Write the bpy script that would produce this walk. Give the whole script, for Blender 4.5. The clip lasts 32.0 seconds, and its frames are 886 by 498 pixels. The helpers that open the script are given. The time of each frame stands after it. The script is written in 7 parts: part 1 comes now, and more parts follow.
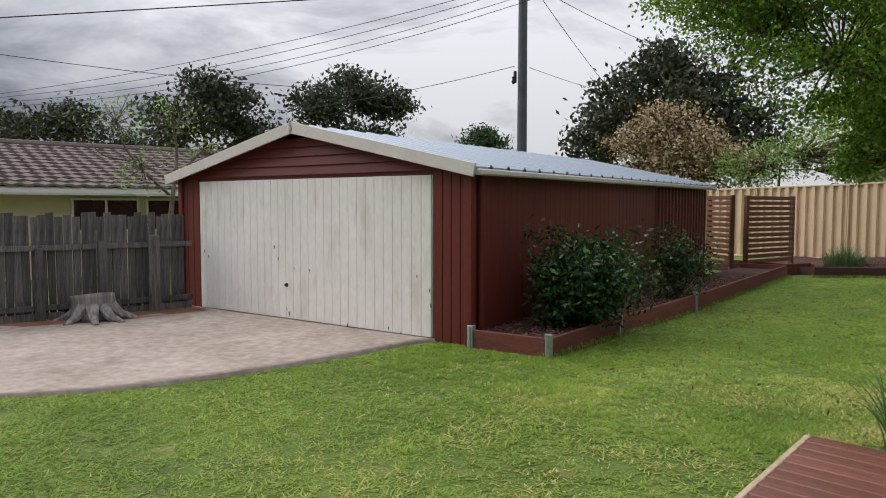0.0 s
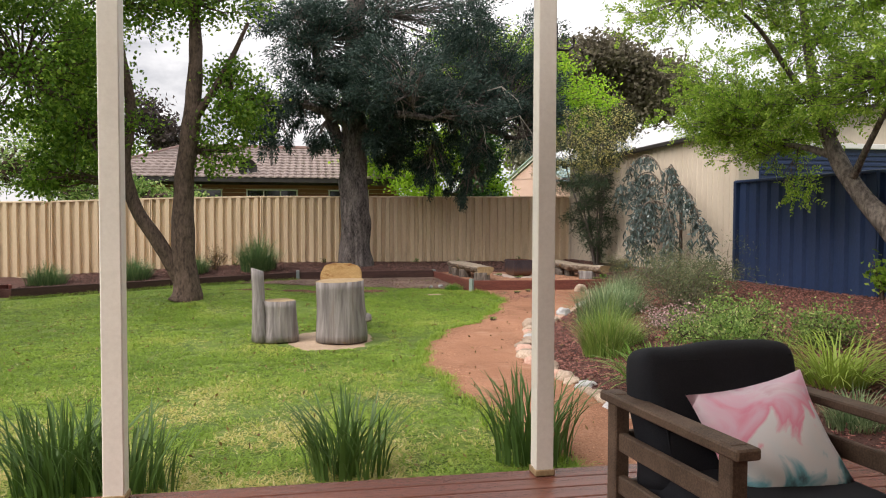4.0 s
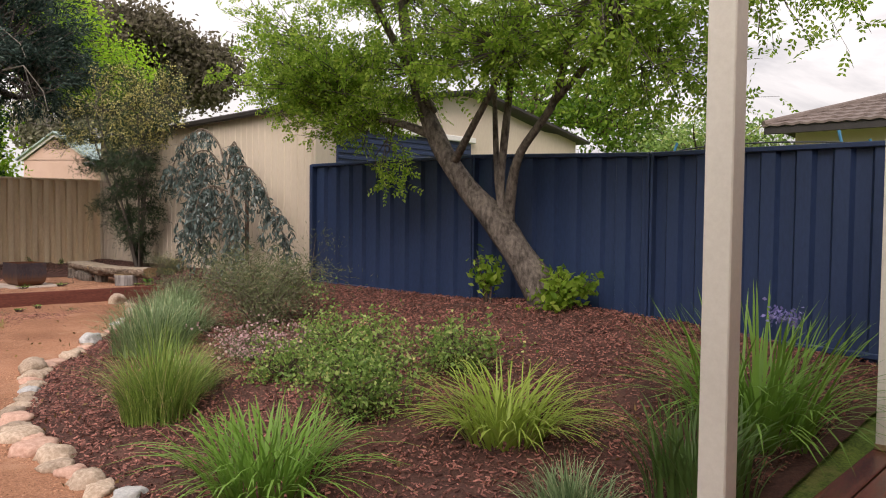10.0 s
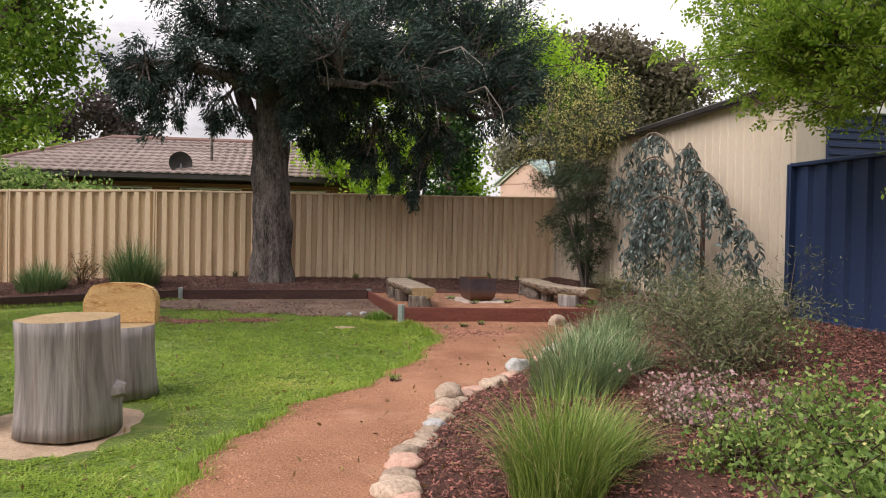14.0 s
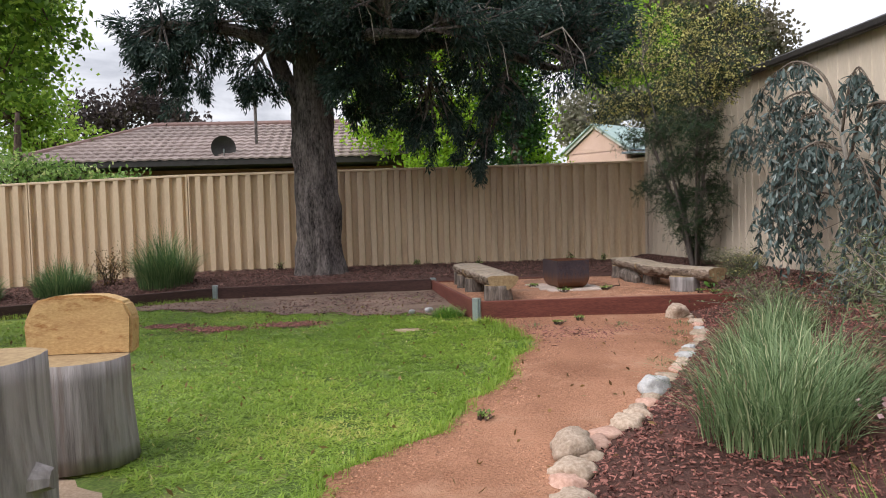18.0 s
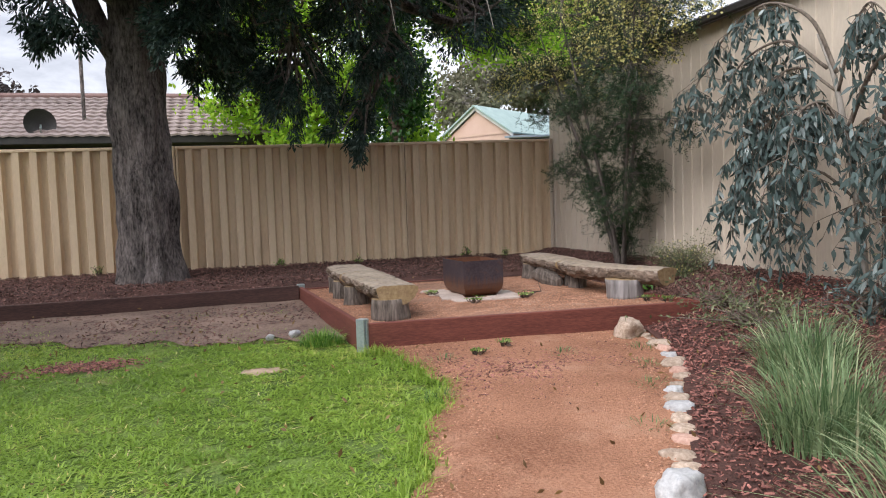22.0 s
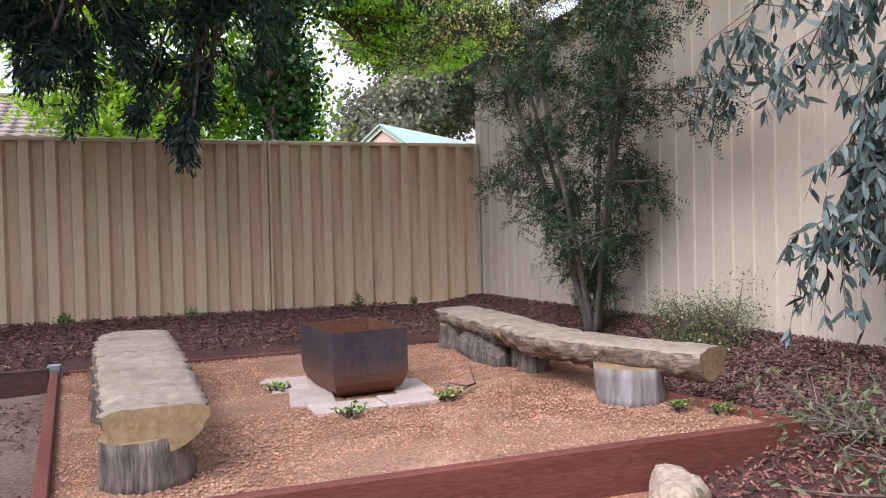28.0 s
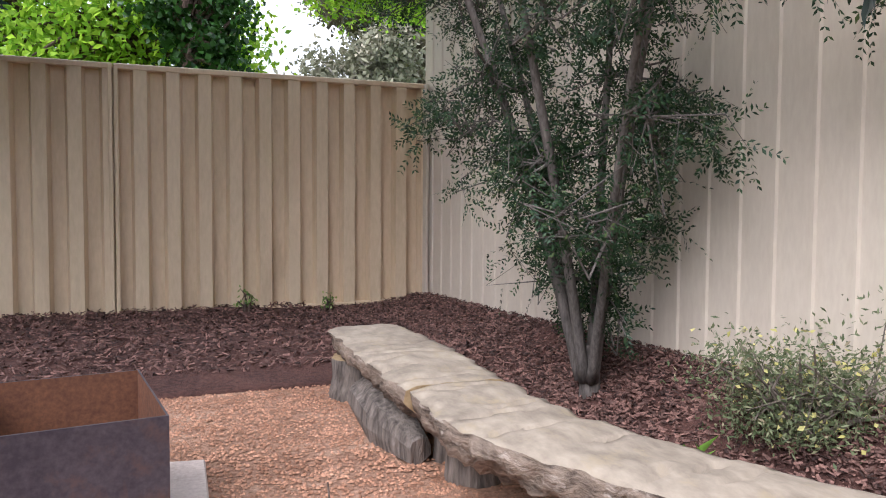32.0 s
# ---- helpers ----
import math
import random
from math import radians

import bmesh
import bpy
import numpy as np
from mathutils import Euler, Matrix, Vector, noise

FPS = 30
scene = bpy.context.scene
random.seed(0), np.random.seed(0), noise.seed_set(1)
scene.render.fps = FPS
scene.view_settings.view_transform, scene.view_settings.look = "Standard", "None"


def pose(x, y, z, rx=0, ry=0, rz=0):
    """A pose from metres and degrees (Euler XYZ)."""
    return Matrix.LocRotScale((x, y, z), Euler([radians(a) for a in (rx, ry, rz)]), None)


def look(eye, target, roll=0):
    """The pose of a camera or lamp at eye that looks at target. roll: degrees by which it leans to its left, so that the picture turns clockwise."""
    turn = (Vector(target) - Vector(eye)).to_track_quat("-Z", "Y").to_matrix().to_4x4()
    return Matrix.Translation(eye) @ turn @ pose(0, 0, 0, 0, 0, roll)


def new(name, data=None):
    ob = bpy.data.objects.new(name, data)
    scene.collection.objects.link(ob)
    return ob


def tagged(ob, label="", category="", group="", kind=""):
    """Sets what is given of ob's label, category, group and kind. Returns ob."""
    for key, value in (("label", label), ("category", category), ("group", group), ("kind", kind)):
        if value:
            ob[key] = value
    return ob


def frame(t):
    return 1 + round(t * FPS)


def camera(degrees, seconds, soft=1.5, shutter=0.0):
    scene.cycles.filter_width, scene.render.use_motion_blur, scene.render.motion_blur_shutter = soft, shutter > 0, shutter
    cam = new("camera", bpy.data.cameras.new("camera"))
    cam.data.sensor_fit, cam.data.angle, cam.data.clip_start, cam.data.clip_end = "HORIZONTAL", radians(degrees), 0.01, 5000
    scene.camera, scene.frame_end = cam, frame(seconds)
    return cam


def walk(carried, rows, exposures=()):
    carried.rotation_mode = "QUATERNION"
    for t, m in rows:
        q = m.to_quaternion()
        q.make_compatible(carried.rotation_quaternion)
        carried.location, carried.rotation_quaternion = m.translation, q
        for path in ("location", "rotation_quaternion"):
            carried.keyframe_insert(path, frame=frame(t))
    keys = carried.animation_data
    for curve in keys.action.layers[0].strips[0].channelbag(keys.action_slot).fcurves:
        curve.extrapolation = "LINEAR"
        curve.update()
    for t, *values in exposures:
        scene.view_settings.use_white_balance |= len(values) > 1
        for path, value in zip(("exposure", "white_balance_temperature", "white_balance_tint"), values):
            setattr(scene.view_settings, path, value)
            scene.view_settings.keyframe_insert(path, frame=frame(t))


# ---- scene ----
cam = camera(63.3, 32.0, soft=1.05)

# seconds, eye, heading to the right of +y, pitch, roll
PATH = [
    (0, -7.443, -21.281, 1.602, -47.48, -3.44, 0.09),
    (0.5, -7.443, -21.280, 1.600, -48.00, -3.42, -0.08),
    (1, -7.428, -21.280, 1.611, -43.91, -3.44, -0.12),
    (1.5, -7.399, -21.248, 1.607, -36.11, -3.43, -0.28),
    (2, -7.338, -21.224, 1.614, -25.48, -3.49, -0.45),
    (2.5, -7.257, -21.146, 1.604, -14.05, -3.41, -0.65),
    (3, -7.154, -21.003, 1.604, -3.84, -3.26, -0.57),
    (3.5, -7.041, -20.792, 1.620, 3.75, -2.68, -0.23),
    (4, -6.997, -20.612, 1.623, 8.80, -1.98, 0.16),
    (4.5, -6.985, -20.392, 1.612, 13.65, -1.41, 0.25),
    (6.5, -6.790, -19.427, 1.576, 26.80, 0.43, 0.39),
    (7, -6.724, -19.172, 1.565, 29.77, 0.23, 0.28),
    (7.5, -6.655, -18.949, 1.587, 32.73, -0.02, 0.20),
    (8, -6.538, -18.731, 1.579, 35.46, -0.44, 0.28),
    (8.5, -6.396, -18.501, 1.591, 37.99, -0.80, 0.36),
    (9, -6.265, -18.277, 1.577, 40.50, -1.36, 0.47),
    (9.5, -6.135, -18.054, 1.566, 42.56, -1.86, 0.37),
    (10, -5.991, -17.882, 1.576, 43.97, -2.25, 0.56),
    (10.5, -5.809, -17.700, 1.562, 43.34, -2.40, 1.46),
    (11, -5.629, -17.506, 1.588, 39.73, -2.24, 2.50),
    (11.5, -5.465, -17.257, 1.577, 34.56, -1.96, 3.28),
    (12, -5.332, -17.027, 1.580, 28.83, -1.84, 3.31),
    (12.5, -5.222, -16.811, 1.586, 22.98, -1.85, 2.99),
    (13, -5.117, -16.590, 1.557, 17.39, -1.63, 2.43),
    (13.5, -5.041, -16.433, 1.544, 12.40, -1.33, 1.79),
    (14, -5.008, -16.300, 1.479, 8.30, -0.93, 1.06),
    (14.5, -5.012, -16.119, 1.370, 5.22, -0.45, 0.37),
    (15, -5.021, -15.866, 1.321, 2.60, -0.27, -0.03),
    (15.5, -5.017, -15.567, 1.289, 0.68, -0.55, 0.04),
    (17.5, -5.035, -14.403, 1.429, 2.32, -2.07, -1.42),
    (18, -4.992, -14.081, 1.422, 3.71, -2.44, -1.63),
    (18.5, -4.976, -13.775, 1.437, 5.01, -2.62, -1.69),
    (19, -4.984, -13.458, 1.422, 6.37, -3.02, -1.74),
    (19.5, -4.978, -13.151, 1.430, 7.70, -3.12, -1.95),
    (20, -4.959, -12.853, 1.393, 9.13, -3.35, -2.10),
    (20.5, -4.901, -12.540, 1.404, 10.46, -3.48, -2.10),
    (21, -4.871, -12.243, 1.409, 11.65, -3.52, -2.01),
    (21.5, -4.851, -11.925, 1.389, 12.80, -3.62, -1.95),
    (22, -4.822, -11.641, 1.414, 13.87, -3.61, -1.94),
    (22.5, -4.768, -11.366, 1.380, 14.88, -3.72, -1.91),
    (23, -4.694, -11.083, 1.399, 15.75, -3.58, -1.61),
    (23.5, -4.615, -10.804, 1.371, 16.32, -3.52, -1.49),
    (24, -4.550, -10.505, 1.344, 16.89, -3.24, -1.40),
    (24.5, -4.469, -10.237, 1.346, 17.30, -3.00, -1.49),
    (25, -4.355, -9.957, 1.315, 17.75, -2.82, -1.38),
    (25.5, -4.248, -9.695, 1.342, 17.96, -2.39, -1.42),
    (27.5, -3.754, -8.549, 1.303, 20.21, -1.20, -1.22),
    (28, -3.640, -8.267, 1.326, 21.05, -1.05, -1.33),
    (28.5, -3.532, -7.949, 1.305, 22.01, -1.21, -1.36),
    (29, -3.406, -7.680, 1.315, 23.11, -1.25, -1.45),
    (29.5, -3.239, -7.412, 1.264, 24.22, -1.46, -1.16),
    (30, -3.077, -7.158, 1.289, 25.07, -1.76, -1.03),
    (30.5, -2.908, -6.868, 1.269, 25.62, -1.90, -0.55),
    (31, -2.754, -6.614, 1.302, 25.55, -1.87, -0.06),
    (31.5, -2.557, -6.376, 1.292, 25.24, -2.12, 0.36),
    (32, -2.352, -6.113, 1.307, 22.57, -2.80, 0.36),
]


def gaze(x, y, z, head, pitch, roll):
    h, p = radians(head), radians(pitch)
    return look((x, y, z), (x + math.sin(h) * math.cos(p), y + math.cos(h) * math.cos(p), z + math.sin(p)), roll)


# stops, white balance and tint drift a little along the walk
EXPOSURES = [(0, 0.26, 6350, 13), (2, 0.28, 6550, 12), (4.5, 0.82, 6750, 14), (7, 0.5, 6950, 15), (9, 0.52, 6950, 16), (12.5, 0.8, 6950, 22), (15, 0.62, 6600, 15), (20, 0.75, 6200, 14), (25, 1.0, 5950, 15), (28, 1.2, 5800, 18), (32, 1.45, 5750, 15)]
walk(cam, [(t, gaze(*row)) for t, *row in PATH], EXPOSURES)

# ---------------------------------------------------------------- sky and sun
world = bpy.data.worlds.new("overcast_sky")
scene.world = world
world.use_nodes = True
wt = world.node_tree
wt.nodes.clear()
w_out = wt.nodes.new("ShaderNodeOutputWorld")
w_bg = wt.nodes.new("ShaderNodeBackground")
w_sky = wt.nodes.new("ShaderNodeTexSky")
w_sky.sky_type = "NISHITA"
w_sky.sun_disc = False
w_sky.sun_elevation = radians(43)
w_sky.sun_rotation = radians(237)
w_sky.air_density, w_sky.dust_density = 1.0, 3.0
w_co = wt.nodes.new("ShaderNodeTexCoord")
w_map = wt.nodes.new("ShaderNodeMapping")
w_map.inputs["Scale"].default_value = (1.0, 1.0, 3.2)
w_map.inputs["Location"].default_value = (0.35, 0.1, 0.4)
w_noise = wt.nodes.new("ShaderNodeTexNoise")
w_noise.inputs["Scale"].default_value = 2.6
w_noise.inputs["Detail"].default_value = 9
w_noise.inputs["Roughness"].default_value = 0.58
w_noise.inputs["Distortion"].default_value = 0.35
w_ramp = wt.nodes.new("ShaderNodeValToRGB")
w_ramp.color_ramp.elements[0].position, w_ramp.color_ramp.elements[0].color = 0.385, (1.25, 1.36, 1.62, 1)
w_ramp.color_ramp.elements[1].position, w_ramp.color_ramp.elements[1].color = 0.63, (5.4, 5.45, 5.5, 1)
w_mix = wt.nodes.new("ShaderNodeMix")
w_mix.data_type = "RGBA"
w_mix.inputs[0].default_value = 0.93
w_bg.inputs["Strength"].default_value = 0.105
wt.links.new(w_co.outputs["Generated"], w_map.inputs["Vector"])
wt.links.new(w_map.outputs[0], w_noise.inputs["Vector"])
wt.links.new(w_sky.outputs[0], w_mix.inputs[6])
wt.links.new(w_ramp.outputs[0], w_mix.inputs[7])
# an overcast sky is brightest overhead
w_sep = wt.nodes.new("ShaderNodeSeparateXYZ")
wt.links.new(w_co.outputs["Generated"], w_sep.inputs[0])
w_up = wt.nodes.new("ShaderNodeMapRange")
w_up.inputs["From Min"].default_value, w_up.inputs["From Max"].default_value = 0.05, 1.0
w_up.inputs["To Min"].default_value, w_up.inputs["To Max"].default_value = 1.0, 2.5
wt.links.new(w_sep.outputs["Z"], w_up.inputs["Value"])
# the cloud thins out towards the north-east
w_dot = wt.nodes.new("ShaderNodeVectorMath")
w_dot.operation = "DOT_PRODUCT"
w_dot.inputs[1].default_value = (0.05, 1.0, 0.0)
wt.links.new(w_co.outputs["Generated"], w_dot.inputs[0])
w_thin = wt.nodes.new("ShaderNodeMapRange")
w_thin.inputs["From Min"].default_value, w_thin.inputs["From Max"].default_value = 0.15, 0.85
w_thin.inputs["To Min"].default_value, w_thin.inputs["To Max"].default_value = 0.0, 0.18
wt.links.new(w_dot.outputs["Value"], w_thin.inputs["Value"])
w_add = wt.nodes.new("ShaderNodeMath")
wt.links.new(w_noise.outputs["Fac"], w_add.inputs[0])
wt.links.new(w_thin.outputs[0], w_add.inputs[1])
wt.links.new(w_add.outputs[0], w_ramp.inputs["Fac"])
w_mul = wt.nodes.new("ShaderNodeVectorMath")
w_mul.operation = "SCALE"
wt.links.new(w_mix.outputs[2], w_mul.inputs[0])
wt.links.new(w_up.outputs[0], w_mul.inputs["Scale"])
wt.links.new(w_mul.outputs[0], w_bg.inputs["Color"])
wt.links.new(w_bg.outputs[0], w_out.inputs["Surface"])

sun_data = bpy.data.lights.new("sun", "SUN")
sun_data.energy = 2.0
sun_data.angle = radians(48)
sun_data.color = (1.0, 0.96, 0.9)
sun = new("sun", sun_data)
sun.matrix_world = look((-34, -27.5, 32), (-5, -9, 0))

# ---------------------------------------------------------------- helpers
MATS = {}


def mat(name, c1, c2, scale=6.0, fine=70.0, rough=0.75, bump=0.25, metal=0.0, stretch=(1, 1, 1), c3=None, rnd=0.0, island=False, dist=0.01, spec=0.35):
    """Two tones in large patches and fine grain, a third in spots, with relief."""
    m = bpy.data.materials.new(name)
    m.use_nodes = True
    nt = m.node_tree
    n, li = nt.nodes, nt.links
    bsdf = n["Principled BSDF"]
    tc = n.new("ShaderNodeTexCoord")
    mp = n.new("ShaderNodeMapping")
    mp.inputs["Scale"].default_value = stretch
    li.new(tc.outputs["Object"], mp.inputs["Vector"])
    big, small = n.new("ShaderNodeTexNoise"), n.new("ShaderNodeTexNoise")
    for node, s, d in ((big, scale, 5), (small, fine, 6)):
        node.inputs["Scale"].default_value = s
        node.inputs["Detail"].default_value = d
        node.inputs["Roughness"].default_value = 0.62
        li.new(mp.outputs[0], node.inputs["Vector"])
    ramp = n.new("ShaderNodeValToRGB")
    ramp.color_ramp.elements[0].position, ramp.color_ramp.elements[0].color = 0.38, (*c1, 1)
    ramp.color_ramp.elements[1].position, ramp.color_ramp.elements[1].color = 0.62, (*c2, 1)
    mixf = n.new("ShaderNodeMath")
    mixf.operation = "MULTIPLY_ADD"
    mixf.inputs[1].default_value = 0.55
    li.new(small.outputs["Fac"], mixf.inputs[0])
    half = n.new("ShaderNodeMath")
    half.operation = "MULTIPLY"
    half.inputs[1].default_value = 0.45
    li.new(big.outputs["Fac"], half.inputs[0])
    li.new(half.outputs[0], mixf.inputs[2])
    li.new(mixf.outputs[0], ramp.inputs["Fac"])
    col = ramp.outputs[0]
    if c3 is not None:
        spots = n.new("ShaderNodeTexNoise")
        spots.inputs["Scale"].default_value = scale * 2.3
        spots.inputs["Detail"].default_value = 8
        spots.inputs["Roughness"].default_value = 0.7
        li.new(mp.outputs[0], spots.inputs["Vector"])
        sr = n.new("ShaderNodeValToRGB")
        sr.color_ramp.elements[0].position = 0.54
        sr.color_ramp.elements[1].position = 0.68
        li.new(spots.outputs["Fac"], sr.inputs["Fac"])
        mx = n.new("ShaderNodeMix")
        mx.data_type = "RGBA"
        li.new(sr.outputs[0], mx.inputs[0])
        li.new(col, mx.inputs[6])
        mx.inputs[7].default_value = (*c3, 1)
        col = mx.outputs[2]
    if rnd:
        src = n.new("ShaderNodeNewGeometry").outputs["Random Per Island"] if island else n.new("ShaderNodeObjectInfo").outputs["Random"]
        hs = n.new("ShaderNodeHueSaturation")
        mr = n.new("ShaderNodeMapRange")
        mr.inputs["To Min"].default_value, mr.inputs["To Max"].default_value = 1 - rnd, 1 + rnd
        li.new(src, mr.inputs["Value"])
        li.new(mr.outputs[0], hs.inputs["Value"])
        li.new(col, hs.inputs["Color"])
        col = hs.outputs[0]
    li.new(col, bsdf.inputs["Base Color"])
    bsdf.inputs["Roughness"].default_value = rough
    bsdf.inputs["Metallic"].default_value = metal
    bsdf.inputs["Specular IOR Level"].default_value = spec
    if bump:
        bp = n.new("ShaderNodeBump")
        bp.inputs["Strength"].default_value = bump
        bp.inputs["Distance"].default_value = dist
        li.new(mixf.outputs[0], bp.inputs["Height"])
        li.new(bp.outputs[0], bsdf.inputs["Normal"])
    MATS[name] = m
    return m


def leaf_mat(name, c1, c2, c3=None, rough=0.5, through_light=0.35, patch=0.0, last=0.86):
    """Leaves: each one its own tone, with light passing through them."""
    m = bpy.data.materials.new(name)
    m.use_nodes = True
    nt = m.node_tree
    n, li = nt.nodes, nt.links
    bsdf, out = n["Principled BSDF"], n["Material Output"]
    geo = n.new("ShaderNodeNewGeometry")
    ramp = n.new("ShaderNodeValToRGB")
    ramp.color_ramp.elements[0].color, ramp.color_ramp.elements[1].color = (*c1, 1), (*c2, 1)
    if c3 is not None:
        e = ramp.color_ramp.elements.new(last)
        e.color = (*c2, 1)
        ramp.color_ramp.elements[-1].color = (*c3, 1)
    fac = geo.outputs["Random Per Island"]
    if patch:
        tc = n.new("ShaderNodeTexCoord")
        ns = n.new("ShaderNodeTexNoise")
        ns.inputs["Scale"].default_value = patch
        ns.inputs["Detail"].default_value = 7
        ns.inputs["Roughness"].default_value = 0.72
        li.new(tc.outputs["Object"], ns.inputs["Vector"])
        mr = n.new("ShaderNodeMapRange")
        mr.inputs["From Min"].default_value, mr.inputs["From Max"].default_value = 0.33, 0.67
        li.new(ns.outputs["Fac"], mr.inputs["Value"])
        ma = n.new("ShaderNodeMath")
        ma.operation = "MULTIPLY_ADD"
        ma.inputs[1].default_value = 0.4
        li.new(fac, ma.inputs[0])
        mb = n.new("ShaderNodeMath")
        mb.operation = "MULTIPLY"
        mb.inputs[1].default_value = 0.6
        li.new(mr.outputs[0], mb.inputs[0])
        li.new(mb.outputs[0], ma.inputs[2])
        fac = ma.outputs[0]
    li.new(fac, ramp.inputs["Fac"])
    li.new(ramp.outputs[0], bsdf.inputs["Base Color"])
    bsdf.inputs["Roughness"].default_value = rough
    bsdf.inputs["Specular IOR Level"].default_value = 0.3
    tr = n.new("ShaderNodeBsdfTranslucent")
    li.new(ramp.outputs[0], tr.inputs["Color"])
    ms = n.new("ShaderNodeMixShader")
    ms.inputs[0].default_value = through_light
    li.new(bsdf.outputs[0], ms.inputs[1])
    li.new(tr.outputs[0], ms.inputs[2])
    li.new(ms.outputs[0], out.inputs["Surface"])
    MATS[name] = m
    return m


def thing(name, label, category, at=(0, 0, 0), rz=0.0, group="", kind=""):
    ob = new(name)
    ob.empty_display_size = 0.1
    ob.matrix_world = pose(at[0], at[1], at[2], 0, 0, rz)
    return tagged(ob, label, category, group, kind)


def mesh_of(name, bm, material, smooth=False):
    me = bpy.data.meshes.new(name)
    bm.normal_update()
    bm.to_mesh(me)
    bm.free()
    for m in material if isinstance(material, (list, tuple)) else (material,):
        me.materials.append(m)
    if smooth:
        me.shade_smooth()
    return me


def part(name, bm, material, parent=None, label="", smooth=False, at=None):
    me = bm if isinstance(bm, bpy.types.Mesh) else mesh_of(name, bm, material, smooth)
    ob = new(name, me)
    if parent is not None:
        ob.parent = parent
    if at is not None:
        ob.matrix_local = at
    return tagged(ob, label) if label else ob


def shared(name, me, parent, m):
    ob = new(name, me)
    ob.parent = parent
    ob.matrix_local = m
    return ob


def structure(name, bm, material, label, category, smooth=False):
    return tagged(part(name, bm, material, None, "", smooth), label, category, "", "structure")


def box(bm, c, s, bevel=0.0, m=None, jitter=0.0):
    """A box of size s about c, its edges eased."""
    r = bmesh.ops.create_cube(bm, size=1.0, matrix=Matrix.Translation(c) @ Matrix.Diagonal((*s, 1)))
    vs = r["verts"]
    if jitter:
        for v in vs:
            v.co += Vector((random.uniform(-jitter, jitter), random.uniform(-jitter, jitter), random.uniform(-jitter, jitter)))
    if bevel:
        es = {e for v in vs for e in v.link_edges}
        b = bmesh.ops.bevel(bm, geom=list(es), offset=bevel, segments=1, affect="EDGES")
        vs = list({v for f in b["faces"] for v in f.verts} | {v for v in vs if v.is_valid})
    if m is not None:
        bmesh.ops.transform(bm, matrix=m, verts=vs)
    return vs


def boxed(c, s, bevel=0.0, m=None, jitter=0.0):
    bm = bmesh.new()
    box(bm, c, s, bevel, m, jitter)
    return bm


def tube(bm, pts, radii, n=8, cap=True, wob=0.0):
    """A tapered tube along points."""
    pts = [Vector(p) for p in pts]
    rings = []
    up = Vector((0.31, 0.17, 0.93))
    for i, p in enumerate(pts):
        d = (pts[min(i + 1, len(pts) - 1)] - pts[max(i - 1, 0)]).normalized()
        a = d.cross(up)
        if a.length < 0.1:
            a = d.cross(Vector((1, 0, 0)))
        a.normalize()
        b = d.cross(a)
        r = radii[i]
        ring = []
        for k in range(n):
            t = 2 * math.pi * k / n
            q = r * (1 + (wob * noise.noise(Vector((math.cos(t) * 1.7 + p.x * 3, math.sin(t) * 1.7, p.z * 2 + p.y))) if wob else 0))
            if n > 24:
                q += 0.04 * noise.noise(Vector((math.cos(t) * 6.5, math.sin(t) * 6.5, p.z * 1.6))) + 0.025 * noise.noise(Vector((math.cos(t) * 13, math.sin(t) * 13, p.z * 2.4)))
            ring.append(bm.verts.new(p + a * math.cos(t) * q + b * math.sin(t) * q))
        rings.append(ring)
    for r0, r1 in zip(rings, rings[1:]):
        for k in range(n):
            bm.faces.new((r0[k], r0[(k + 1) % n], r1[(k + 1) % n], r1[k]))
    if cap:
        bm.faces.new(rings[0][::-1])
        bm.faces.new(rings[-1])
    return rings


def tubed(pts, radii, n=8, wob=0.0):
    bm = bmesh.new()
    tube(bm, pts, radii, n, True, wob)
    return bm


def fast_mesh(name, verts, faces_per, nverts, material):
    """A mesh of many alike islands: verts (k, nverts, 3), faces as index tuples of one island."""
    k = len(verts)
    me = bpy.data.meshes.new(name)
    me.vertices.add(k * nverts)
    me.vertices.foreach_set("co", np.ascontiguousarray(verts, dtype=np.float32).ravel())
    sizes = np.array([len(f) for f in faces_per])
    flat = np.array([i for f in faces_per for i in f])
    loops = (flat[None, :] + (np.arange(k) * nverts)[:, None]).ravel()
    me.loops.add(len(loops))
    me.loops.foreach_set("vertex_index", loops.astype(np.int32))
    me.polygons.add(k * len(faces_per))
    starts = np.concatenate([[0], np.cumsum(sizes)[:-1]])
    me.polygons.foreach_set("loop_start", (starts[None, :] + (np.arange(k) * sizes.sum())[:, None]).ravel().astype(np.int32))
    me.update(calc_edges=True)
    me.validate()
    me.materials.append(material)
    return me


def unit(v):
    return v / np.maximum(np.linalg.norm(v, axis=-1, keepdims=True), 1e-9)


def leaves(centres, length, width, rng, droop=0.0, spread=1.0):
    """Folded leaves at the centres: (k, 4, 3) with faces (0,1,2) and (0,2,3)."""
    k = len(centres)
    d = rng.normal(size=(k, 3)) * spread
    d[:, 2] -= droop
    d = unit(d)
    s = unit(np.cross(d, rng.normal(size=(k, 3))))
    n = np.cross(d, s)
    le = (length * rng.uniform(0.65, 1.3, (k, 1)))
    wi = (width * rng.uniform(0.65, 1.3, (k, 1)))
    base = centres - d * le * 0.5
    tip = centres + d * le * 0.5
    mid = centres + n * wi * 0.18
    return np.stack([base, mid + s * wi * 0.5, tip, mid - s * wi * 0.5], 1)


LEAF_FACES = [(0, 1, 2), (0, 2, 3)]


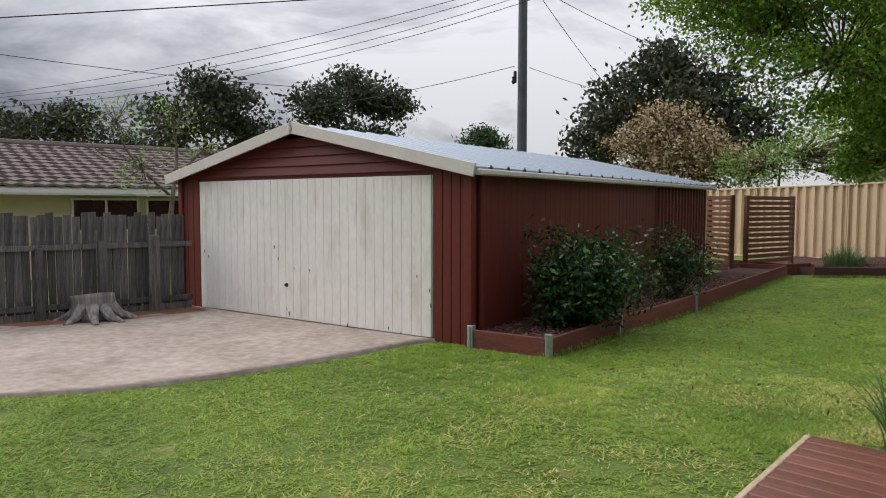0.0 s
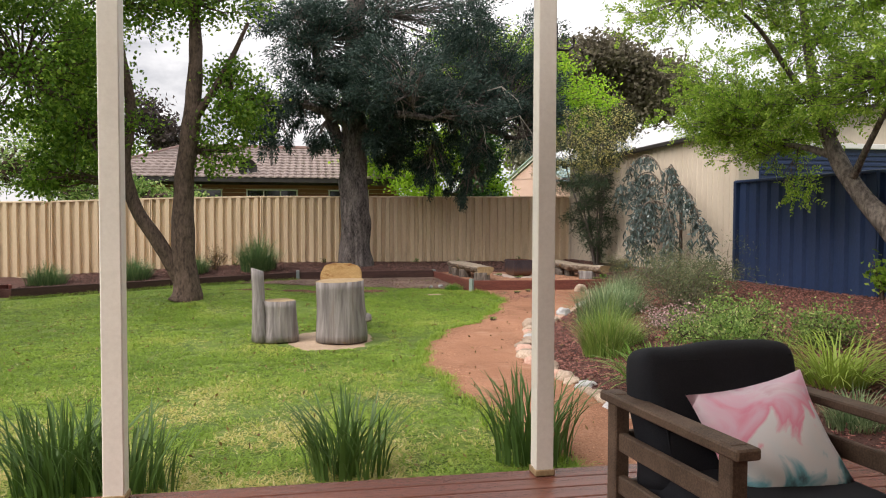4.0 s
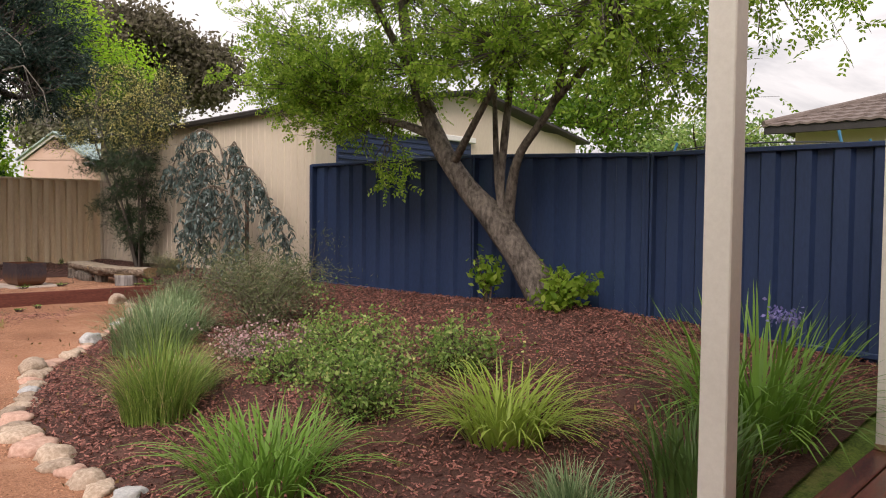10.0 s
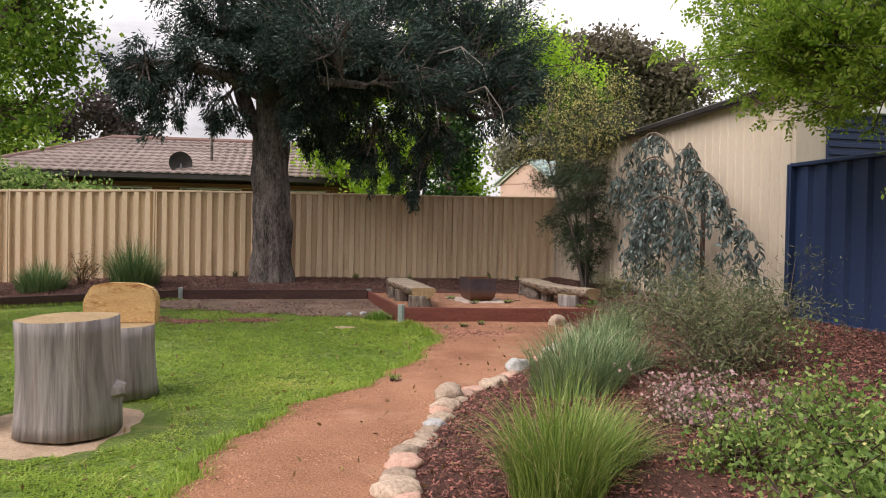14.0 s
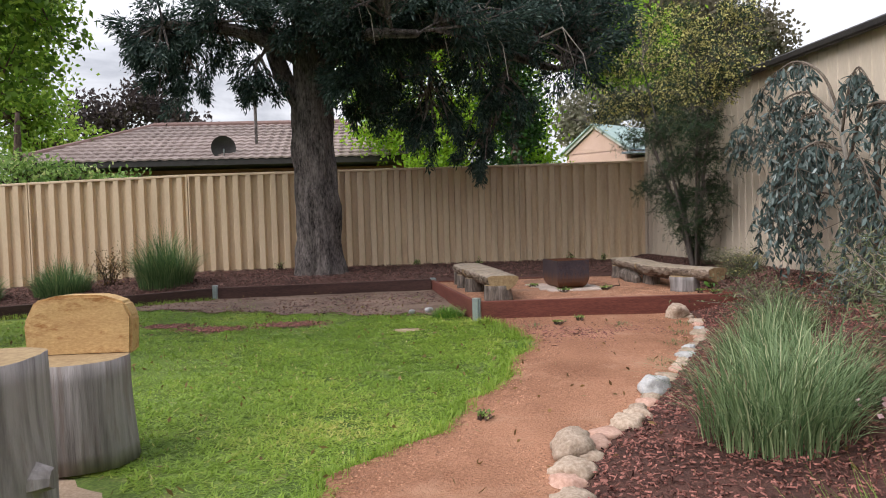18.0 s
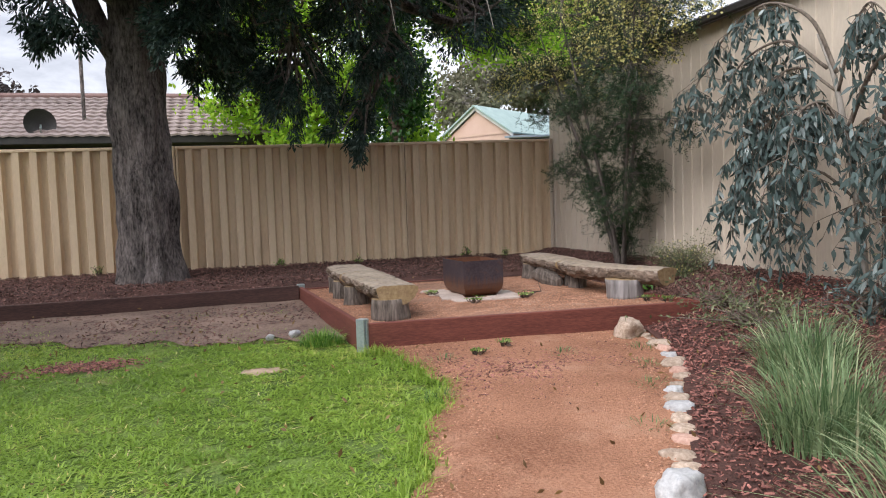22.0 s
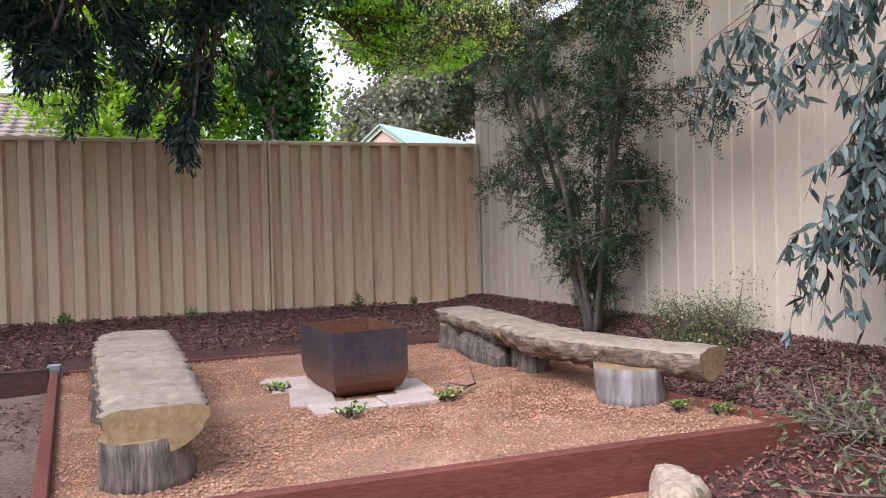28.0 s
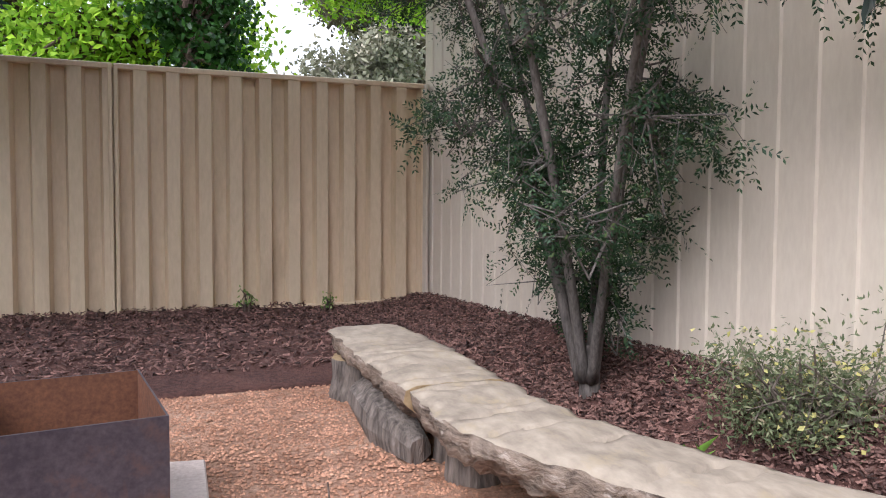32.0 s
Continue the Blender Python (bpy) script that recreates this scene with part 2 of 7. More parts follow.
def leaf_quads(c, d, n, le, wi):
    """Leaves at c that point along d and face n."""
    d = unit(d)
    w = unit(np.cross(d, n))
    n = np.cross(w, d)
    mid = c + n * wi * 0.14
    return np.stack([c - d * le * 0.5, mid + w * wi * 0.5, c + d * le * 0.5, mid - w * wi * 0.5], 1)


def fronds(start, way, length, pairs, le, wi, rng, flat=1.0, sweep=0.55, droop=0.15):
    """Feathered sprays: leaflets in pairs on both sides of a short axis, more or less level."""
    k = len(start)
    way = unit(way)
    up = unit(np.stack([rng.normal(0, 0.35, k), rng.normal(0, 0.35, k), np.full(k, flat)], 1) + rng.normal(0, 1 - min(flat, 1), (k, 3)))
    side = unit(np.cross(way, up))
    up = np.cross(side, way)
    ln = length * rng.uniform(0.6, 1.25, (k, 1))
    out = []
    for j in range(pairs):
        u = (j + 0.7) / pairs
        for q in (-1, 1):
            d = side * q + way * sweep * rng.uniform(0.6, 1.5, (k, 1)) + rng.normal(0, 0.22, (k, 3)) - np.array([0, 0, droop])
            d = unit(d)
            size = rng.uniform(0.7, 1.25, (k, 1)) * (1 - 0.3 * abs(u - 0.45))
            c = start + way * ln * u - np.array([0, 0, droop * 0.5]) * ln * u * u + d * le * size * 0.5
            out.append(leaf_quads(c, d, up + rng.normal(0, 0.3, (k, 3)), le * size, wi * size))
    return np.concatenate(out)


def tufts(centres, way, spread, n, le, wi, rng):
    """Dense tufts: n short needles about each centre, pointing outwards and along the twig."""
    c = np.repeat(centres, n, 0)
    w = np.repeat(unit(way), n, 0)
    o = rng.normal(0, 1, c.shape)
    o = unit(o) * rng.uniform(0.1, 1.0, (len(c), 1)) ** 0.6
    size = rng.uniform(0.7, 1.3, (len(c), 1))
    p = c + o * spread + w * spread * rng.uniform(-0.5, 1.0, (len(c), 1))
    return leaf_quads(p, o + w * 0.9 + rng.normal(0, 0.3, c.shape), rng.normal(0, 1, c.shape) + np.array([0, 0, 0.6]), le * size, wi * size)


def lances(base, d, le, wi, rng):
    """Long narrow leaves, slightly curved, six corners each."""
    k = len(base)
    d = unit(d)
    w = unit(np.cross(d, rng.normal(0, 1, (k, 3))))
    n = np.cross(w, d)
    le = le * rng.uniform(0.7, 1.25, (k, 1))
    wi = wi * rng.uniform(0.75, 1.25, (k, 1))
    bend = n * le * rng.uniform(-0.12, 0.12, (k, 1))
    a, b = base + d * le * 0.3 + bend * 0.7, base + d * le * 0.65 + bend
    return np.stack([base, a + w * wi * 0.5, a - w * wi * 0.5, b + w * wi * 0.42, b - w * wi * 0.42, base + d * le], 1)


LANCE_FACES = [(0, 1, 2), (2, 1, 3, 4), (4, 3, 5)]


def blades(roots, height, width, lean, rng, segs=2, dirs=None):
    """Grass blades: bent strips that end in a point."""
    k = len(roots)
    a = rng.uniform(0, 2 * math.pi, k) if dirs is None else dirs
    out = np.stack([np.cos(a), np.sin(a), np.zeros(k)], 1)
    side = np.stack([-np.sin(a), np.cos(a), np.zeros(k)], 1)
    h = (height * rng.uniform(0.6, 1.15, k))[:, None] if np.isscalar(height) else height[:, None]
    ln = (lean * rng.uniform(0.2, 1.3, k))[:, None] if np.isscalar(lean) else lean[:, None]
    w = width * rng.uniform(0.7, 1.2, (k, 1))
    rows = []
    for i in range(segs + 1):
        t = i / segs
        c = roots + out * ln * h * t * t + np.array([0, 0, 1.0]) * h * (t - 0.38 * np.minimum(ln, 1.8) * t * t * t)
        if i == segs:
            rows.append(c)
        else:
            ww = w * (1 - 0.55 * t) * 0.5
            rows += [c - side * ww, c + side * ww]
    v = np.stack(rows, 1)
    f = [(2 * i, 2 * i + 1, 2 * i + 3, 2 * i + 2) for i in range(segs - 1)] + [(2 * segs - 2, 2 * segs - 1, 2 * segs)]
    return v, f, 2 * segs + 1


def smooth_path(pts, n):
    """Points evenly along a rounded line through pts."""
    p = np.array(pts, float)
    q = np.vstack([2 * p[0] - p[1], p, 2 * p[-1] - p[-2]])
    out = []
    m = len(p) - 1
    for i in range(n):
        u = i / (n - 1) * m
        k = min(int(u), m - 1)
        t = u - k
        a, b, c, d = q[k], q[k + 1], q[k + 2], q[k + 3]
        out.append(0.5 * (2 * b + (c - a) * t + (2 * a - 5 * b + 4 * c - d) * t * t + (3 * b - a - 3 * c + d) * t ** 3))
    return np.array(out)


# ---------------------------------------------------------------- lie of the land
ROCK_Y = [-16, -12.5, -11.6, -10.2, -9.1, -8.0, -7.0, -6.2, -5.4, 0]
ROCK_X = [-4.4, -4.65, -4.55, -4.0, -3.2, -2.55, -1.95, -1.65, -1.5, -1.2]


def land(x, y):
    """The ground's height: it climbs gently to the back fence and to the side fence."""
    x, y = np.asarray(x, float), np.asarray(y, float)
    b = np.interp(y, [-11.8, -7.5, -5.7, -4.9, -3.2, -2.45, -2.1, 0], [0, 0.105, 0.195, 0.205, 0.25, 0.275, 0.385, 0.48]) * np.interp(x, [-15, -8.5], [0.27, 1])
    r = np.interp(y, ROCK_Y, ROCK_X)
    s = np.clip((x - r) / (0.1 - r), 0, 1)
    s = s * s * (3 - 2 * s) * 0.5 + s * 0.5
    s = np.where(y > -5.6, s ** np.interp(y, [-5.6, -4.6], [1.0, 3.4]), s)
    top = 0.58 + 0.1 * np.exp(-((x - 0.1) ** 2 + (y + 13) ** 2) / 0.8) + np.minimum(y + 14.5, 0) * 0.1
    b = b + 0.045 * np.exp(-((x + 7) ** 2 + (y + 10.5) ** 2) / 4) + 0.06 * np.exp(-((x + 9.7) ** 2 + (y + 6.5) ** 2) / 4)
    return b + (np.maximum(top, 0.1) - b) * s * np.clip((y + 18.5) / 2.0, 0, 1)


def landz(x, y):
    return float(land(x, y))

# ---------------------------------------------------------------- materials
lawn_soil = mat("lawn_soil", (0.05, 0.085, 0.018), (0.19, 0.27, 0.05), 1.6, 55, 0.95, 1.0, c3=(0.24, 0.24, 0.08), dist=0.03)
gravel = mat("granite_gravel", (0.21, 0.09, 0.047), (0.47, 0.235, 0.14), 0.8, 60, 0.95, 1.0, c3=(0.44, 0.24, 0.15), dist=0.03)
pad_gravel = mat("pad_gravel", (0.15, 0.075, 0.045), (0.41, 0.24, 0.16), 1.1, 45, 0.95, 1.0, c3=(0.45, 0.3, 0.21), dist=0.015)
mulch_soil = mat("mulch_soil", (0.045, 0.02, 0.016), (0.12, 0.055, 0.042), 3, 45, 0.95, 1.0, dist=0.03)
mulch_chip = mat("mulch_chip", (0.11, 0.042, 0.034), (0.32, 0.138, 0.11), 9, 90, 0.8, 0.3, rnd=0.75, island=True)
dark_chip = mat("dark_chip", (0.065, 0.032, 0.027), (0.22, 0.12, 0.095), 9, 90, 0.8, 0.3, rnd=0.75, island=True)
bare_earth = mat("bare_earth", (0.1, 0.066, 0.05), (0.3, 0.205, 0.155), 1.6, 45, 0.95, 1.0, dist=0.02, c3=(0.075, 0.04, 0.03))
concrete = mat("driveway_concrete", (0.27, 0.215, 0.175), (0.46, 0.39, 0.335), 0.8, 9, 0.85, 0.4, c3=(0.24, 0.2, 0.17))
cream_steel = mat("cream_steel", (0.63, 0.485, 0.32), (0.73, 0.575, 0.395), 1.2, 40, 0.42, 0.04, stretch=(1, 1, 0.25), spec=0.4, c3=(0.57, 0.435, 0.29))
wall_steel = mat("wall_steel", (0.57, 0.485, 0.39), (0.645, 0.56, 0.455), 1.2, 40, 0.38, 0.03, stretch=(1, 1, 0.25), spec=0.45)
navy_steel = mat("navy_steel", (0.018, 0.034, 0.085), (0.028, 0.05, 0.12), 1.0, 40, 0.42, 0.03, stretch=(1, 1, 0.3), spec=0.4)
red_steel = mat("red_steel", (0.1, 0.017, 0.012), (0.14, 0.026, 0.018), 0.8, 40, 0.5, 0.05, stretch=(1, 1, 0.4), spec=0.3)
roof_steel = mat("roof_steel", (0.24, 0.29, 0.345), (0.32, 0.37, 0.43), 0.9, 30, 0.45, 0.05, metal=0.3)
white_door = mat("white_paint", (0.66, 0.64, 0.6), (0.78, 0.76, 0.72), 1.5, 25, 0.55, 0.08, stretch=(1, 1, 0.3), c3=(0.6, 0.57, 0.52))
fascia_paint = mat("fascia_paint", (0.5, 0.47, 0.43), (0.6, 0.57, 0.53), 3, 40, 0.6, 0.05)
old_fence_wood = mat("grey_weathered_wood", (0.045, 0.042, 0.041), (0.16, 0.15, 0.146), 2.5, 12, 0.9, 0.7, stretch=(6, 6, 0.5), rnd=0.3)
post_paint = mat("cream_post_paint", (0.74, 0.7, 0.63), (0.82, 0.78, 0.71), 2, 50, 0.5, 0.05)
deck_wood = mat("deck_wood", (0.11, 0.036, 0.024), (0.22, 0.08, 0.055), 2.5, 60, 0.27, 0.12, stretch=(0.35, 6, 6), rnd=0.16, spec=0.5)
deck_frame = mat("deck_frame_wood", (0.36, 0.27, 0.17), (0.55, 0.44, 0.3), 3, 40, 0.8, 0.3)
sleeper_red = mat("red_sleeper", (0.1, 0.03, 0.022), (0.2, 0.065, 0.047), 2.5, 45, 0.75, 0.3, stretch=(0.4, 3, 3), rnd=0.15)
galv = mat("galvanised_steel", (0.3, 0.36, 0.37), (0.42, 0.48, 0.48), 12, 60, 0.45, 0.05, metal=0.6)
screen_wood = mat("screen_wood", (0.1, 0.04, 0.024), (0.2, 0.085, 0.05), 3, 50, 0.6, 0.2, stretch=(0.4, 4, 4), rnd=0.2)
bark_grey = mat("grey_bark", (0.022, 0.018, 0.017), (0.27, 0.23, 0.215), 2.0, 11, 0.95, 1.0, stretch=(3.5, 3.5, 1.1), dist=0.08)
bark_brown = mat("brown_bark", (0.04, 0.027, 0.02), (0.16, 0.11, 0.085), 4, 14, 0.95, 0.9, stretch=(2, 2, 0.8), dist=0.03)
bark_pale = mat("pale_bark", (0.2, 0.18, 0.155), (0.4, 0.365, 0.32), 4, 30, 0.8, 0.4, stretch=(2, 2, 0.5))
stem_grey = mat("grey_stem", (0.07, 0.055, 0.042), (0.22, 0.18, 0.145), 6, 40, 0.9, 0.5, stretch=(2, 2, 0.4))
log_side = mat("weathered_log", (0.13, 0.115, 0.11), (0.34, 0.31, 0.3), 1.3, 5, 0.85, 0.9, stretch=(4, 4, 0.3), dist=0.03, c3=(0.2, 0.16, 0.14))
log_bark = mat("log_bark", (0.06, 0.048, 0.04), (0.28, 0.23, 0.195), 3, 11, 0.95, 1.0, stretch=(3.5, 3.5, 0.5), dist=0.05)
bench_top = mat("bench_wood", (0.21, 0.168, 0.128), (0.38, 0.312, 0.238), 2.0, 9, 0.85, 0.35, stretch=(2.2, 1.2, 1), c3=(0.33, 0.26, 0.17), dist=0.01)
bench_side = mat("bench_bark", (0.06, 0.042, 0.032), (0.33, 0.25, 0.19), 2.2, 10, 0.95, 1.0, stretch=(4, 0.7, 4), c3=(0.45, 0.38, 0.32), dist=0.04)
cut_wood = mat("cut_wood", (0.24, 0.16, 0.08), (0.42, 0.305, 0.17), 5, 30, 0.75, 0.4, c3=(0.25, 0.16, 0.09))
orange_wood = mat("orange_wood", (0.4, 0.24, 0.1), (0.6, 0.4, 0.18), 3, 40, 0.7, 0.3, c3=(0.3, 0.13, 0.04), stretch=(1, 1, 2.5))
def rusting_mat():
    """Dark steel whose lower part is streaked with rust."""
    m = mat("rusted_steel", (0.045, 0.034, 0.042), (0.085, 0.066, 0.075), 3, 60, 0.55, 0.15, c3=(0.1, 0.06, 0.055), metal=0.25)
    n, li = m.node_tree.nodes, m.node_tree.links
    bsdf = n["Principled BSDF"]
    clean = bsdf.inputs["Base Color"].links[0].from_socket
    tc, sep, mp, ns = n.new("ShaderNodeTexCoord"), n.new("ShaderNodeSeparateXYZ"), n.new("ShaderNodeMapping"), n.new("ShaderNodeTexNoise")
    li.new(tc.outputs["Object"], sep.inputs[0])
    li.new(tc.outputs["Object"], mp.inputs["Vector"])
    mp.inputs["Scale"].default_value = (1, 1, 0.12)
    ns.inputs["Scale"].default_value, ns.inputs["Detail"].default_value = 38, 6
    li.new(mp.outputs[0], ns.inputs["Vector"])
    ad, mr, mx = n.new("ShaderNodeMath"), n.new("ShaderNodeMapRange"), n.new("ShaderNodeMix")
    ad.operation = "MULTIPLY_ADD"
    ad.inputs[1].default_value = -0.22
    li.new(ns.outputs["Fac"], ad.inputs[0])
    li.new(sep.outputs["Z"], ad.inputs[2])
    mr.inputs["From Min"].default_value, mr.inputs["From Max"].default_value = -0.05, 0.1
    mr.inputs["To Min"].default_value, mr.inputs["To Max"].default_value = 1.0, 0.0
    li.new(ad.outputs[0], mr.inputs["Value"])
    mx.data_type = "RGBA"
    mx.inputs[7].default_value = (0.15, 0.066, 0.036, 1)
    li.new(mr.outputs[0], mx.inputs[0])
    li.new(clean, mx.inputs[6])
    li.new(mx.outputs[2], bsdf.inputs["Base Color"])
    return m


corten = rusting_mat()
rust = mat("orange_rust", (0.085, 0.034, 0.02), (0.18, 0.074, 0.036), 5, 60, 0.85, 0.3, c3=(0.09, 0.04, 0.025))
paver_mat = mat("sandstone_paver", (0.4, 0.32, 0.27), (0.56, 0.46, 0.4), 4, 60, 0.85, 0.3, rnd=0.12)
rock_mat = mat("pale_rock", (0.3, 0.22, 0.16), (0.54, 0.43, 0.34), 5, 40, 0.9, 0.8, rnd=0.22, dist=0.02)
roof_tile = mat("terracotta_tile", (0.19, 0.145, 0.13), (0.31, 0.25, 0.23), 2.5, 30, 0.85, 0.3, rnd=0.12, c3=(0.24, 0.19, 0.17))
brown_tile = mat("brown_tile", (0.11, 0.085, 0.075), (0.19, 0.15, 0.135), 2.5, 30, 0.85, 0.3, c3=(0.16, 0.14, 0.13))
house_brick = mat("house_brick", (0.2, 0.085, 0.055), (0.3, 0.13, 0.085), 4, 40, 0.9, 0.3)
cream_wall = mat("cream_render", (0.6, 0.5, 0.36), (0.68, 0.58, 0.43), 2, 40, 0.85, 0.1)
pink_wall = mat("pink_render", (0.6, 0.4, 0.32), (0.68, 0.48, 0.4), 2, 40, 0.85, 0.1)
white_trim = mat("white_trim", (0.72, 0.71, 0.69), (0.8, 0.79, 0.77), 3, 40, 0.6, 0.05)
dark_trim = mat("dark_trim", (0.02, 0.018, 0.018), (0.045, 0.04, 0.038), 3, 40, 0.5, 0.05)
teal_roof = mat("green_tile", (0.26, 0.36, 0.34), (0.4, 0.5, 0.47), 3, 30, 0.7, 0.2)
pole_steel = mat("pole_steel", (0.05, 0.06, 0.075), (0.09, 0.1, 0.12), 2, 30, 0.55, 0.1)
cable_mat = mat("black_cable", (0.015, 0.015, 0.016), (0.03, 0.03, 0.03), 3, 30, 0.6, 0)
black_fabric = mat("black_fabric", (0.008, 0.009, 0.013), (0.018, 0.02, 0.026), 3, 200, 0.9, 0.25, dist=0.003)
chair_wood = mat("weathered_chair_wood", (0.075, 0.05, 0.036), (0.17, 0.115, 0.08), 3, 50, 0.75, 0.3, stretch=(3, 3, 3))
glass_dark = mat("window_glass", (0.012, 0.014, 0.016), (0.03, 0.034, 0.038), 1, 5, 0.06, 0, spec=0.8)

lawn_blade = leaf_mat("lawn_blade", (0.13, 0.235, 0.035), (0.34, 0.48, 0.075), (0.7, 0.62, 0.22), 0.45, 0.42, patch=0.6, last=0.68)
flax_leaf = leaf_mat("flax_leaf", (0.04, 0.085, 0.022), (0.11, 0.19, 0.05), (0.34, 0.28, 0.1), 0.42, 0.2)
bright_tuft = leaf_mat("bright_tuft", (0.065, 0.169, 0.026), (0.221, 0.39, 0.065), (0.52, 0.52, 0.13), 0.45, 0.3)
blue_tuft = leaf_mat("blue_tuft", (0.08, 0.15, 0.06), (0.33, 0.43, 0.22), (0.68, 0.66, 0.42), 0.5, 0.3)
yellow_tuft = leaf_mat("yellow_tuft", (0.117, 0.208, 0.026), (0.39, 0.494, 0.091), (0.6, 0.6, 0.208), 0.45, 0.3)
fine_tuft = leaf_mat("fine_tuft", (0.1, 0.185, 0.035), (0.32, 0.43, 0.1), (0.62, 0.54, 0.28), 0.5, 0.3)
dark_leaf = leaf_mat("glossy_dark_leaf", (0.01, 0.03, 0.01), (0.038, 0.095, 0.024), (0.13, 0.25, 0.05), 0.28, 0.15)
maple_leaf = leaf_mat("maple_leaf", (0.055, 0.13, 0.015), (0.2, 0.34, 0.04), (0.38, 0.5, 0.08), 0.42, 0.62)
robinia_leaf = leaf_mat("robinia_leaf", (0.14, 0.27, 0.03), (0.38, 0.54, 0.08), (0.54, 0.66, 0.14), 0.45, 0.68)
pine_leaf = leaf_mat("pine_needle", (0.014, 0.034, 0.028), (0.058, 0.098, 0.078), (0.15, 0.2, 0.165), 0.55, 0.22)
gum_leaf = leaf_mat("gum_leaf", (0.025, 0.036, 0.02), (0.075, 0.09, 0.052), (0.14, 0.11, 0.07), 0.5, 0.2)
blue_gum_leaf = leaf_mat("blue_gum_leaf", (0.04, 0.065, 0.06), (0.135, 0.185, 0.175), (0.36, 0.41, 0.4), 0.36, 0.2)
tea_leaf = leaf_mat("tea_tree_leaf", (0.009, 0.026, 0.011), (0.033, 0.07, 0.026), (0.095, 0.13, 0.045), 0.5, 0.15)
cream_flower = leaf_mat("cream_flower", (0.52, 0.47, 0.14), (0.74, 0.68, 0.28), None, 0.7, 0.3)
photinia_leaf = leaf_mat("photinia_leaf", (0.05, 0.06, 0.02), (0.25, 0.14, 0.05), (0.55, 0.4, 0.22), 0.5, 0.25)
photinia_bloom = leaf_mat("photinia_bloom", (0.42, 0.33, 0.2), (0.62, 0.52, 0.36), None, 0.7, 0.25)
dark_tuft = leaf_mat("dark_tuft", (0.05, 0.11, 0.04), (0.18, 0.29, 0.11), (0.42, 0.44, 0.2), 0.5, 0.25)
olive_leaf = leaf_mat("olive_leaf", (0.13, 0.13, 0.08), (0.26, 0.25, 0.17), (0.36, 0.32, 0.23), 0.6, 0.2)
lime_leaf = leaf_mat("lime_leaf", (0.18, 0.36, 0.03), (0.44, 0.65, 0.055), (0.5, 0.65, 0.075), 0.45, 0.6)
ivy_leaf = leaf_mat("ivy_leaf", (0.012, 0.04, 0.008), (0.035, 0.1, 0.015), None, 0.35, 0.25)
grey_shrub_leaf = leaf_mat("grey_shrub_leaf", (0.07, 0.095, 0.04), (0.2, 0.225, 0.115), (0.36, 0.3, 0.19), 0.6, 0.2)
rose_leaf = leaf_mat("rose_leaf", (0.09, 0.18, 0.04), (0.31, 0.46, 0.12), (0.62, 0.65, 0.27), 0.45, 0.45)
pink_flower = leaf_mat("pink_flower", (0.45, 0.25, 0.27), (0.62, 0.45, 0.45), None, 0.7, 0.3)
purple_flower = leaf_mat("purple_flower", (0.2, 0.18, 0.5), (0.35, 0.32, 0.62), None, 0.7, 0.3)

# ---------------------------------------------------------------- ground sheets


def sheet(fx, fy, fz, nu, nv):
    """A sheet of nu x nv cells from functions of u and v in 0..1."""
    u, v = np.meshgrid(np.linspace(0, 1, nu + 1), np.linspace(0, 1, nv + 1), indexing="ij")
    x, y = fx(u, v), fy(u, v)
    return x, y, fz(x, y, u, v)


def sheet_mesh(name, xyz, material, drop=0.0):
    x, y, z = xyz
    nu, nv = x.shape
    co = np.stack([x, y, z], -1).reshape(-1, 3)
    idx = np.arange(nu * nv).reshape(nu, nv)
    f = np.stack([idx[:-1, :-1], idx[1:, :-1], idx[1:, 1:], idx[:-1, 1:]], -1).reshape(-1, 4)
    me = bpy.data.meshes.new(name)
    verts, faces = [tuple(c) for c in co], [tuple(int(i) for i in q) for q in f]
    if drop:
        ring = [*idx[:, 0], *idx[-1, 1:], *idx[-2::-1, -1], *idx[0, -2:0:-1]]
        k = len(verts)
        verts += [(co[i][0], co[i][1], co[i][2] - drop) for i in ring]
        m = len(ring)
        faces += [(int(ring[j]), k + j, k + (j + 1) % m, int(ring[(j + 1) % m])) for j in range(m)]
    me.from_pydata(verts, [], faces)
    me.materials.append(material)
    me.shade_smooth()
    return me


def rough_noise(x, y, scale, amp, seed=0.0):
    flat = np.array([noise.noise(Vector((a * scale, b * scale, seed))) for a, b in zip(x.ravel(), y.ravel())])
    return flat.reshape(x.shape) * amp


# the ground: fine in the yard, then out to the horizon in widening cells
gx = np.concatenate([[-3000, -900, -300, -120, -60, -38], np.arange(-26, 8.01, 0.4), [14, 30, 60, 120, 300, 900, 3000]])
gy = np.concatenate([[-3000, -900, -300, -120, -60, -38], np.arange(-28, 6.01, 0.4), [14, 30, 60, 120, 300, 900, 3000]])
GX, GY = np.meshgrid(gx, gy, indexing="ij")
GZ = land(np.clip(GX, -26, 6), np.clip(GY, -28, 4))
GZ = GZ - 0.015 + rough_noise(GX, GY, 0.6, 0.012)
ground = tagged(new("ground", sheet_mesh("ground", (GX, GY, GZ), lawn_soil)), "mown green lawn with yellowed patches", "lawn", "", "structure")

# left edge of the gravel path, from the deck to the fire pit
PATH_LEFT = [(-5.3, -16.4), (-5.55, -15.4), (-5.72, -14.4), (-5.84, -13.4), (-5.92, -12.3), (-5.72, -11.3), (-5.38, -10.4), (-4.75, -9.5), (-4.2, -8.4), (-3.86, -7.4), (-3.66, -6.6), (-3.9, -5.9), (-4.0, -5.62)]
pl_left = smooth_path(PATH_LEFT, 160)
pl_y = pl_left[:, 1]


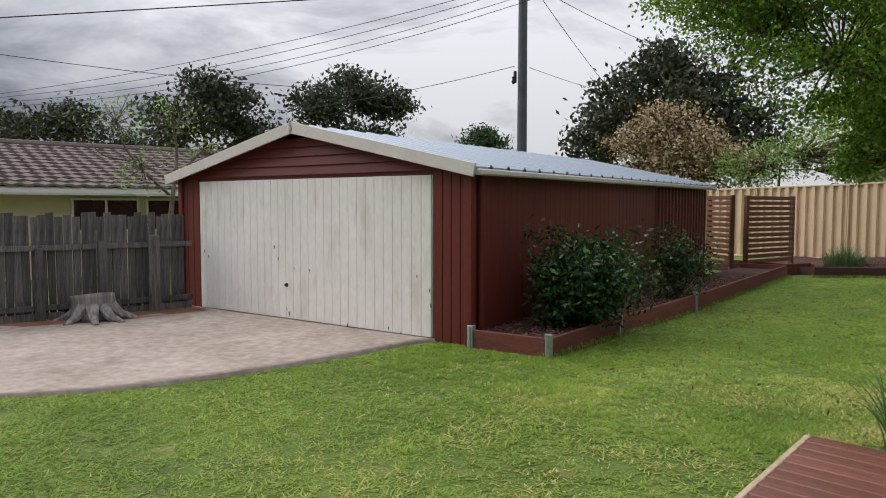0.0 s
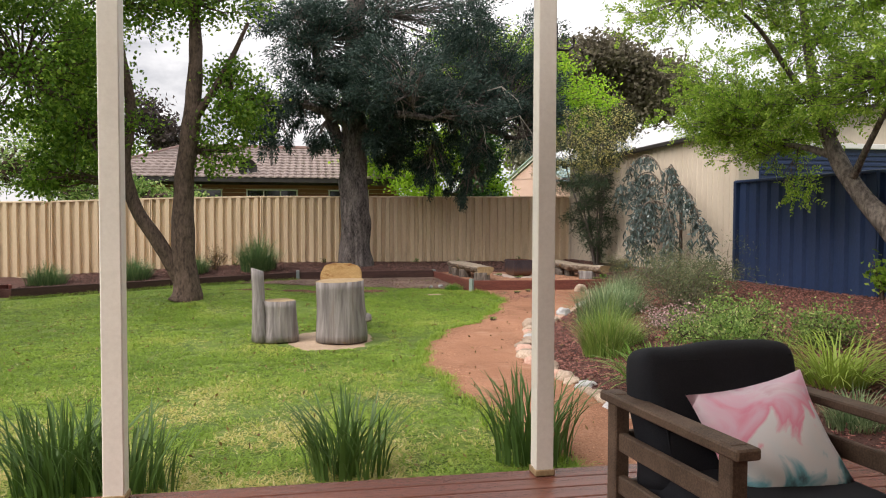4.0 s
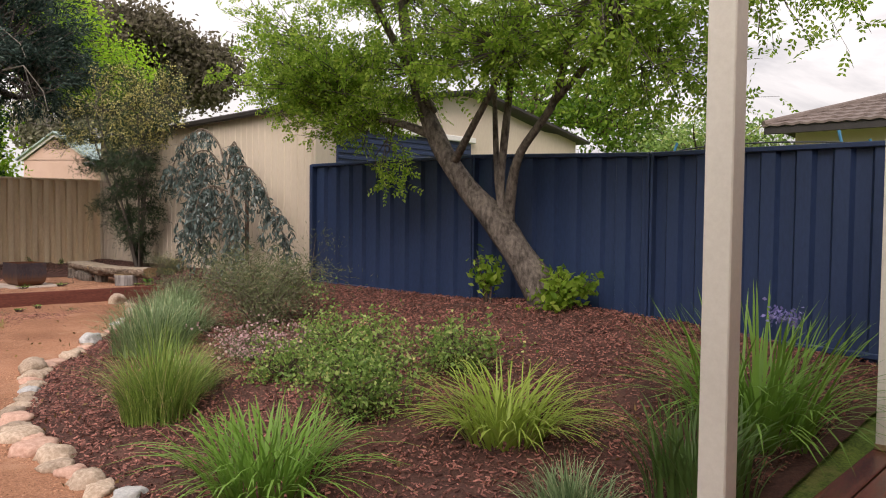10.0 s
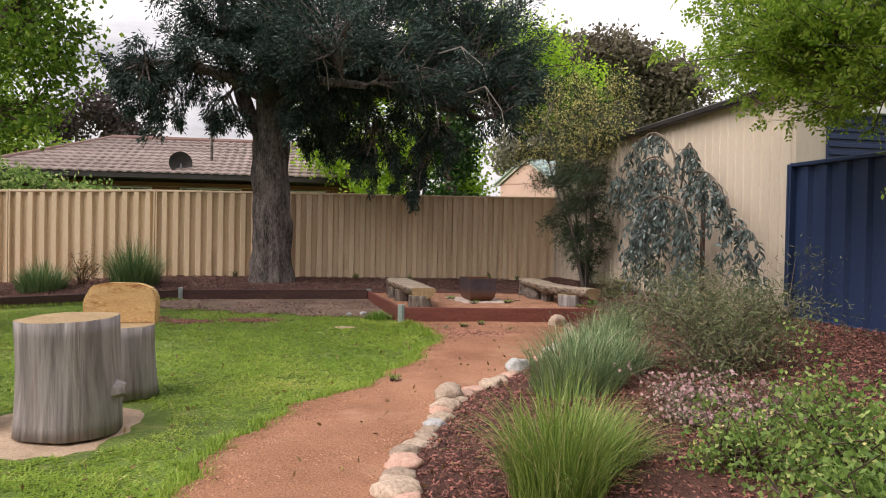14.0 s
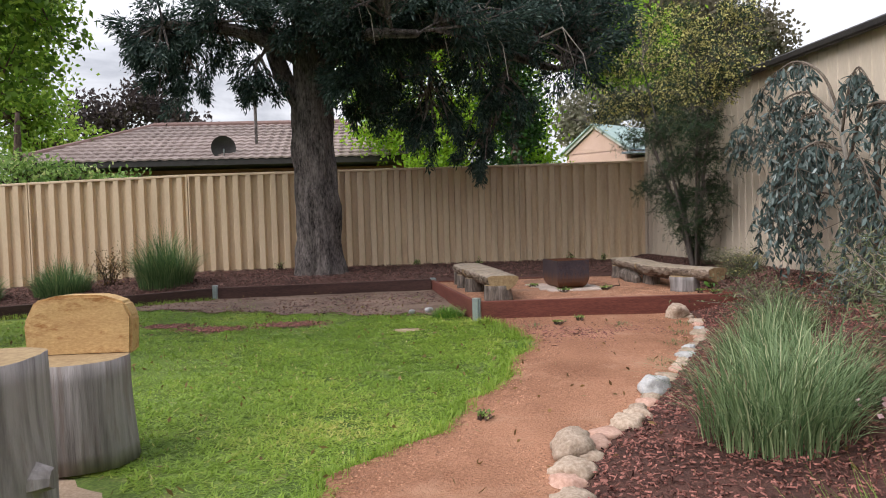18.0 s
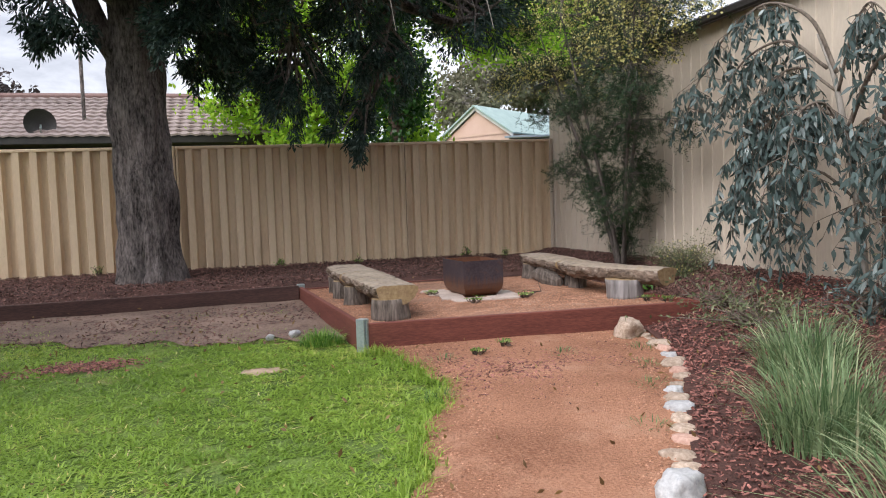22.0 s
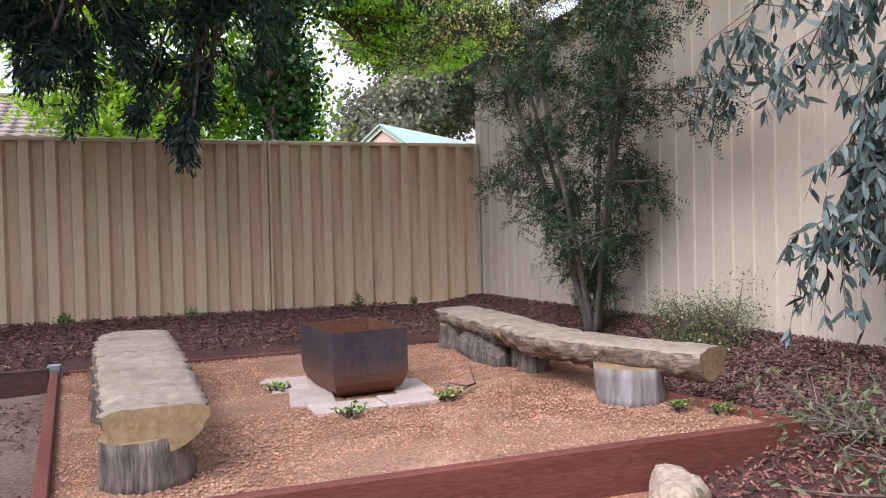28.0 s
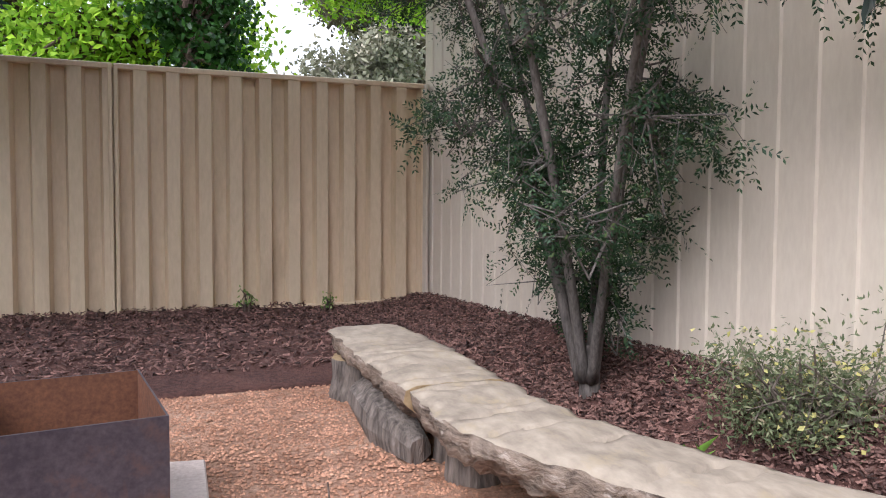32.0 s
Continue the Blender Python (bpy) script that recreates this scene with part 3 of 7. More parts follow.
def path_left(y):
    return np.interp(y, pl_y, pl_left[:, 0]) + 0.05 * np.sin(y * 5.1) + 0.03 * np.sin(y * 13.7 + 1)


PY0, PY1 = -16.5, -5.62
path_xyz = sheet(lambda u, v: path_left(PY0 + u * (PY1 - PY0)) * (1 - v) + (np.interp(PY0 + u * (PY1 - PY0), ROCK_Y, ROCK_X) + 0.12) * v,
                 lambda u, v: PY0 + u * (PY1 - PY0) + 0 * v,
                 lambda x, y, u, v: land(np.minimum(x, np.interp(y, ROCK_Y, ROCK_X)), y) + 0.012 + 0.012 * np.sin(np.pi * v) + rough_noise(x, y, 2.2, 0.008), 150, 24)
tagged(new("gravel_path", sheet_mesh("gravel_path", path_xyz, gravel)), "curved orange-brown crushed granite garden path", "path", "", "structure")

# mulched garden bed between the rocks and the side fence
bed_xyz = sheet(lambda u, v: (np.interp(PY0 + u * (0.1 - PY0), ROCK_Y, ROCK_X) + 0.05) * (1 - v) + (0.62 - 0.04 * (PY0 + 16 + u * (0.1 - PY0))) * v,
                lambda u, v: PY0 + u * (0.1 - PY0) + 0 * v,
                lambda x, y, u, v: land(x, y) + 0.02 + rough_noise(x, y, 2.0, 0.03), 150, 40)
tagged(new("mulch_bed", sheet_mesh("mulch_bed", bed_xyz, mulch_soil)), "sloping garden bed covered in red-brown bark mulch", "garden bed", "", "structure")

# bed along the back fence, behind the low sleepers
SLEEPERS = [(-4.43, -2.5), (-7.82, -2.72), (-10.6, -3.7), (-13.45, -5.0)]
SL_X, SL_Y = [p[0] for p in SLEEPERS][::-1], [p[1] for p in SLEEPERS][::-1]


def bed_z(x, y):
    """Mulch along the back fence: level with the terrace rail, then rising to the fence."""
    front = np.interp(x, SL_X, SL_Y, left=-4.6, right=-2.32)
    v = np.clip((y - front) / (0.05 - front), 0, 1)
    top = land(np.minimum(x, -1.3), y) + 0.05 + 0.1 * np.exp(-np.maximum(y - front, 0) / 0.5)
    return top - np.clip(1 - v * 3, 0, 1) * np.where(x > -4.5, np.maximum(top - PAD_Z - 0.012, 0), 0)


PAD_Z = 0.375
back_xyz = sheet(lambda u, v: -16.0 + u * 14.9 + 0 * v,
                 lambda u, v: np.interp(-16.0 + u * 14.9, SL_X, SL_Y, left=-4.6, right=-2.32) * (1 - v) + 0.05 * v,
                 lambda x, y, u, v: bed_z(x, y) + rough_noise(x, y, 2.0, 0.03) * np.clip(v * 4, 0, 1), 110, 24)
tagged(new("back_bed", sheet_mesh("back_bed", back_xyz, mulch_soil, drop=0.25)), "dark bark mulch bed along the back fence", "garden bed", "", "structure")

# bare earth strip in front of the back sleepers
earth_xyz = sheet(lambda u, v: -9.4 + u * 5.3 + 0 * v,
                  lambda u, v: (np.interp(-9.4 + u * 5.3, SL_X, SL_Y) - 0.02) * v + (np.interp(-9.4 + u * 5.3, [-9.4, -8, -6, -4.4], [-3.3, -3.9, -4.6, -5.0]) + 0.12 * np.sin(u * 31) + 0.08 * np.sin(u * 67)) * (1 - v),
                  lambda x, y, u, v: land(x, y) + 0.004 + rough_noise(x, y, 3, 0.012), 70, 20)
tagged(new("bare_earth", sheet_mesh("bare_earth", earth_xyz, bare_earth)), "worn bare earth strip below the sleepers", "soil", "", "structure")

# fire pit terrace of gravel, level, held by red sleepers
PAD = [(-4.05, -5.58), (-0.92, -5.66), (-0.75, -2.2), (-4.4, -2.45)]
pad_xyz = sheet(lambda u, v: (PAD[0][0] * (1 - u) + PAD[1][0] * u) * (1 - v) + (PAD[3][0] * (1 - u) + PAD[2][0] * u) * v,
                lambda u, v: (PAD[0][1] * (1 - u) + PAD[1][1] * u) * (1 - v) + (PAD[3][1] * (1 - u) + PAD[2][1] * u) * v,
                lambda x, y, u, v: PAD_Z + rough_noise(x, y, 1.6, 0.014), 60, 60)
tagged(new("terrace", sheet_mesh("terrace", pad_xyz, pad_gravel, drop=0.4)), "level orange gravel terrace around the fire pit", "terrace", "", "structure")

# concrete driveway in front of the garage
CONC = smooth_path([(-15.2, -21.5), (-14.3, -20.0), (-13.88, -19.0), (-13.72, -17.7), (-13.78, -15.9), (-13.7, -15.6)], 60)
conc_xyz = sheet(lambda u, v: -18.35 * (1 - v) + np.interp(-22.5 + u * 7.0, CONC[:, 1], CONC[:, 0]) * v,
                 lambda u, v: -22.5 + u * 7.0 - (1 - v) * 1.0 * u,
                 lambda x, y, u, v: land(x, y) + 0.025 + rough_noise(x, y, 0.8, 0.006), 40, 30)
tagged(new("driveway", sheet_mesh("driveway", conc_xyz, concrete, drop=0.12)), "stained pale concrete driveway with a curved edge", "driveway", "", "structure")

# ---------------------------------------------------------------- steel fences


def ribbed(length, height, pitch, depth, z0=0.0, flat=0.42, slope=0.12, crest=0.0):
    """A ribbed steel sheet along x, standing on z0, with a few millimetres of thickness."""
    bm = bmesh.new()
    prof, x, i = [], 0.0, 0
    ridge = (1 - flat - 2 * slope) * pitch
    steps = [(flat * pitch, 0), (slope * pitch, 1), (ridge, 0), (slope * pitch, 1)]
    if crest:
        steps = [(flat * pitch - 0.022, 0, 0), (0.011, 0, -0.016), (0.011, 0, 0), (slope * pitch, 1, 0), (ridge * 0.36, 0, 0), (0.007, 0, crest), (0.006, 0, 0), (ridge * 0.64 - 0.013, 0, 0), (slope * pitch, 1, 0)]
    level = 0
    prof.append((0.0, 0.0))
    while x < length - 1e-4:
        w, change = steps[i % len(steps)][:2]
        lift = steps[i % len(steps)][2] if crest else 0.0
        x = min(x + w, length)
        if change:
            level = 1 - level
        prof.append((x, level * depth + lift))
        i += 1
    front = [[bm.verts.new((a, -b, z)) for a, b in prof] for z in (z0, z0 + height)]
    back = [[bm.verts.new((a, -b + 0.004, z)) for a, b in prof] for z in (z0, z0 + height)]
    for k in range(len(prof) - 1):
        bm.faces.new((front[0][k], front[0][k + 1], front[1][k + 1], front[1][k]))
        bm.faces.new((back[0][k + 1], back[0][k], back[1][k], back[1][k + 1]))
        bm.faces.new((front[1][k], front[1][k + 1], back[1][k + 1], back[1][k]))
    return bm


def steel_fence(name, label, p0, p1, stations, z0s, tops, steel, pitch=0.236, depth=0.075, group=""):
    """Panels between posts; stations are distances along the fence, with its foot and its top at each."""
    p0, p1 = Vector(p0), Vector(p1)
    ang = math.degrees(math.atan2(p1.y - p0.y, p1.x - p0.x))
    f = thing(name, label, "fence", (p0.x, p0.y, 0), ang, group)
    for i, (a, b) in enumerate(zip(stations, stations[1:])):
        za, zb, ta, tb = z0s[i], z0s[i + 1], tops[i], tops[i + 1]
        bm = ribbed(b - a - 0.05, 1.0, pitch, depth, 0.0, 0.4, 0.1)
        for v in bm.verts:
            s = v.co.x / (b - a)
            lo, hi = za + (zb - za) * s - 0.1, ta + (tb - ta) * s - 0.02
            v.co.z = lo + (hi - lo) * v.co.z
        part("panel", bm, steel, f, at=pose(a + 0.025, 0, 0))
        for nm, off in (("top_rail", 0.0), ("bottom_rail", None)):
            bm = bmesh.new()
            vs = box(bm, ((b - a) / 2, -0.034, 0), (b - a - 0.004, 0.095, 0.045), 0.006)
            for v in bm.verts:
                s = v.co.x / (b - a)
                v.co.z += (ta + (tb - ta) * s) if off is not None else (za + (zb - za) * s + 0.01)
            part(nm, bm, steel, f, at=pose(a, 0, 0))
    for i, a in enumerate(stations):
        h = tops[i] + 0.012 - (z0s[i] - 0.15)
        bm = bmesh.new()
        for dx in (-0.021, 0.021):
            box(bm, (dx, -0.036, h / 2), (0.03, 0.1, h), 0.005)
        box(bm, (0, -0.005, h / 2), (0.02, 0.04, h - 0.01), 0.0)
        part("post", bm, steel, f, at=pose(a, 0, z0s[i] - 0.15))
    return f


# back fence from the far left to the corner
BX = [-23.5, -21.0, -18.5, -16.9, -14.4, -11.86, -8.92, -6.08, -2.56, 0.0]
steel_fence("back_fence", "tan ribbed steel boundary fence with double posts", (BX[0], 0), (0, 0), [x - BX[0] for x in BX],
            [0.1, 0.1, 0.1, 0.12, 0.16, 0.26, 0.4, 0.46, 0.47, 0.52], [2.1, 2.1, 2.1, 2.14, 2.19, 2.29, 2.37, 2.39, 2.41, 2.44], cream_steel)
# blue side fence, in front of the neighbour's shed and on to the house
BLUE = [0, 3.33, 5.7, 8.1, 10.5, 12.9]
steel_fence("side_fence", "navy blue ribbed steel fence along the garden bed", (0.36, -8.42), (0.78, -18.92), BLUE,
            [0.6, 0.57, 0.53, 0.48, 0.3, 0.2], [2.41, 2.37, 2.26, 2.23, 2.2, 2.2], navy_steel, 0.3, 0.05)

# ---------------------------------------------------------------- neighbour's shed, whose wall stands on the boundary
WA = math.degrees(math.atan2(-8.4, 0.34))
shed = thing("neighbour_shed", "tall beige steel shed with a navy roller door", "shed", (0.0, -0.02, 0), WA)
part("side_wall", ribbed(8.38, 2.95, 0.19, 0.012, 0.42, 0.82, 0.04), wall_steel, shed, "beige steel wall with fine upright ribs")
part("foot_flashing", boxed((0.02, -0.03, 1.45), (0.2, 0.03, 2.0), 0.004), wall_steel, shed)
part("front_wall", boxed((8.4, 3.6, 1.95), (0.08, 7.2, 3.1), 0.0), wall_steel, shed)
part("roller_door", boxed((8.45, 2.0, 1.55), (0.03, 3.2, 3.0), 0.0), navy_steel, shed, "navy roller door with level ribs")
for i in range(30):
    part("slat", boxed((8.47, 2.0, 0.2 + i * 0.095), (0.03, 3.16, 0.06), 0.01), navy_steel, shed)
part("door_hood", boxed((8.5, 2.0, 3.1), (0.1, 3.3, 0.1), 0.01), white_trim, shed)
bm = bmesh.new()
for x0, x1, y0, y1, z0, z1 in ((-0.2, 8.7, -0.14, 3.6, 3.34, 4.0), (-0.2, 8.7, 3.6, 7.4, 4.0, 3.34)):
    q = [bm.verts.new(p) for p in ((x0, y0, z0), (x1, y0, z0), (x1, y1, z1), (x0, y1, z1))]
    r = [bm.verts.new((v.co.x, v.co.y, v.co.z + 0.05)) for v in q]
    bm.faces.new(q[::-1])
    bm.faces.new(r)
    for k in range(4):
        bm.faces.new((q[k], q[(k + 1) % 4], r[(k + 1) % 4], r[k]))
part("roof", bm, dark_trim, shed, "dark steel roof edge")
bm = bmesh.new()
g = [bm.verts.new(p) for p in ((8.4, 0, 3.3), (8.4, 7.2, 3.3), (8.4, 3.6, 3.96), (8.36, 0, 3.3), (8.36, 7.2, 3.3), (8.36, 3.6, 3.96))]
bm.faces.new(g[:3])
bm.faces.new(g[5:2:-1])
part("gable", bm, wall_steel, shed)
part("gutter", boxed((4.2, -0.12, 3.36), (8.9, 0.1, 0.1), 0.02), dark_trim, shed)

# ---------------------------------------------------------------- garage
GA = 11.5
garage = thing("garage", "dark red steel garage with a wide white tilt door", "garage", (-13.27, -15.5, 0.0), GA)
GW, GL, GH, GP = 5.48, 9.0, 2.02, 2.62
part("side_wall", ribbed(6.0, GH, 0.15, 0.004, 0, 0.86, 0.05), red_steel, garage, "red panelled side wall", at=pose(0, 0, 0, 0, 0, 90))
part("side_wall", ribbed(GL - 6.0, GH, 0.19, 0.035, 0, 0.5, 0.08), red_steel, garage, "red deeply ribbed steel side wall", at=pose(0.01, 6.0, 0, 0, 0, 90))
part("side_wall", boxed((-GW + 0.03, GL / 2, GH / 2), (0.06, GL, GH)), red_steel, garage)
part("back_wall", boxed((-GW / 2, GL - 0.03, GH / 2), (GW, 0.06, GH)), red_steel, garage)
for x0, x1 in ((-GW, -5.03), (-0.51, 0.0)):
    n = max(2, round((x1 - x0) / 0.13))
    for k in range(n):
        w = (x1 - x0) / n
        part("board", boxed((x0 + w * (k + 0.5), -0.01, GH / 2), (w - 0.006, 0.05, GH), 0.006), red_steel, garage)
part("corner_trim", boxed((0.0, -0.02, GH / 2), (0.1, 0.1, GH), 0.01), red_steel, garage)
part("corner_trim", boxed((-GW, -0.02, GH / 2), (0.1, 0.1, GH), 0.01), red_steel, garage)
part("header", boxed((-2.77, 0.02, 2.0), (4.56, 0.06, 0.05), 0.0), red_steel, garage)
PK = -2.76
for k in range(5):
    z = GH + k * 0.125
    if k == 4:
        continue
    s0, s1 = 1 - (z - GH) / (GP - GH), 1 - (z + 0.12 - GH) / (GP - GH)
    bm = bmesh.new()
    a0, a1, b0, b1 = PK + (-GW - PK) * s0, PK + (-GW - PK) * s1, PK - PK * s0, PK - PK * s1
    q = [bm.verts.new(p) for p in ((a0, -0.045, z), (b0, -0.045, z), (b1, -0.02, z + 0.121), (a1, -0.02, z + 0.121))]
    r = [bm.verts.new((v.co.x, 0.02, v.co.z)) for v in q]
    bm.faces.new(q)
    bm.faces.new(r[::-1])
    for j in range(4):
        bm.faces.new((q[(j + 1) % 4], q[j], r[j], r[(j + 1) % 4]))
    part("weatherboard", bm, red_steel, garage)
door = part("tilt_door", boxed((-2.77, -0.015, 1.0), (4.48, 0.03, 1.93)), white_door, garage, "white painted upright boards with chipped paint")
for k in range(30):
    part("door_board", boxed((-5.0 + 4.46 * (k + 0.5) / 30, -0.038, 1.0), (4.46 / 30 - 0.003, 0.018, 1.93), 0.003), white_door, door)
part("lock", tubed([(-3.05, -0.045, 0.5), (-3.05, -0.075, 0.5)], [0.03, 0.022], 10), dark_trim, door, "small dark lock handle")
chip = mat("bare_wood_chip", (0.1, 0.07, 0.05), (0.2, 0.15, 0.11), 9, 60, 0.9, 0.2)
for cx, cz in ((-3.3, 1.02), (-3.22, 0.86), (-2.9, 0.74), (-2.6, 0.72), (-3.05, 0.16), (-3.0, 0.1), (-1.9, 0.05), (-1.2, 0.08), (-0.75, 0.75), (-0.56, 0.6), (-0.54, 0.42), (-1.0, 0.04), (-4.9, 0.9), (-4.8, 0.82)):
    part("paint_chip", boxed((cx, -0.0475, cz), (random.uniform(0.01, 0.02), 0.003, random.uniform(0.025, 0.06)), 0.0, jitter=0.004), chip, door)
# roof: two planes with ribs, and pale barge boards
for side in (0, 1):
    xa = PK
    xb = 0.16 if side == 0 else -GW - 0.16
    za, zb = GP + 0.06, GH + 0.02
    n = 24
    w = (GL + 0.3) / n
    bm = bmesh.new()
    prof = ((0, 0), (w * 0.78, 0), (w * 0.84, 0.028), (w * 0.94, 0.028), (w, 0))
    q0, q1 = [bm.verts.new((xa, y, za + d)) for y, d in prof], [bm.verts.new((xb, y, zb + d)) for y, d in prof]
    r0, r1 = [bm.verts.new((xa, y, za + d - 0.02)) for y, d in prof], [bm.verts.new((xb, y, zb + d - 0.02)) for y, d in prof]
    for j in range(4):
        bm.faces.new((q0[j], q1[j], q1[j + 1], q0[j + 1]))
        bm.faces.new((r0[j], r0[j + 1], r1[j + 1], r1[j]))
        bm.faces.new((q1[j], r1[j], r1[j + 1], q1[j + 1]))
    bmesh.ops.recalc_face_normals(bm, faces=bm.faces)
    sheet_me = mesh_of("roof_sheet", bm, roof_steel)
    for k in range(n):
        shared("roof_sheet", sheet_me, garage, pose(0, -0.18 + w * k, 0))
    bm = bmesh.new()
    lx = math.hypot(xb - xa, zb - za)
    box(bm, (lx / 2, 0, -0.04), (lx + 0.05, 0.03, 0.15), 0.004)
    sgn = 1 if side == 0 else -1
    tilt = math.degrees(math.atan2(za - zb, abs(xb - xa)))
    part("barge_board", bm, fascia_paint, garage, "pale grey painted barge board", at=pose(xa, -0.2, za, 0, tilt, 0) if side == 0 else Matrix.Translation((xa, -0.2, za)) @ pose(0, 0, 0, 0, 0, 180) @ pose(0, 0, 0, 0, tilt, 0))
    part("gutter", boxed((xb + 0.02 * sgn, GL / 2, zb - 0.06), (0.09, GL + 0.3, 0.07), 0.015), fascia_paint, garage)
part("downpipe", tubed([(0.06, 0.12, 0.02), (0.06, 0.12, 1.96)], [0.035, 0.035], 10), red_steel, garage)

# ---------------------------------------------------------------- deck and its posts
DA = 1.6
deck = thing("deck", "red-brown stained timber deck with fine gaps", "deck", (-9.05, -16.84, 0), DA)
DZ, DW, DD = 0.25, 9.3, 7.2
BOARD = 0.142
board_me = mesh_of("board", boxed((DW / 2, 0, -0.015), (DW, BOARD - 0.01, 0.03), 0.004), deck_wood)
for k in range(int(DD / BOARD)):
    shared("board", board_me, deck, pose(0.09 * BOARD * (k + 0.5), -BOARD * (k + 0.5), DZ))
part("fascia", boxed((DW / 2, -0.03, DZ - 0.14), (DW, 0.03, 0.21), 0.004), deck_wood, deck)
part("edge_board", boxed((-0.02, -DD / 2, DZ - 0.1), (0.035, DD, 0.19), 0.004), deck_frame, deck, "pale raw timber edge board", at=pose(0, 0, 0, 0, 0, 5.1))
for k in range(9):
    part("bearer", boxed((0.75 + k * 1.02, -DD / 2, DZ - 0.12), (0.09, DD - 0.1, 0.17)), deck_frame, deck)
for px, hook in ((0.99, False), (3.195, True), (5.5, True), (7.87, False)):
    q = Matrix.Translation((-9.05, -16.84, 0)) @ pose(0, 0, 0, 0, 0, DA) @ Vector((px, -0.07, DZ))
    post = thing("verandah_post", "square cream painted timber verandah post", "post", tuple(q), DA, "verandah posts")
    part("shaft", boxed((0, 0, 1.46), (0.1, 0.1, 2.9), 0.005), post_paint, post)
    part("foot", boxed((0, 0, 0.02), (0.112, 0.112, 0.035), 0.004), cut_wood, post, "raw timber foot block")
    if hook:
        part("bracket", boxed((0.058, 0, 2.38), (0.012, 0.05, 0.15), 0.003), dark_trim, post, "black steel lamp hook")
        part("hook", tubed([(0.06, 0, 2.32), (0.13, 0, 2.32), (0.16, 0, 2.34), (0.165, 0, 2.39)], [0.007] * 4, 6), dark_trim, post)
# unseen deck roof and house wall behind the camera close and shade the place
roof_b = bmesh.new()
# front edge and translucency are set by the light wanted on posts and chair
box(roof_b, (-4.4, -20.15, 3.4), (9.4, 5.0, 0.06))
structure("ceiling", roof_b, leaf_mat("unseen_roof_sheet", (0.5, 0.46, 0.4), (0.56, 0.51, 0.45), None, 0.4, 0.75), "unseen translucent sheeting above the deck, added to dim its light", "ceiling")
beam_b = bmesh.new()
box(beam_b, (-4.4, -17.0, 3.27), (9.8, 0.1, 0.2), 0.005)
structure("verandah_beam", beam_b, post_paint, "cream verandah beam on the posts", "beam")
# unseen wall, its distance and dark brick tone picked to shade the post fronts
wall_b = bmesh.new()
box(wall_b, (-5.0, -22.75, 1.68), (14.0, 0.2, 3.36))
structure("wall_south", wall_b, house_brick, "unseen plain brown house wall behind the deck, added to darken the posts", "wall")

# ---------------------------------------------------------------- sleepers and edging


def sleeper_run(name, label, pts, h, thick=0.05, brackets=(), top=None, group="sleeper edging", material=None):
    """Boards laid on edge from point to point, with steel brackets at some joints."""
    t = thing(name, label, "garden edging", (pts[0][0], pts[0][1], 0), 0, group)
    o = Vector((pts[0][0], pts[0][1], 0))
    for (x0, y0, z0), (x1, y1, z1) in zip(pts, pts[1:]):
        L = math.hypot(x1 - x0, y1 - y0)
        ang = math.degrees(math.atan2(y1 - y0, x1 - x0))
        bm = boxed((L / 2, 0, -h / 2), (L - 0.01, thick, h), 0.006)
        for v in bm.verts:
            v.co.z += (z1 - z0) * v.co.x / L
        part("sleeper", bm, material or sleeper_red, t, at=pose(x0 - o.x, y0 - o.y, z0, 0, 0, ang))
    for x, y, z, a in brackets:
        b = part("bracket", boxed((0, 0, -h / 2 + 0.01), (0.075, thick + 0.03, h + 0.05), 0.004), galv, t, "galvanised steel post bracket", at=pose(x - o.x, y - o.y, z, 0, 0, a))
        part("web", boxed((0, -thick / 2 - 0.022, -h / 2 + 0.01), (0.02, 0.012, h + 0.04)), galv, b)
    return t


sleeper_run("pit_edging", "red-brown sleeper edging around the gravel terrace", [(-4.42, -2.4, 0.425), (-4.06, -5.62, 0.425), (-0.88, -5.72, 0.425)], 0.32, 0.055, [(-4.06, -5.62, 0.43, 45), (-4.42, -2.42, 0.425, 90)])
sleeper_run("back_rail", "thin red timber rail behind the gravel terrace", [(-4.38, -2.38, 0.4), (-1.5, -2.16, 0.4)], 0.11, 0.04)
sleeper_run("side_rail", "thin red timber rail beside the gravel terrace", [(-0.88, -5.68, 0.425), (-1.05, -4.9, 0.425)], 0.16, 0.045)
sleeper_run("bed_edging", "low dark sleeper edging of the back bed", [(-4.44, -2.5, 0.45), (-7.82, -2.72, 0.44), (-10.6, -3.7, 0.36), (-13.4, -5.0, 0.3)], 0.3, 0.055, [(-7.82, -2.74, 0.445, 5)], material=mat("dark_sleeper", (0.035, 0.019, 0.016), (0.09, 0.046, 0.038), 2.5, 45, 0.8, 0.3, stretch=(0.4, 3, 3), rnd=0.15))
sleeper_run("planter_edging", "red sleeper planter along the garage wall with steel brackets", [(-13.2, -15.56, 0.2), (-12.25, -15.35, 0.2), (-12.52, -13.65, 0.22), (-12.9, -11.05, 0.25), (-13.85, -5.35, 0.33), (-14.8, -5.5, 0.33)], 0.32, 0.05, [(-12.25, -15.35, 0.21, 50), (-12.52, -13.65, 0.23, 98), (-12.9, -11.05, 0.26, 98), (-13.2, -15.56, 0.21, 12)])
soil_b = sheet(lambda u, v: (-13.3 - 1.55 * v) * (1 - u) + (-12.3 - 1.55 * v) * u, lambda u, v: -15.45 + v * 10.0 + 0.2 * u, lambda x, y, u, v: 0.13 + 0.1 * v + rough_noise(x, y, 3, 0.02), 10, 50)
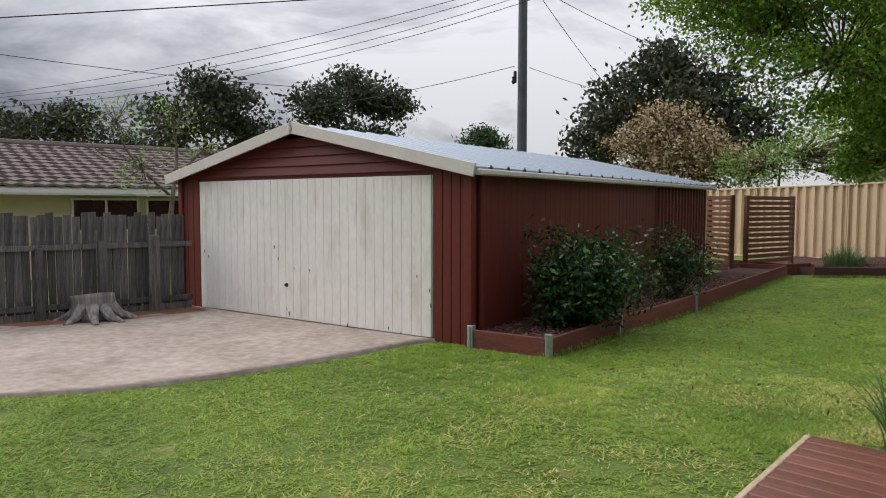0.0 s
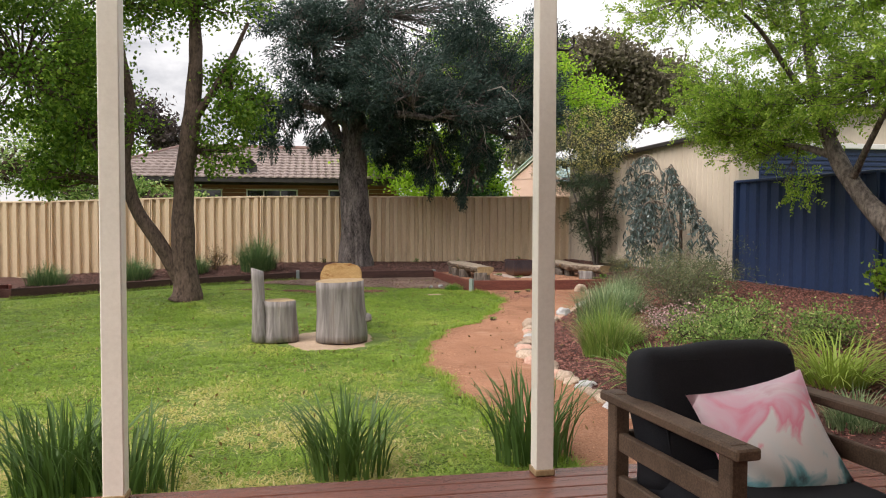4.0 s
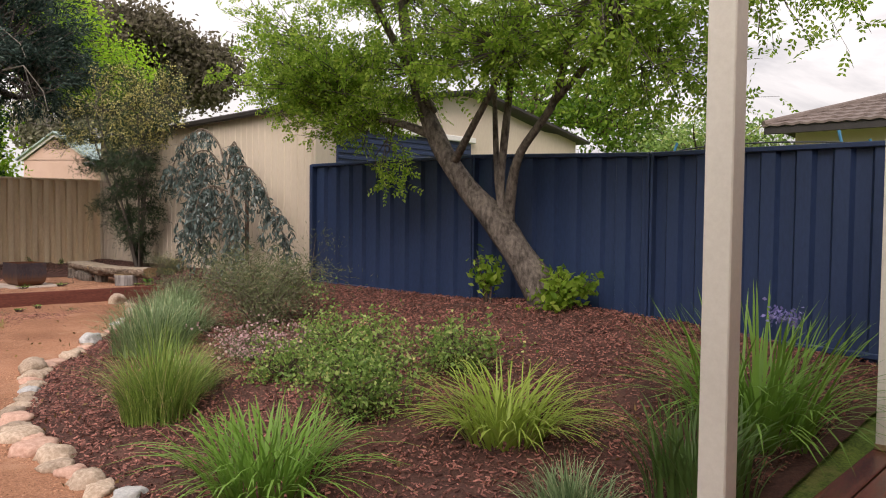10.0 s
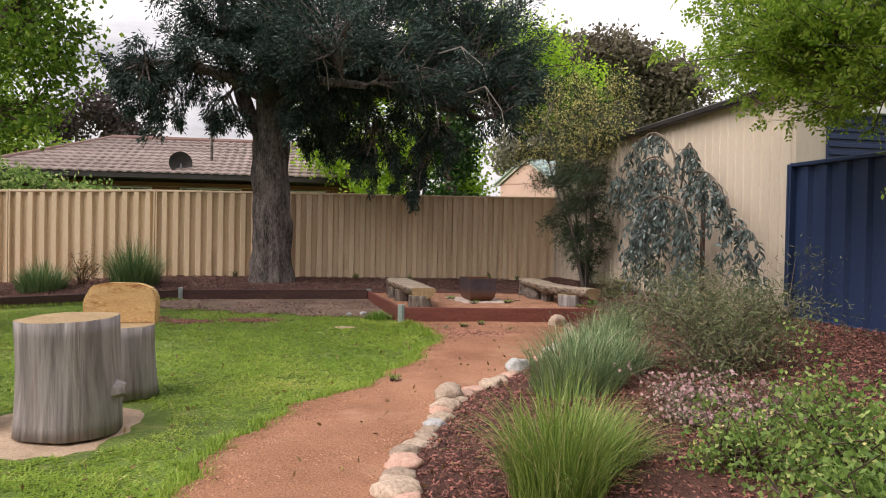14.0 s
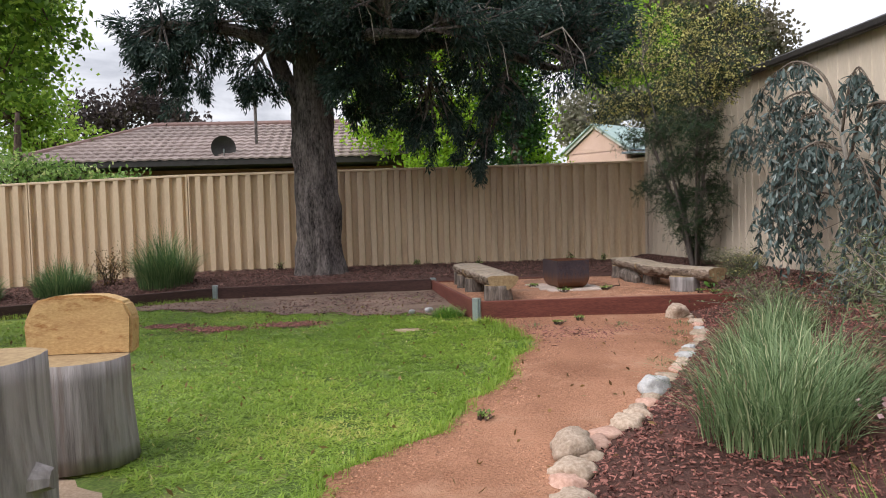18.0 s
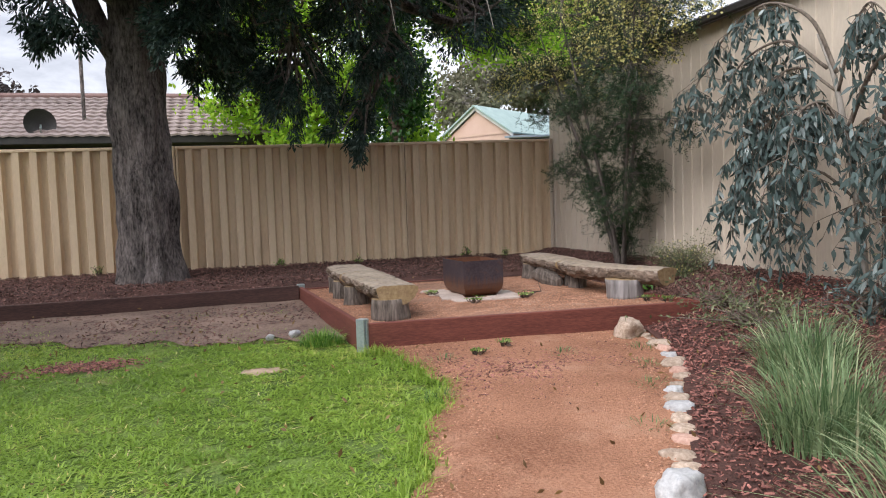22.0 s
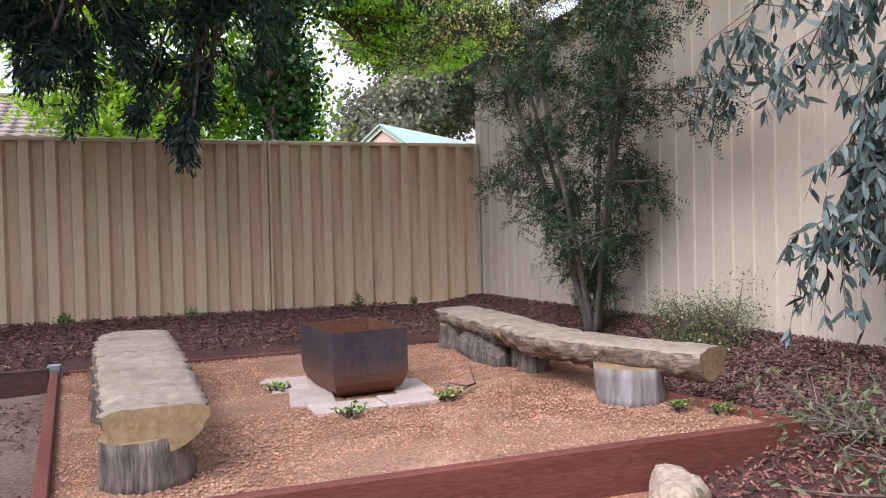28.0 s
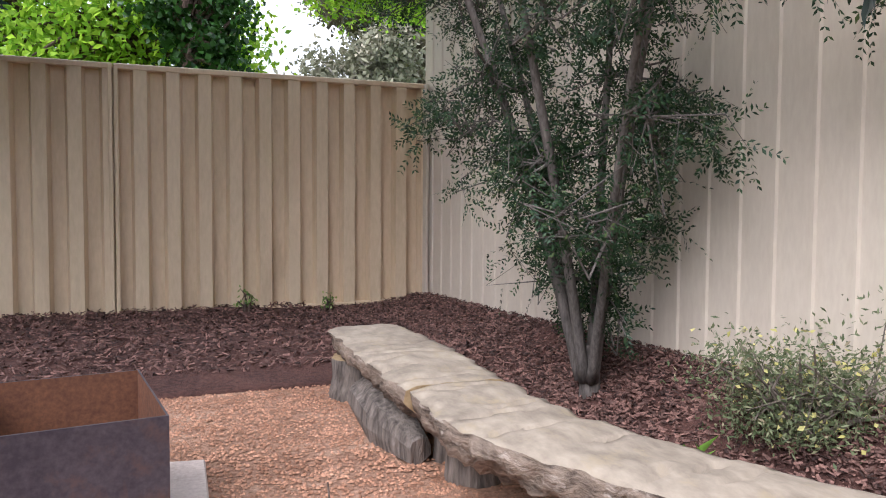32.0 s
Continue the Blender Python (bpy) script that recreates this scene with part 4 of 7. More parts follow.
tagged(new("planter_soil", sheet_mesh("planter_soil", soil_b, mulch_soil, drop=0.2)), "dark mulch soil in the planter beside the garage", "soil", "", "structure")
sleeper_run("corner_planter", "small red sleeper planter below the timber screen", [(-15.6, -4.6, 0.33), (-14.0, -4.9, 0.33), (-13.75, -4.2, 0.33), (-13.6, -4.5, 0.33)], 0.3, 0.05)

# slatted screens beside the garage
for sx, sy, rot, w, lab in ((-15.35, -5.35, -36, 1.05, "dark slatted timber privacy screen beside the garage"), (-14.75, -4.1, 82, 1.9, "dark slatted timber privacy screen in the corner bed")):
    s = thing("timber_screen", lab, "screen", (sx, sy, 0.15), rot, "timber screens")
    for x in (-w / 2, w / 2):
        part("post", boxed((x, 0, 0.85), (0.09, 0.09, 1.7), 0.006), screen_wood, s)
    sl = mesh_of("slat", boxed((0, -0.05, 0), (w + 0.06, 0.02, 0.085), 0.004), screen_wood)
    for k in range(13):
        shared("slat", sl, s, pose(0, 0, 0.18 + k * 0.122))

# ---------------------------------------------------------------- logs, benches and the fire pit


def log_round(r, h, n=20, wob=0.06, flare=1.06, seed=0.0, rings=7, top_tilt=0.0, grooves=0.02):
    """An upright piece of trunk with a grooved, uneven side and flat ends."""
    bm = bmesh.new()
    loops = []
    for j in range(rings):
        t = j / (rings - 1)
        ring = []
        for k in range(n):
            a = 2 * math.pi * k / n
            q = r * (flare + (1 - flare) * min(1, t * 1.6))
            q *= 1 + wob * noise.noise(Vector((math.cos(a) * 1.3, math.sin(a) * 1.3, t * 0.8 + seed))) * 2
            q += grooves * r * 2 * noise.noise(Vector((a * 4.0, seed * 3, t * 0.5)))
            ring.append(bm.verts.new((q * math.cos(a), q * math.sin(a), h * t + top_tilt * t * math.cos(a) * r)))
        loops.append(ring)
    for a, b in zip(loops, loops[1:]):
        for k in range(n):
            f = bm.faces.new((a[k], a[(k + 1) % n], b[(k + 1) % n], b[k]))
            f.smooth = True
    bm.faces.new(loops[0][::-1])
    f = bm.faces.new(loops[-1])
    f.material_index = 1
    return bm


dirt_bm = bmesh.new()
ctr = dirt_bm.verts.new((-7.0, -10.75, landz(-7.0, -10.75) + 0.006))
ring = []
for k in range(40):
    a = 2 * math.pi * k / 40
    r = 1 + 0.14 * noise.noise(Vector((math.cos(a) * 2, math.sin(a) * 2, 3.3))) + 0.1 * noise.noise(Vector((math.cos(a) * 6, math.sin(a) * 6, 1.3)))
    x, y = -6.98 + 0.86 * r * math.cos(a), -10.78 + 0.82 * r * math.sin(a)
    ring.append(dirt_bm.verts.new((x, y, landz(x, y) - 0.018)))
for k in range(40):
    dirt_bm.faces.new((ctr, ring[k], ring[(k + 1) % 40]))
sand = mat("pale_sand", (0.3, 0.21, 0.14), (0.5, 0.375, 0.27), 3, 60, 0.95, 0.6, c3=(0.3, 0.22, 0.15))
structure("sand_patch", dirt_bm, sand, "pale sandy earth around the log seats", "soil")

table = thing("log_table", "thick grey weathered log standing upright as a table", "log table", (-6.88, -10.9, landz(-6.88, -10.9)), 20, "log seats")
part("trunk", log_round(0.33, 0.8, 56, 0.06, 1.05, 1.3, 9, 0.03, 0.03), [log_side, cut_wood], table)
part("burl", tubed([(0.26, -0.16, 0.3), (0.36, -0.2, 0.3)], [0.07, 0.04], 9, 0.4), log_side, table)
seat_b = thing("log_chair", "grey weathered log seat with a tall split backrest", "log seat", (-7.7, -10.82, landz(-7.7, -10.8)), 0, "log seats")
part("seat", log_round(0.21, 0.54, 40, 0.1, 1.15, 4.1, 7, 0.0, 0.05), [log_side, cut_wood], seat_b)
bk = log_round(0.1, 0.95, 14, 0.1, 1.6, 7.7, 9, -0.3)
bmesh.ops.scale(bk, vec=(0.8, 1.7, 1.0), verts=bk.verts)
part("backrest", bk, [log_side, log_side], seat_b, at=pose(-0.24, 0.05, 0, 0, -3, 12))
seat_c = thing("log_chair", "log seat with an orange split-timber backrest", "log seat", (-6.84, -9.85, landz(-6.84, -9.85)), 0, "log seats")
part("seat", log_round(0.29, 0.6, 22, 0.06, 1.05, 9.2, 7), [log_side, cut_wood], seat_c)
bm = bmesh.new()
prof = [(-0.3, 0.0), (0.3, 0.0), (0.31, 0.22), (0.27, 0.31), (0.15, 0.355), (-0.1, 0.36), (-0.24, 0.33), (-0.31, 0.2)]
fr = [bm.verts.new((x, -0.07 - 0.02 * math.cos(x * 5), z)) for x, z in prof]
ba = [bm.verts.new((x * 0.95, 0.1, z * 0.98)) for x, z in prof]
bm.faces.new(fr)
bm.faces.new(ba[::-1])
for k in range(len(prof)):
    bm.faces.new((fr[(k + 1) % 8], fr[k], ba[k], ba[(k + 1) % 8]))
bmesh.ops.bevel(bm, geom=bm.edges[:], offset=0.015, segments=2, affect="EDGES")
part("backrest", bm, orange_wood, seat_c, "rough orange split timber backrest", at=pose(-0.02, 0.14, 0.59))


def half_log(pts, widths, top, thick, seed, segs=110, n=16, cracks=13):
    """A log split lengthways: a flat, uneven top and a rounded bark underside."""
    cen = smooth_path(pts, segs)
    wid = np.interp(np.linspace(0, 1, segs), np.linspace(0, 1, len(widths)), widths)
    bm = bmesh.new()
    loops = []
    cr = random.Random(int(seed * 10) + 3)
    splits = [(cr.uniform(2, segs - 3), cr.uniform(-5, 5), cr.uniform(-0.9, 0.3), cr.uniform(0.4, 1.4), cr.uniform(0.015, 0.04)) for _ in range(cracks)]
    for i in range(segs):
        d = cen[min(i + 1, segs - 1)] - cen[max(i - 1, 0)]
        s = np.array([-d[1], d[0]]) / np.hypot(*d)
        ring = []
        for k in range(12):
            u = -1 + 2 * k / 11
            dip = sum(dp * max(0.0, 1 - abs(i - at - sl * u - 1.5 * noise.noise(Vector((u * 4, at, 1.0))))) for at, sl, u0, w, dp in splits if u0 < u < u0 + w)
            j = noise.noise(Vector((i * 0.11, u * 2, seed)))
            e = wid[i] / 2 * u * (1 + 0.14 * noise.noise(Vector((i * 0.14, u, seed + 4))) + 0.035 * noise.noise(Vector((i * 0.42, u, seed + 6))))
            ring.append(bm.verts.new((cen[i][0] + s[0] * e, cen[i][1] + s[1] * e, top + 0.012 * j + 0.003 * noise.noise(Vector((i * 0.45, u * 5, seed + 2))) - 0.02 * u ** 4 - dip)))
        for k in range(1, n):
            a = math.pi * k / n
            w = 1 + 0.16 * noise.noise(Vector((i * 0.12, a * 2.4, seed + 9))) + (0.14 * noise.noise(Vector((i * 0.25, a * 9, seed + 3))) + 0.08 * noise.noise(Vector((i * 0.6, a * 16, seed + 5)))) * min(1.0, i / 12, (segs - 1 - i) / 12)
            e = wid[i] / 2 * math.cos(a) * w
            ring.append(bm.verts.new((cen[i][0] + s[0] * e, cen[i][1] + s[1] * e, top - 0.03 - thick * math.sin(a) * w)))
        loops.append(ring)
    m = len(loops[0])
    for a, b in zip(loops, loops[1:]):
        for k in range(m):
            f = bm.faces.new((a[k], a[(k + 1) % m], b[(k + 1) % m], b[k]))
            f.smooth = True
            f.material_index = 0 if k < 11 else 1
    for lp in (loops[0][::-1], loops[-1]):
        f = bm.faces.new(lp)
        f.material_index = 2
    bmesh.ops.recalc_face_normals(bm, faces=bm.faces)
    return bm


for name_l, runs, stumps in (
        ("left", (([(-3.69, -5.3), (-3.74, -4.6), (-3.8, -3.72)], (0.39, 0.42, 0.46)), ([(-3.81, -3.7), (-3.85, -3.1), (-3.87, -2.6)], (0.47, 0.48, 0.45))),
         ((-3.74, -5.16, 0.17), (-3.9, -4.0, 0.13), (-3.98, -3.4, 0.12), (-3.95, -2.8, 0.14))),
        ("right", (([(-0.92, -5.2), (-1.14, -4.72), (-1.3, -4.2), (-1.29, -3.74)], (0.33, 0.36, 0.42, 0.4)), ([(-1.29, -3.72), (-1.25, -3.0), (-1.23, -2.3)], (0.41, 0.46, 0.42))),
         ((-1.2, -4.84, 0.19), (-1.28, -3.85, 0.1), (-1.22, -3.62, 0.11), (-1.32, -2.55, 0.17)))):
    b = thing("log_bench", "split log bench on short stumps with a flat weathered top" if name_l == "left" else "long curved split log bench on stumps beside the fire pit", "bench", (0, 0, 0), 0, "log benches")
    for i, (pts, wd) in enumerate(runs):
        part("seat", half_log(pts, wd, 0.695 - 0.004 * i, 0.15, i * 3.1 + (0 if name_l == "left" else 20)), [bench_top, bench_side, cut_wood], b)
    for i, (x, y, r) in enumerate(stumps):
        part("stump", log_round(r, 0.215, 16, 0.1, 1.12, x * 3 + y, 5, grooves=0.05), [log_bark if i else log_side if name_l == "right" else log_bark, cut_wood], b, at=pose(x, y, PAD_Z - 0.02))
fallen = thing("fallen_log", "low weathered log lying under the bench", "log", (-1.42, -3.15, PAD_Z), 0)
part("wood", tubed([(0.12, 0.55, 0.06), (0.02, 0.2, 0.1), (-0.03, -0.2, 0.09), (0.0, -0.5, 0.05)], [0.06, 0.1, 0.1, 0.05], 10, 0.4), log_bark, fallen)

# fire pit: a square rusted steel bowl whose corners curve in below
pit = thing("fire_pit", "square rusted steel fire pit with curved-in base", "fire pit", (-2.57, -3.87, PAD_Z + 0.022), 7)
bm = bmesh.new()
hw, hh = 0.235, 0.385
prof = [(0.74, 0.0), (0.87, 0.03), (0.955, 0.075), (1.0, 0.13), (1.0, hh)]
loops = []
for inner in (False, True):
    for s, z in (prof if not inner else prof[::-1]):
        w = hw * s - (0.006 if inner else 0)
        zz = z + (0.006 if inner and z < 0.01 else 0)
        loops.append([bm.verts.new((w * a, w * 1.32 * b, zz)) for a, b in ((-1, -1), (0, -1), (1, -1), (1, 0), (1, 1), (0, 1), (-1, 1), (-1, 0))])
for i, (a, b) in enumerate(zip(loops, loops[1:])):
    for k in range(8):
        f = bm.faces.new((a[k], a[(k + 1) % 8], b[(k + 1) % 8], b[k]))
        f.material_index = 1 if i >= 5 else 0
f = bm.faces.new(loops[-1])
f.material_index = 1
bm.faces.new(loops[0][::-1])
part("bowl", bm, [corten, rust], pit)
part("ash", boxed((0, 0, 0.06), (0.36, 0.4, 0.03), 0.01), mat("ash", (0.05, 0.045, 0.04), (0.14, 0.13, 0.12), 8, 60, 0.95, 0.6), pit, "grey ash at the bottom")
for x, y, a, w, l in ((-2.92, -3.6, -6, 0.24, 0.42), (-2.86, -4.03, -8, 0.26, 0.42), (-2.72, -4.33, 4, 0.4, 0.2), (-2.36, -4.32, 2, 0.3, 0.26), (-2.25, -4.0, -4, 0.22, 0.4), (-2.28, -3.55, -3, 0.24, 0.4), (-2.56, -3.72, -4, 0.5, 0.5), (-3.0, -3.42, 60, 0.1, 0.16)):
    p = thing("paver", "pale sandstone paver set under the fire pit", "paver", (x, y, PAD_Z + 0.004), a, "fire pit pavers")
    part("slab", boxed((0, 0, 0), (w, l, 0.035), 0.006, jitter=0.006), paver_mat, p)
twig = thing("twig", "dry bent twig lying on the gravel", "twig", (-1.98, -4.3, PAD_Z + 0.015), 0)
part("stem", tubed([(-0.12, -0.1, 0.0), (0.0, 0.0, 0.03), (0.1, 0.1, 0.02), (0.12, 0.25, 0.12)], [0.006, 0.008, 0.006, 0.003], 6), bark_brown, twig)
part("fork", tubed([(0.0, 0.0, 0.03), (-0.1, 0.06, 0.05), (-0.16, 0.1, 0.02)], [0.005, 0.004, 0.002], 6), bark_brown, twig)

# ---------------------------------------------------------------- rocks along the path


def rock(seed, sx, sy, sz):
    bm = bmesh.new()
    bmesh.ops.create_icosphere(bm, subdivisions=3, radius=1.0)
    for v in bm.verts:
        d = v.co.normalized()
        v.co = d * (1 + 0.38 * noise.noise(d * 1.2 + Vector((seed, 0, 0))) + 0.2 * noise.noise(d * 2.6 + Vector((0, seed, 0))) + 0.07 * noise.noise(d * 6 + Vector((0, 0, seed))))
        v.co.x, v.co.y, v.co.z = v.co.x * sx, v.co.y * sy, v.co.z * sz
        if v.co.z > sz * 0.75:
            v.co.z = sz * 0.75 + (v.co.z - sz * 0.75) * 0.4
    return bm


white_rock = mat("white_rock", (0.34, 0.335, 0.335), (0.56, 0.55, 0.54), 7, 40, 0.85, 0.7, c3=(0.3, 0.31, 0.33), rnd=0.12)
pink_rock = mat("pink_rock", (0.42, 0.25, 0.19), (0.6, 0.4, 0.32), 5, 40, 0.9, 0.6, rnd=0.15)
ry = -15.5
k = 0
while ry < -5.3:
    size = random.choice((0.06, 0.07, 0.08, 0.1, 0.075)) if ry > -9.6 else random.choice((0.09, 0.11, 0.13, 0.14, 0.1))
    if -6.2 < ry:
        size *= 0.75
    rx = float(np.interp(ry, ROCK_Y, ROCK_X)) + random.uniform(-0.05, 0.05)
    mt = random.choices((rock_mat, white_rock, pink_rock), (7, 1, 3))[0]
    r = thing("rock", "rounded {} rock edging the gravel path".format("pale cream" if mt is rock_mat else "grey-white" if mt is white_rock else "pinkish brown"), "rock", (rx, ry, landz(rx - 0.05, ry) + size * 0.12), random.uniform(0, 180), "path edge rocks")
    part("stone", rock(k * 1.73, size * random.uniform(0.85, 1.25), size * random.uniform(0.75, 1.0), size * random.uniform(0.5, 0.72)), mt, r, smooth=True)
    d = size * (1.75 if ry < -9.6 else random.uniform(1.7, 2.9))
    slope = abs(float(np.interp(ry + 0.1, ROCK_Y, ROCK_X)) - float(np.interp(ry, ROCK_Y, ROCK_X))) / 0.1
    ry += d / math.sqrt(1 + slope * slope)
    k += 1
for x, y, s, mt, lab in ((-1.74, -5.9, 0.18, rock_mat, "large pale boulder beside the terrace edging"), (-3.12, -8.9, 0.14, white_rock, "large grey-white boulder beside the path"), (-4.02, -10.12, 0.16, rock_mat, "large cream boulder beside the path"), (-13.3, -4.3, 0.16, white_rock, "white rock in the back bed"), (-13.05, -4.15, 0.12, white_rock, "small white rock in the back bed")):
    r = thing("rock", lab, "rock", (x, y, landz(x - 0.1, y) + 0.05), s * 300, "path edge rocks")
    part("stone", rock(x + y, s, s * 0.7, s * 0.75), mt, r, smooth=True)

# ---------------------------------------------------------------- lounge chair on the deck
chair = thing("lounge_chair", "weathered timber outdoor lounge chair with black cushions", "chair", (-5.52, -18.3, DZ), 8)
for sx in (-0.37, 0.37):
    for y, h in ((0.3, 0.74), (-0.34, 0.74)):
        part("leg", boxed((sx, y, h / 2), (0.06, 0.06, h), 0.005), chair_wood, chair)
    part("armrest", boxed((sx, -0.02, 0.72), (0.085, 0.78, 0.035), 0.006), chair_wood, chair)
    for z in (0.56, 0.4, 0.24):
        part("side_slat", boxed((sx, -0.02, z), (0.03, 0.62, 0.07), 0.005), chair_wood, chair)
part("front_rail", boxed((0, -0.33, 0.3), (0.7, 0.035, 0.09), 0.005), chair_wood, chair)
part("back_rail", boxed((0, 0.31, 0.55), (0.7, 0.03, 0.08), 0.005), chair_wood, chair)
part("back_rail", boxed((0, 0.31, 0.36), (0.7, 0.03, 0.08), 0.005), chair_wood, chair)


def cushion(w, d, h, puff, n=10):
    bm = bmesh.new()
    bmesh.ops.create_grid(bm, x_segments=n, y_segments=n, size=0.5)
    top = bm.verts[:]
    ret = bmesh.ops.duplicate(bm, geom=bm.verts[:] + bm.edges[:] + bm.faces[:])
    bot = [g for g in ret["geom"] if isinstance(g, bmesh.types.BMVert)]
    for vs, s in ((top, 1), (bot, -1)):
        for v in vs:
            u, t = v.co.x * 2, v.co.y * 2
            e = (1 - u ** 6) * (1 - t ** 6)
            v.co.z = s * (h / 2 * max(e, 0) ** 0.45 + puff * (1 - u * u) * (1 - t * t)) + 0.006 * noise.noise(Vector((u * 3, t * 3, s * 5 + w * 9)))
            v.co.x, v.co.y = v.co.x * w * (1 - 0.09 * (1 - t * t) * u * u), v.co.y * d * (1 - 0.09 * (1 - u * u) * t * t)
    bmesh.ops.remove_doubles(bm, verts=bm.verts, dist=0.004)
    bmesh.ops.recalc_face_normals(bm, faces=bm.faces)
    return bm


def slab_cushion(w, d, h, r, seed):
    """A foam slab with well-rounded edges, slightly sagging faces and a sewn edge."""
    bm = boxed((0, 0, 0), (w, d, h))
    bmesh.ops.bevel(bm, geom=bm.edges[:], offset=r, segments=4, profile=0.55, affect="EDGES")
    bmesh.ops.subdivide_edges(bm, edges=[e for e in bm.edges if e.calc_length() > 0.12], cuts=7, use_grid_fill=True)
    for v in bm.verts:
        n = v.co.normalized()
        v.co += n * (0.022 * noise.noise(v.co * 5 + Vector((seed, 0, 0))) + 0.012 * math.cos(v.co.x * 4) * math.cos(v.co.y * 4))
    bmesh.ops.recalc_face_normals(bm, faces=bm.faces)
    return bm


for nm, w, d, h, m, sd in (("seat_cushion", 0.66, 0.64, 0.15, pose(0, -0.03, 0.42), 3.0), ("back_cushion", 0.68, 0.52, 0.19, pose(0, 0.2, 0.66, 76), 8.0)):
    c = part(nm, slab_cushion(w, d, h, 0.07, sd), black_fabric, chair, "black fabric " + nm.replace("_", " "), True, m)
    part("piping", tubed([(-w / 2 + 0.05, -d / 2 + 0.06, h / 2 - 0.006), (-w / 2 + 0.05, d / 2 - 0.06, h / 2 - 0.006), (w / 2 - 0.05, d / 2 - 0.06, h / 2 - 0.006)], [0.005] * 3, 6), black_fabric, c)


def pillow_mat():
    m = bpy.data.materials.new("watercolour_fabric")
    m.use_nodes = True
    n, li = m.node_tree.nodes, m.node_tree.links
    tc, ns, rp = n.new("ShaderNodeTexCoord"), n.new("ShaderNodeTexNoise"), n.new("ShaderNodeValToRGB")
    sep, ad = n.new("ShaderNodeSeparateXYZ"), n.new("ShaderNodeMath")
    ns.inputs["Scale"].default_value, ns.inputs["Detail"].default_value, ns.inputs["Distortion"].default_value = 5.0, 5, 1.2
    li.new(tc.outputs["Object"], ns.inputs["Vector"])
    li.new(tc.outputs["Object"], sep.inputs[0])
    ad.operation = "MULTIPLY_ADD"
    ad.inputs[1].default_value = 1.5
    li.new(sep.outputs["Y"], ad.inputs[0])
    li.new(ns.outputs["Fac"], ad.inputs[2])
    cr = rp.color_ramp
    cr.elements[0].position, cr.elements[0].color = 0.1, (0.05, 0.03, 0.045, 1)
    cr.elements[1].position, cr.elements[1].color = 0.98, (0.62, 0.25, 0.36, 1)
    for pos, c in ((0.2, (0.2, 0.5, 0.6)), (0.3, (0.78, 0.83, 0.87)), (0.5, (0.84, 0.83, 0.86)), (0.57, (0.85, 0.33, 0.47)), (0.68, (0.86, 0.55, 0.68)), (0.8, (0.86, 0.7, 0.78))):
        e = cr.elements.new(pos)
        e.color = (*c, 1)
    li.new(ad.outputs[0], rp.inputs["Fac"])
    li.new(rp.outputs[0], n["Principled BSDF"].inputs["Base Color"])
    n["Principled BSDF"].inputs["Roughness"].default_value = 0.85
    return m


pillow = thing("throw_pillow", "square pink, white and teal watercolour throw pillow", "pillow", (-5.5, -18.33, DZ + 0.44), 2)
part("cover", cushion(0.46, 0.45, 0.03, 0.075), pillow_mat(), pillow, "", True, pose(0.02, 0.0, 0.175, 58, 0, -8) @ pose(0, 0, 0, 0, 0, 12))

# ---------------------------------------------------------------- old paling fence and stump beside the driveway
pf = thing("paling_fence", "old grey weathered timber paling fence", "fence", (-18.62, -24.5, 0), 87.5)
pal = [mesh_of("paling", boxed((0, 0, h / 2), (0.1, 0.016, h), 0.002, jitter=0.006), old_fence_wood) for h in (1.41, 1.44, 1.47, 1.43)]
nx = 0.0
while nx < 7.8:
    shared("paling", random.choice(pal), pf, pose(nx, random.uniform(-0.006, 0.006), 0.03, 0, random.uniform(-0.8, 0.8), 0))
    nx += 0.104
for z in (0.2, 1.02):
    part("rail", boxed((3.9, -0.045, z), (7.9, 0.05, 0.075), 0.004, jitter=0.003), old_fence_wood, pf)
part("plinth", boxed((3.9, -0.03, 0.06), (7.9, 0.03, 0.14), 0.004), old_fence_wood, pf)
for x, h in ((0.6, 1.2), (3.0, 1.15), (5.75, 1.02), (6.55, 1.1)):
    part("post", boxed((x, -0.11, h / 2), (0.11, 0.09, h), 0.008, jitter=0.008), old_fence_wood, pf, at=pose(0, 0, 0))
part("loose_paling", boxed((7.25, -0.16, 0.58), (0.16, 0.02, 1.16), 0.004, jitter=0.01), old_fence_wood, pf, "loose paling leaning on the fence")
soil_strip = sheet(lambda u, v: -18.6 + v * 0.75 + 0.15 * np.sin(u * 9) * v, lambda u, v: -23.5 + u * 6.9 + 0 * v, lambda x, y, u, v: land(x, y) + 0.032 + rough_noise(x, y, 3, 0.02), 40, 8)
tagged(new("fence_soil", sheet_mesh("fence_soil", soil_strip, mat("red_soil", (0.16, 0.075, 0.04), (0.3, 0.16, 0.09), 2, 50, 0.95, 0.8))), "red-brown soil strip below the paling fence", "soil", "", "structure")
st = thing("tree_stump", "old sawn tree stump with spreading roots", "stump", (-17.95, -18.15, 0.02), 0)
part("trunk", log_round(0.23, 0.36, 24, 0.2, 1.3, 5.5, 7, 0.15, 0.08), [log_side, bark_brown], st)
for k in range(8):
    a = k * 0.8 + 0.2
    part("root", tubed([(0.19 * math.cos(a), 0.19 * math.sin(a), 0.2), (0.32 * math.cos(a + 0.1), 0.32 * math.sin(a + 0.1), 0.07), (0.52 * math.cos(a + 0.2), 0.52 * math.sin(a + 0.2), 0.0)], [0.085, 0.06, 0.03], 8, 0.3), log_side, st)

# ---------------------------------------------------------------- houses round about


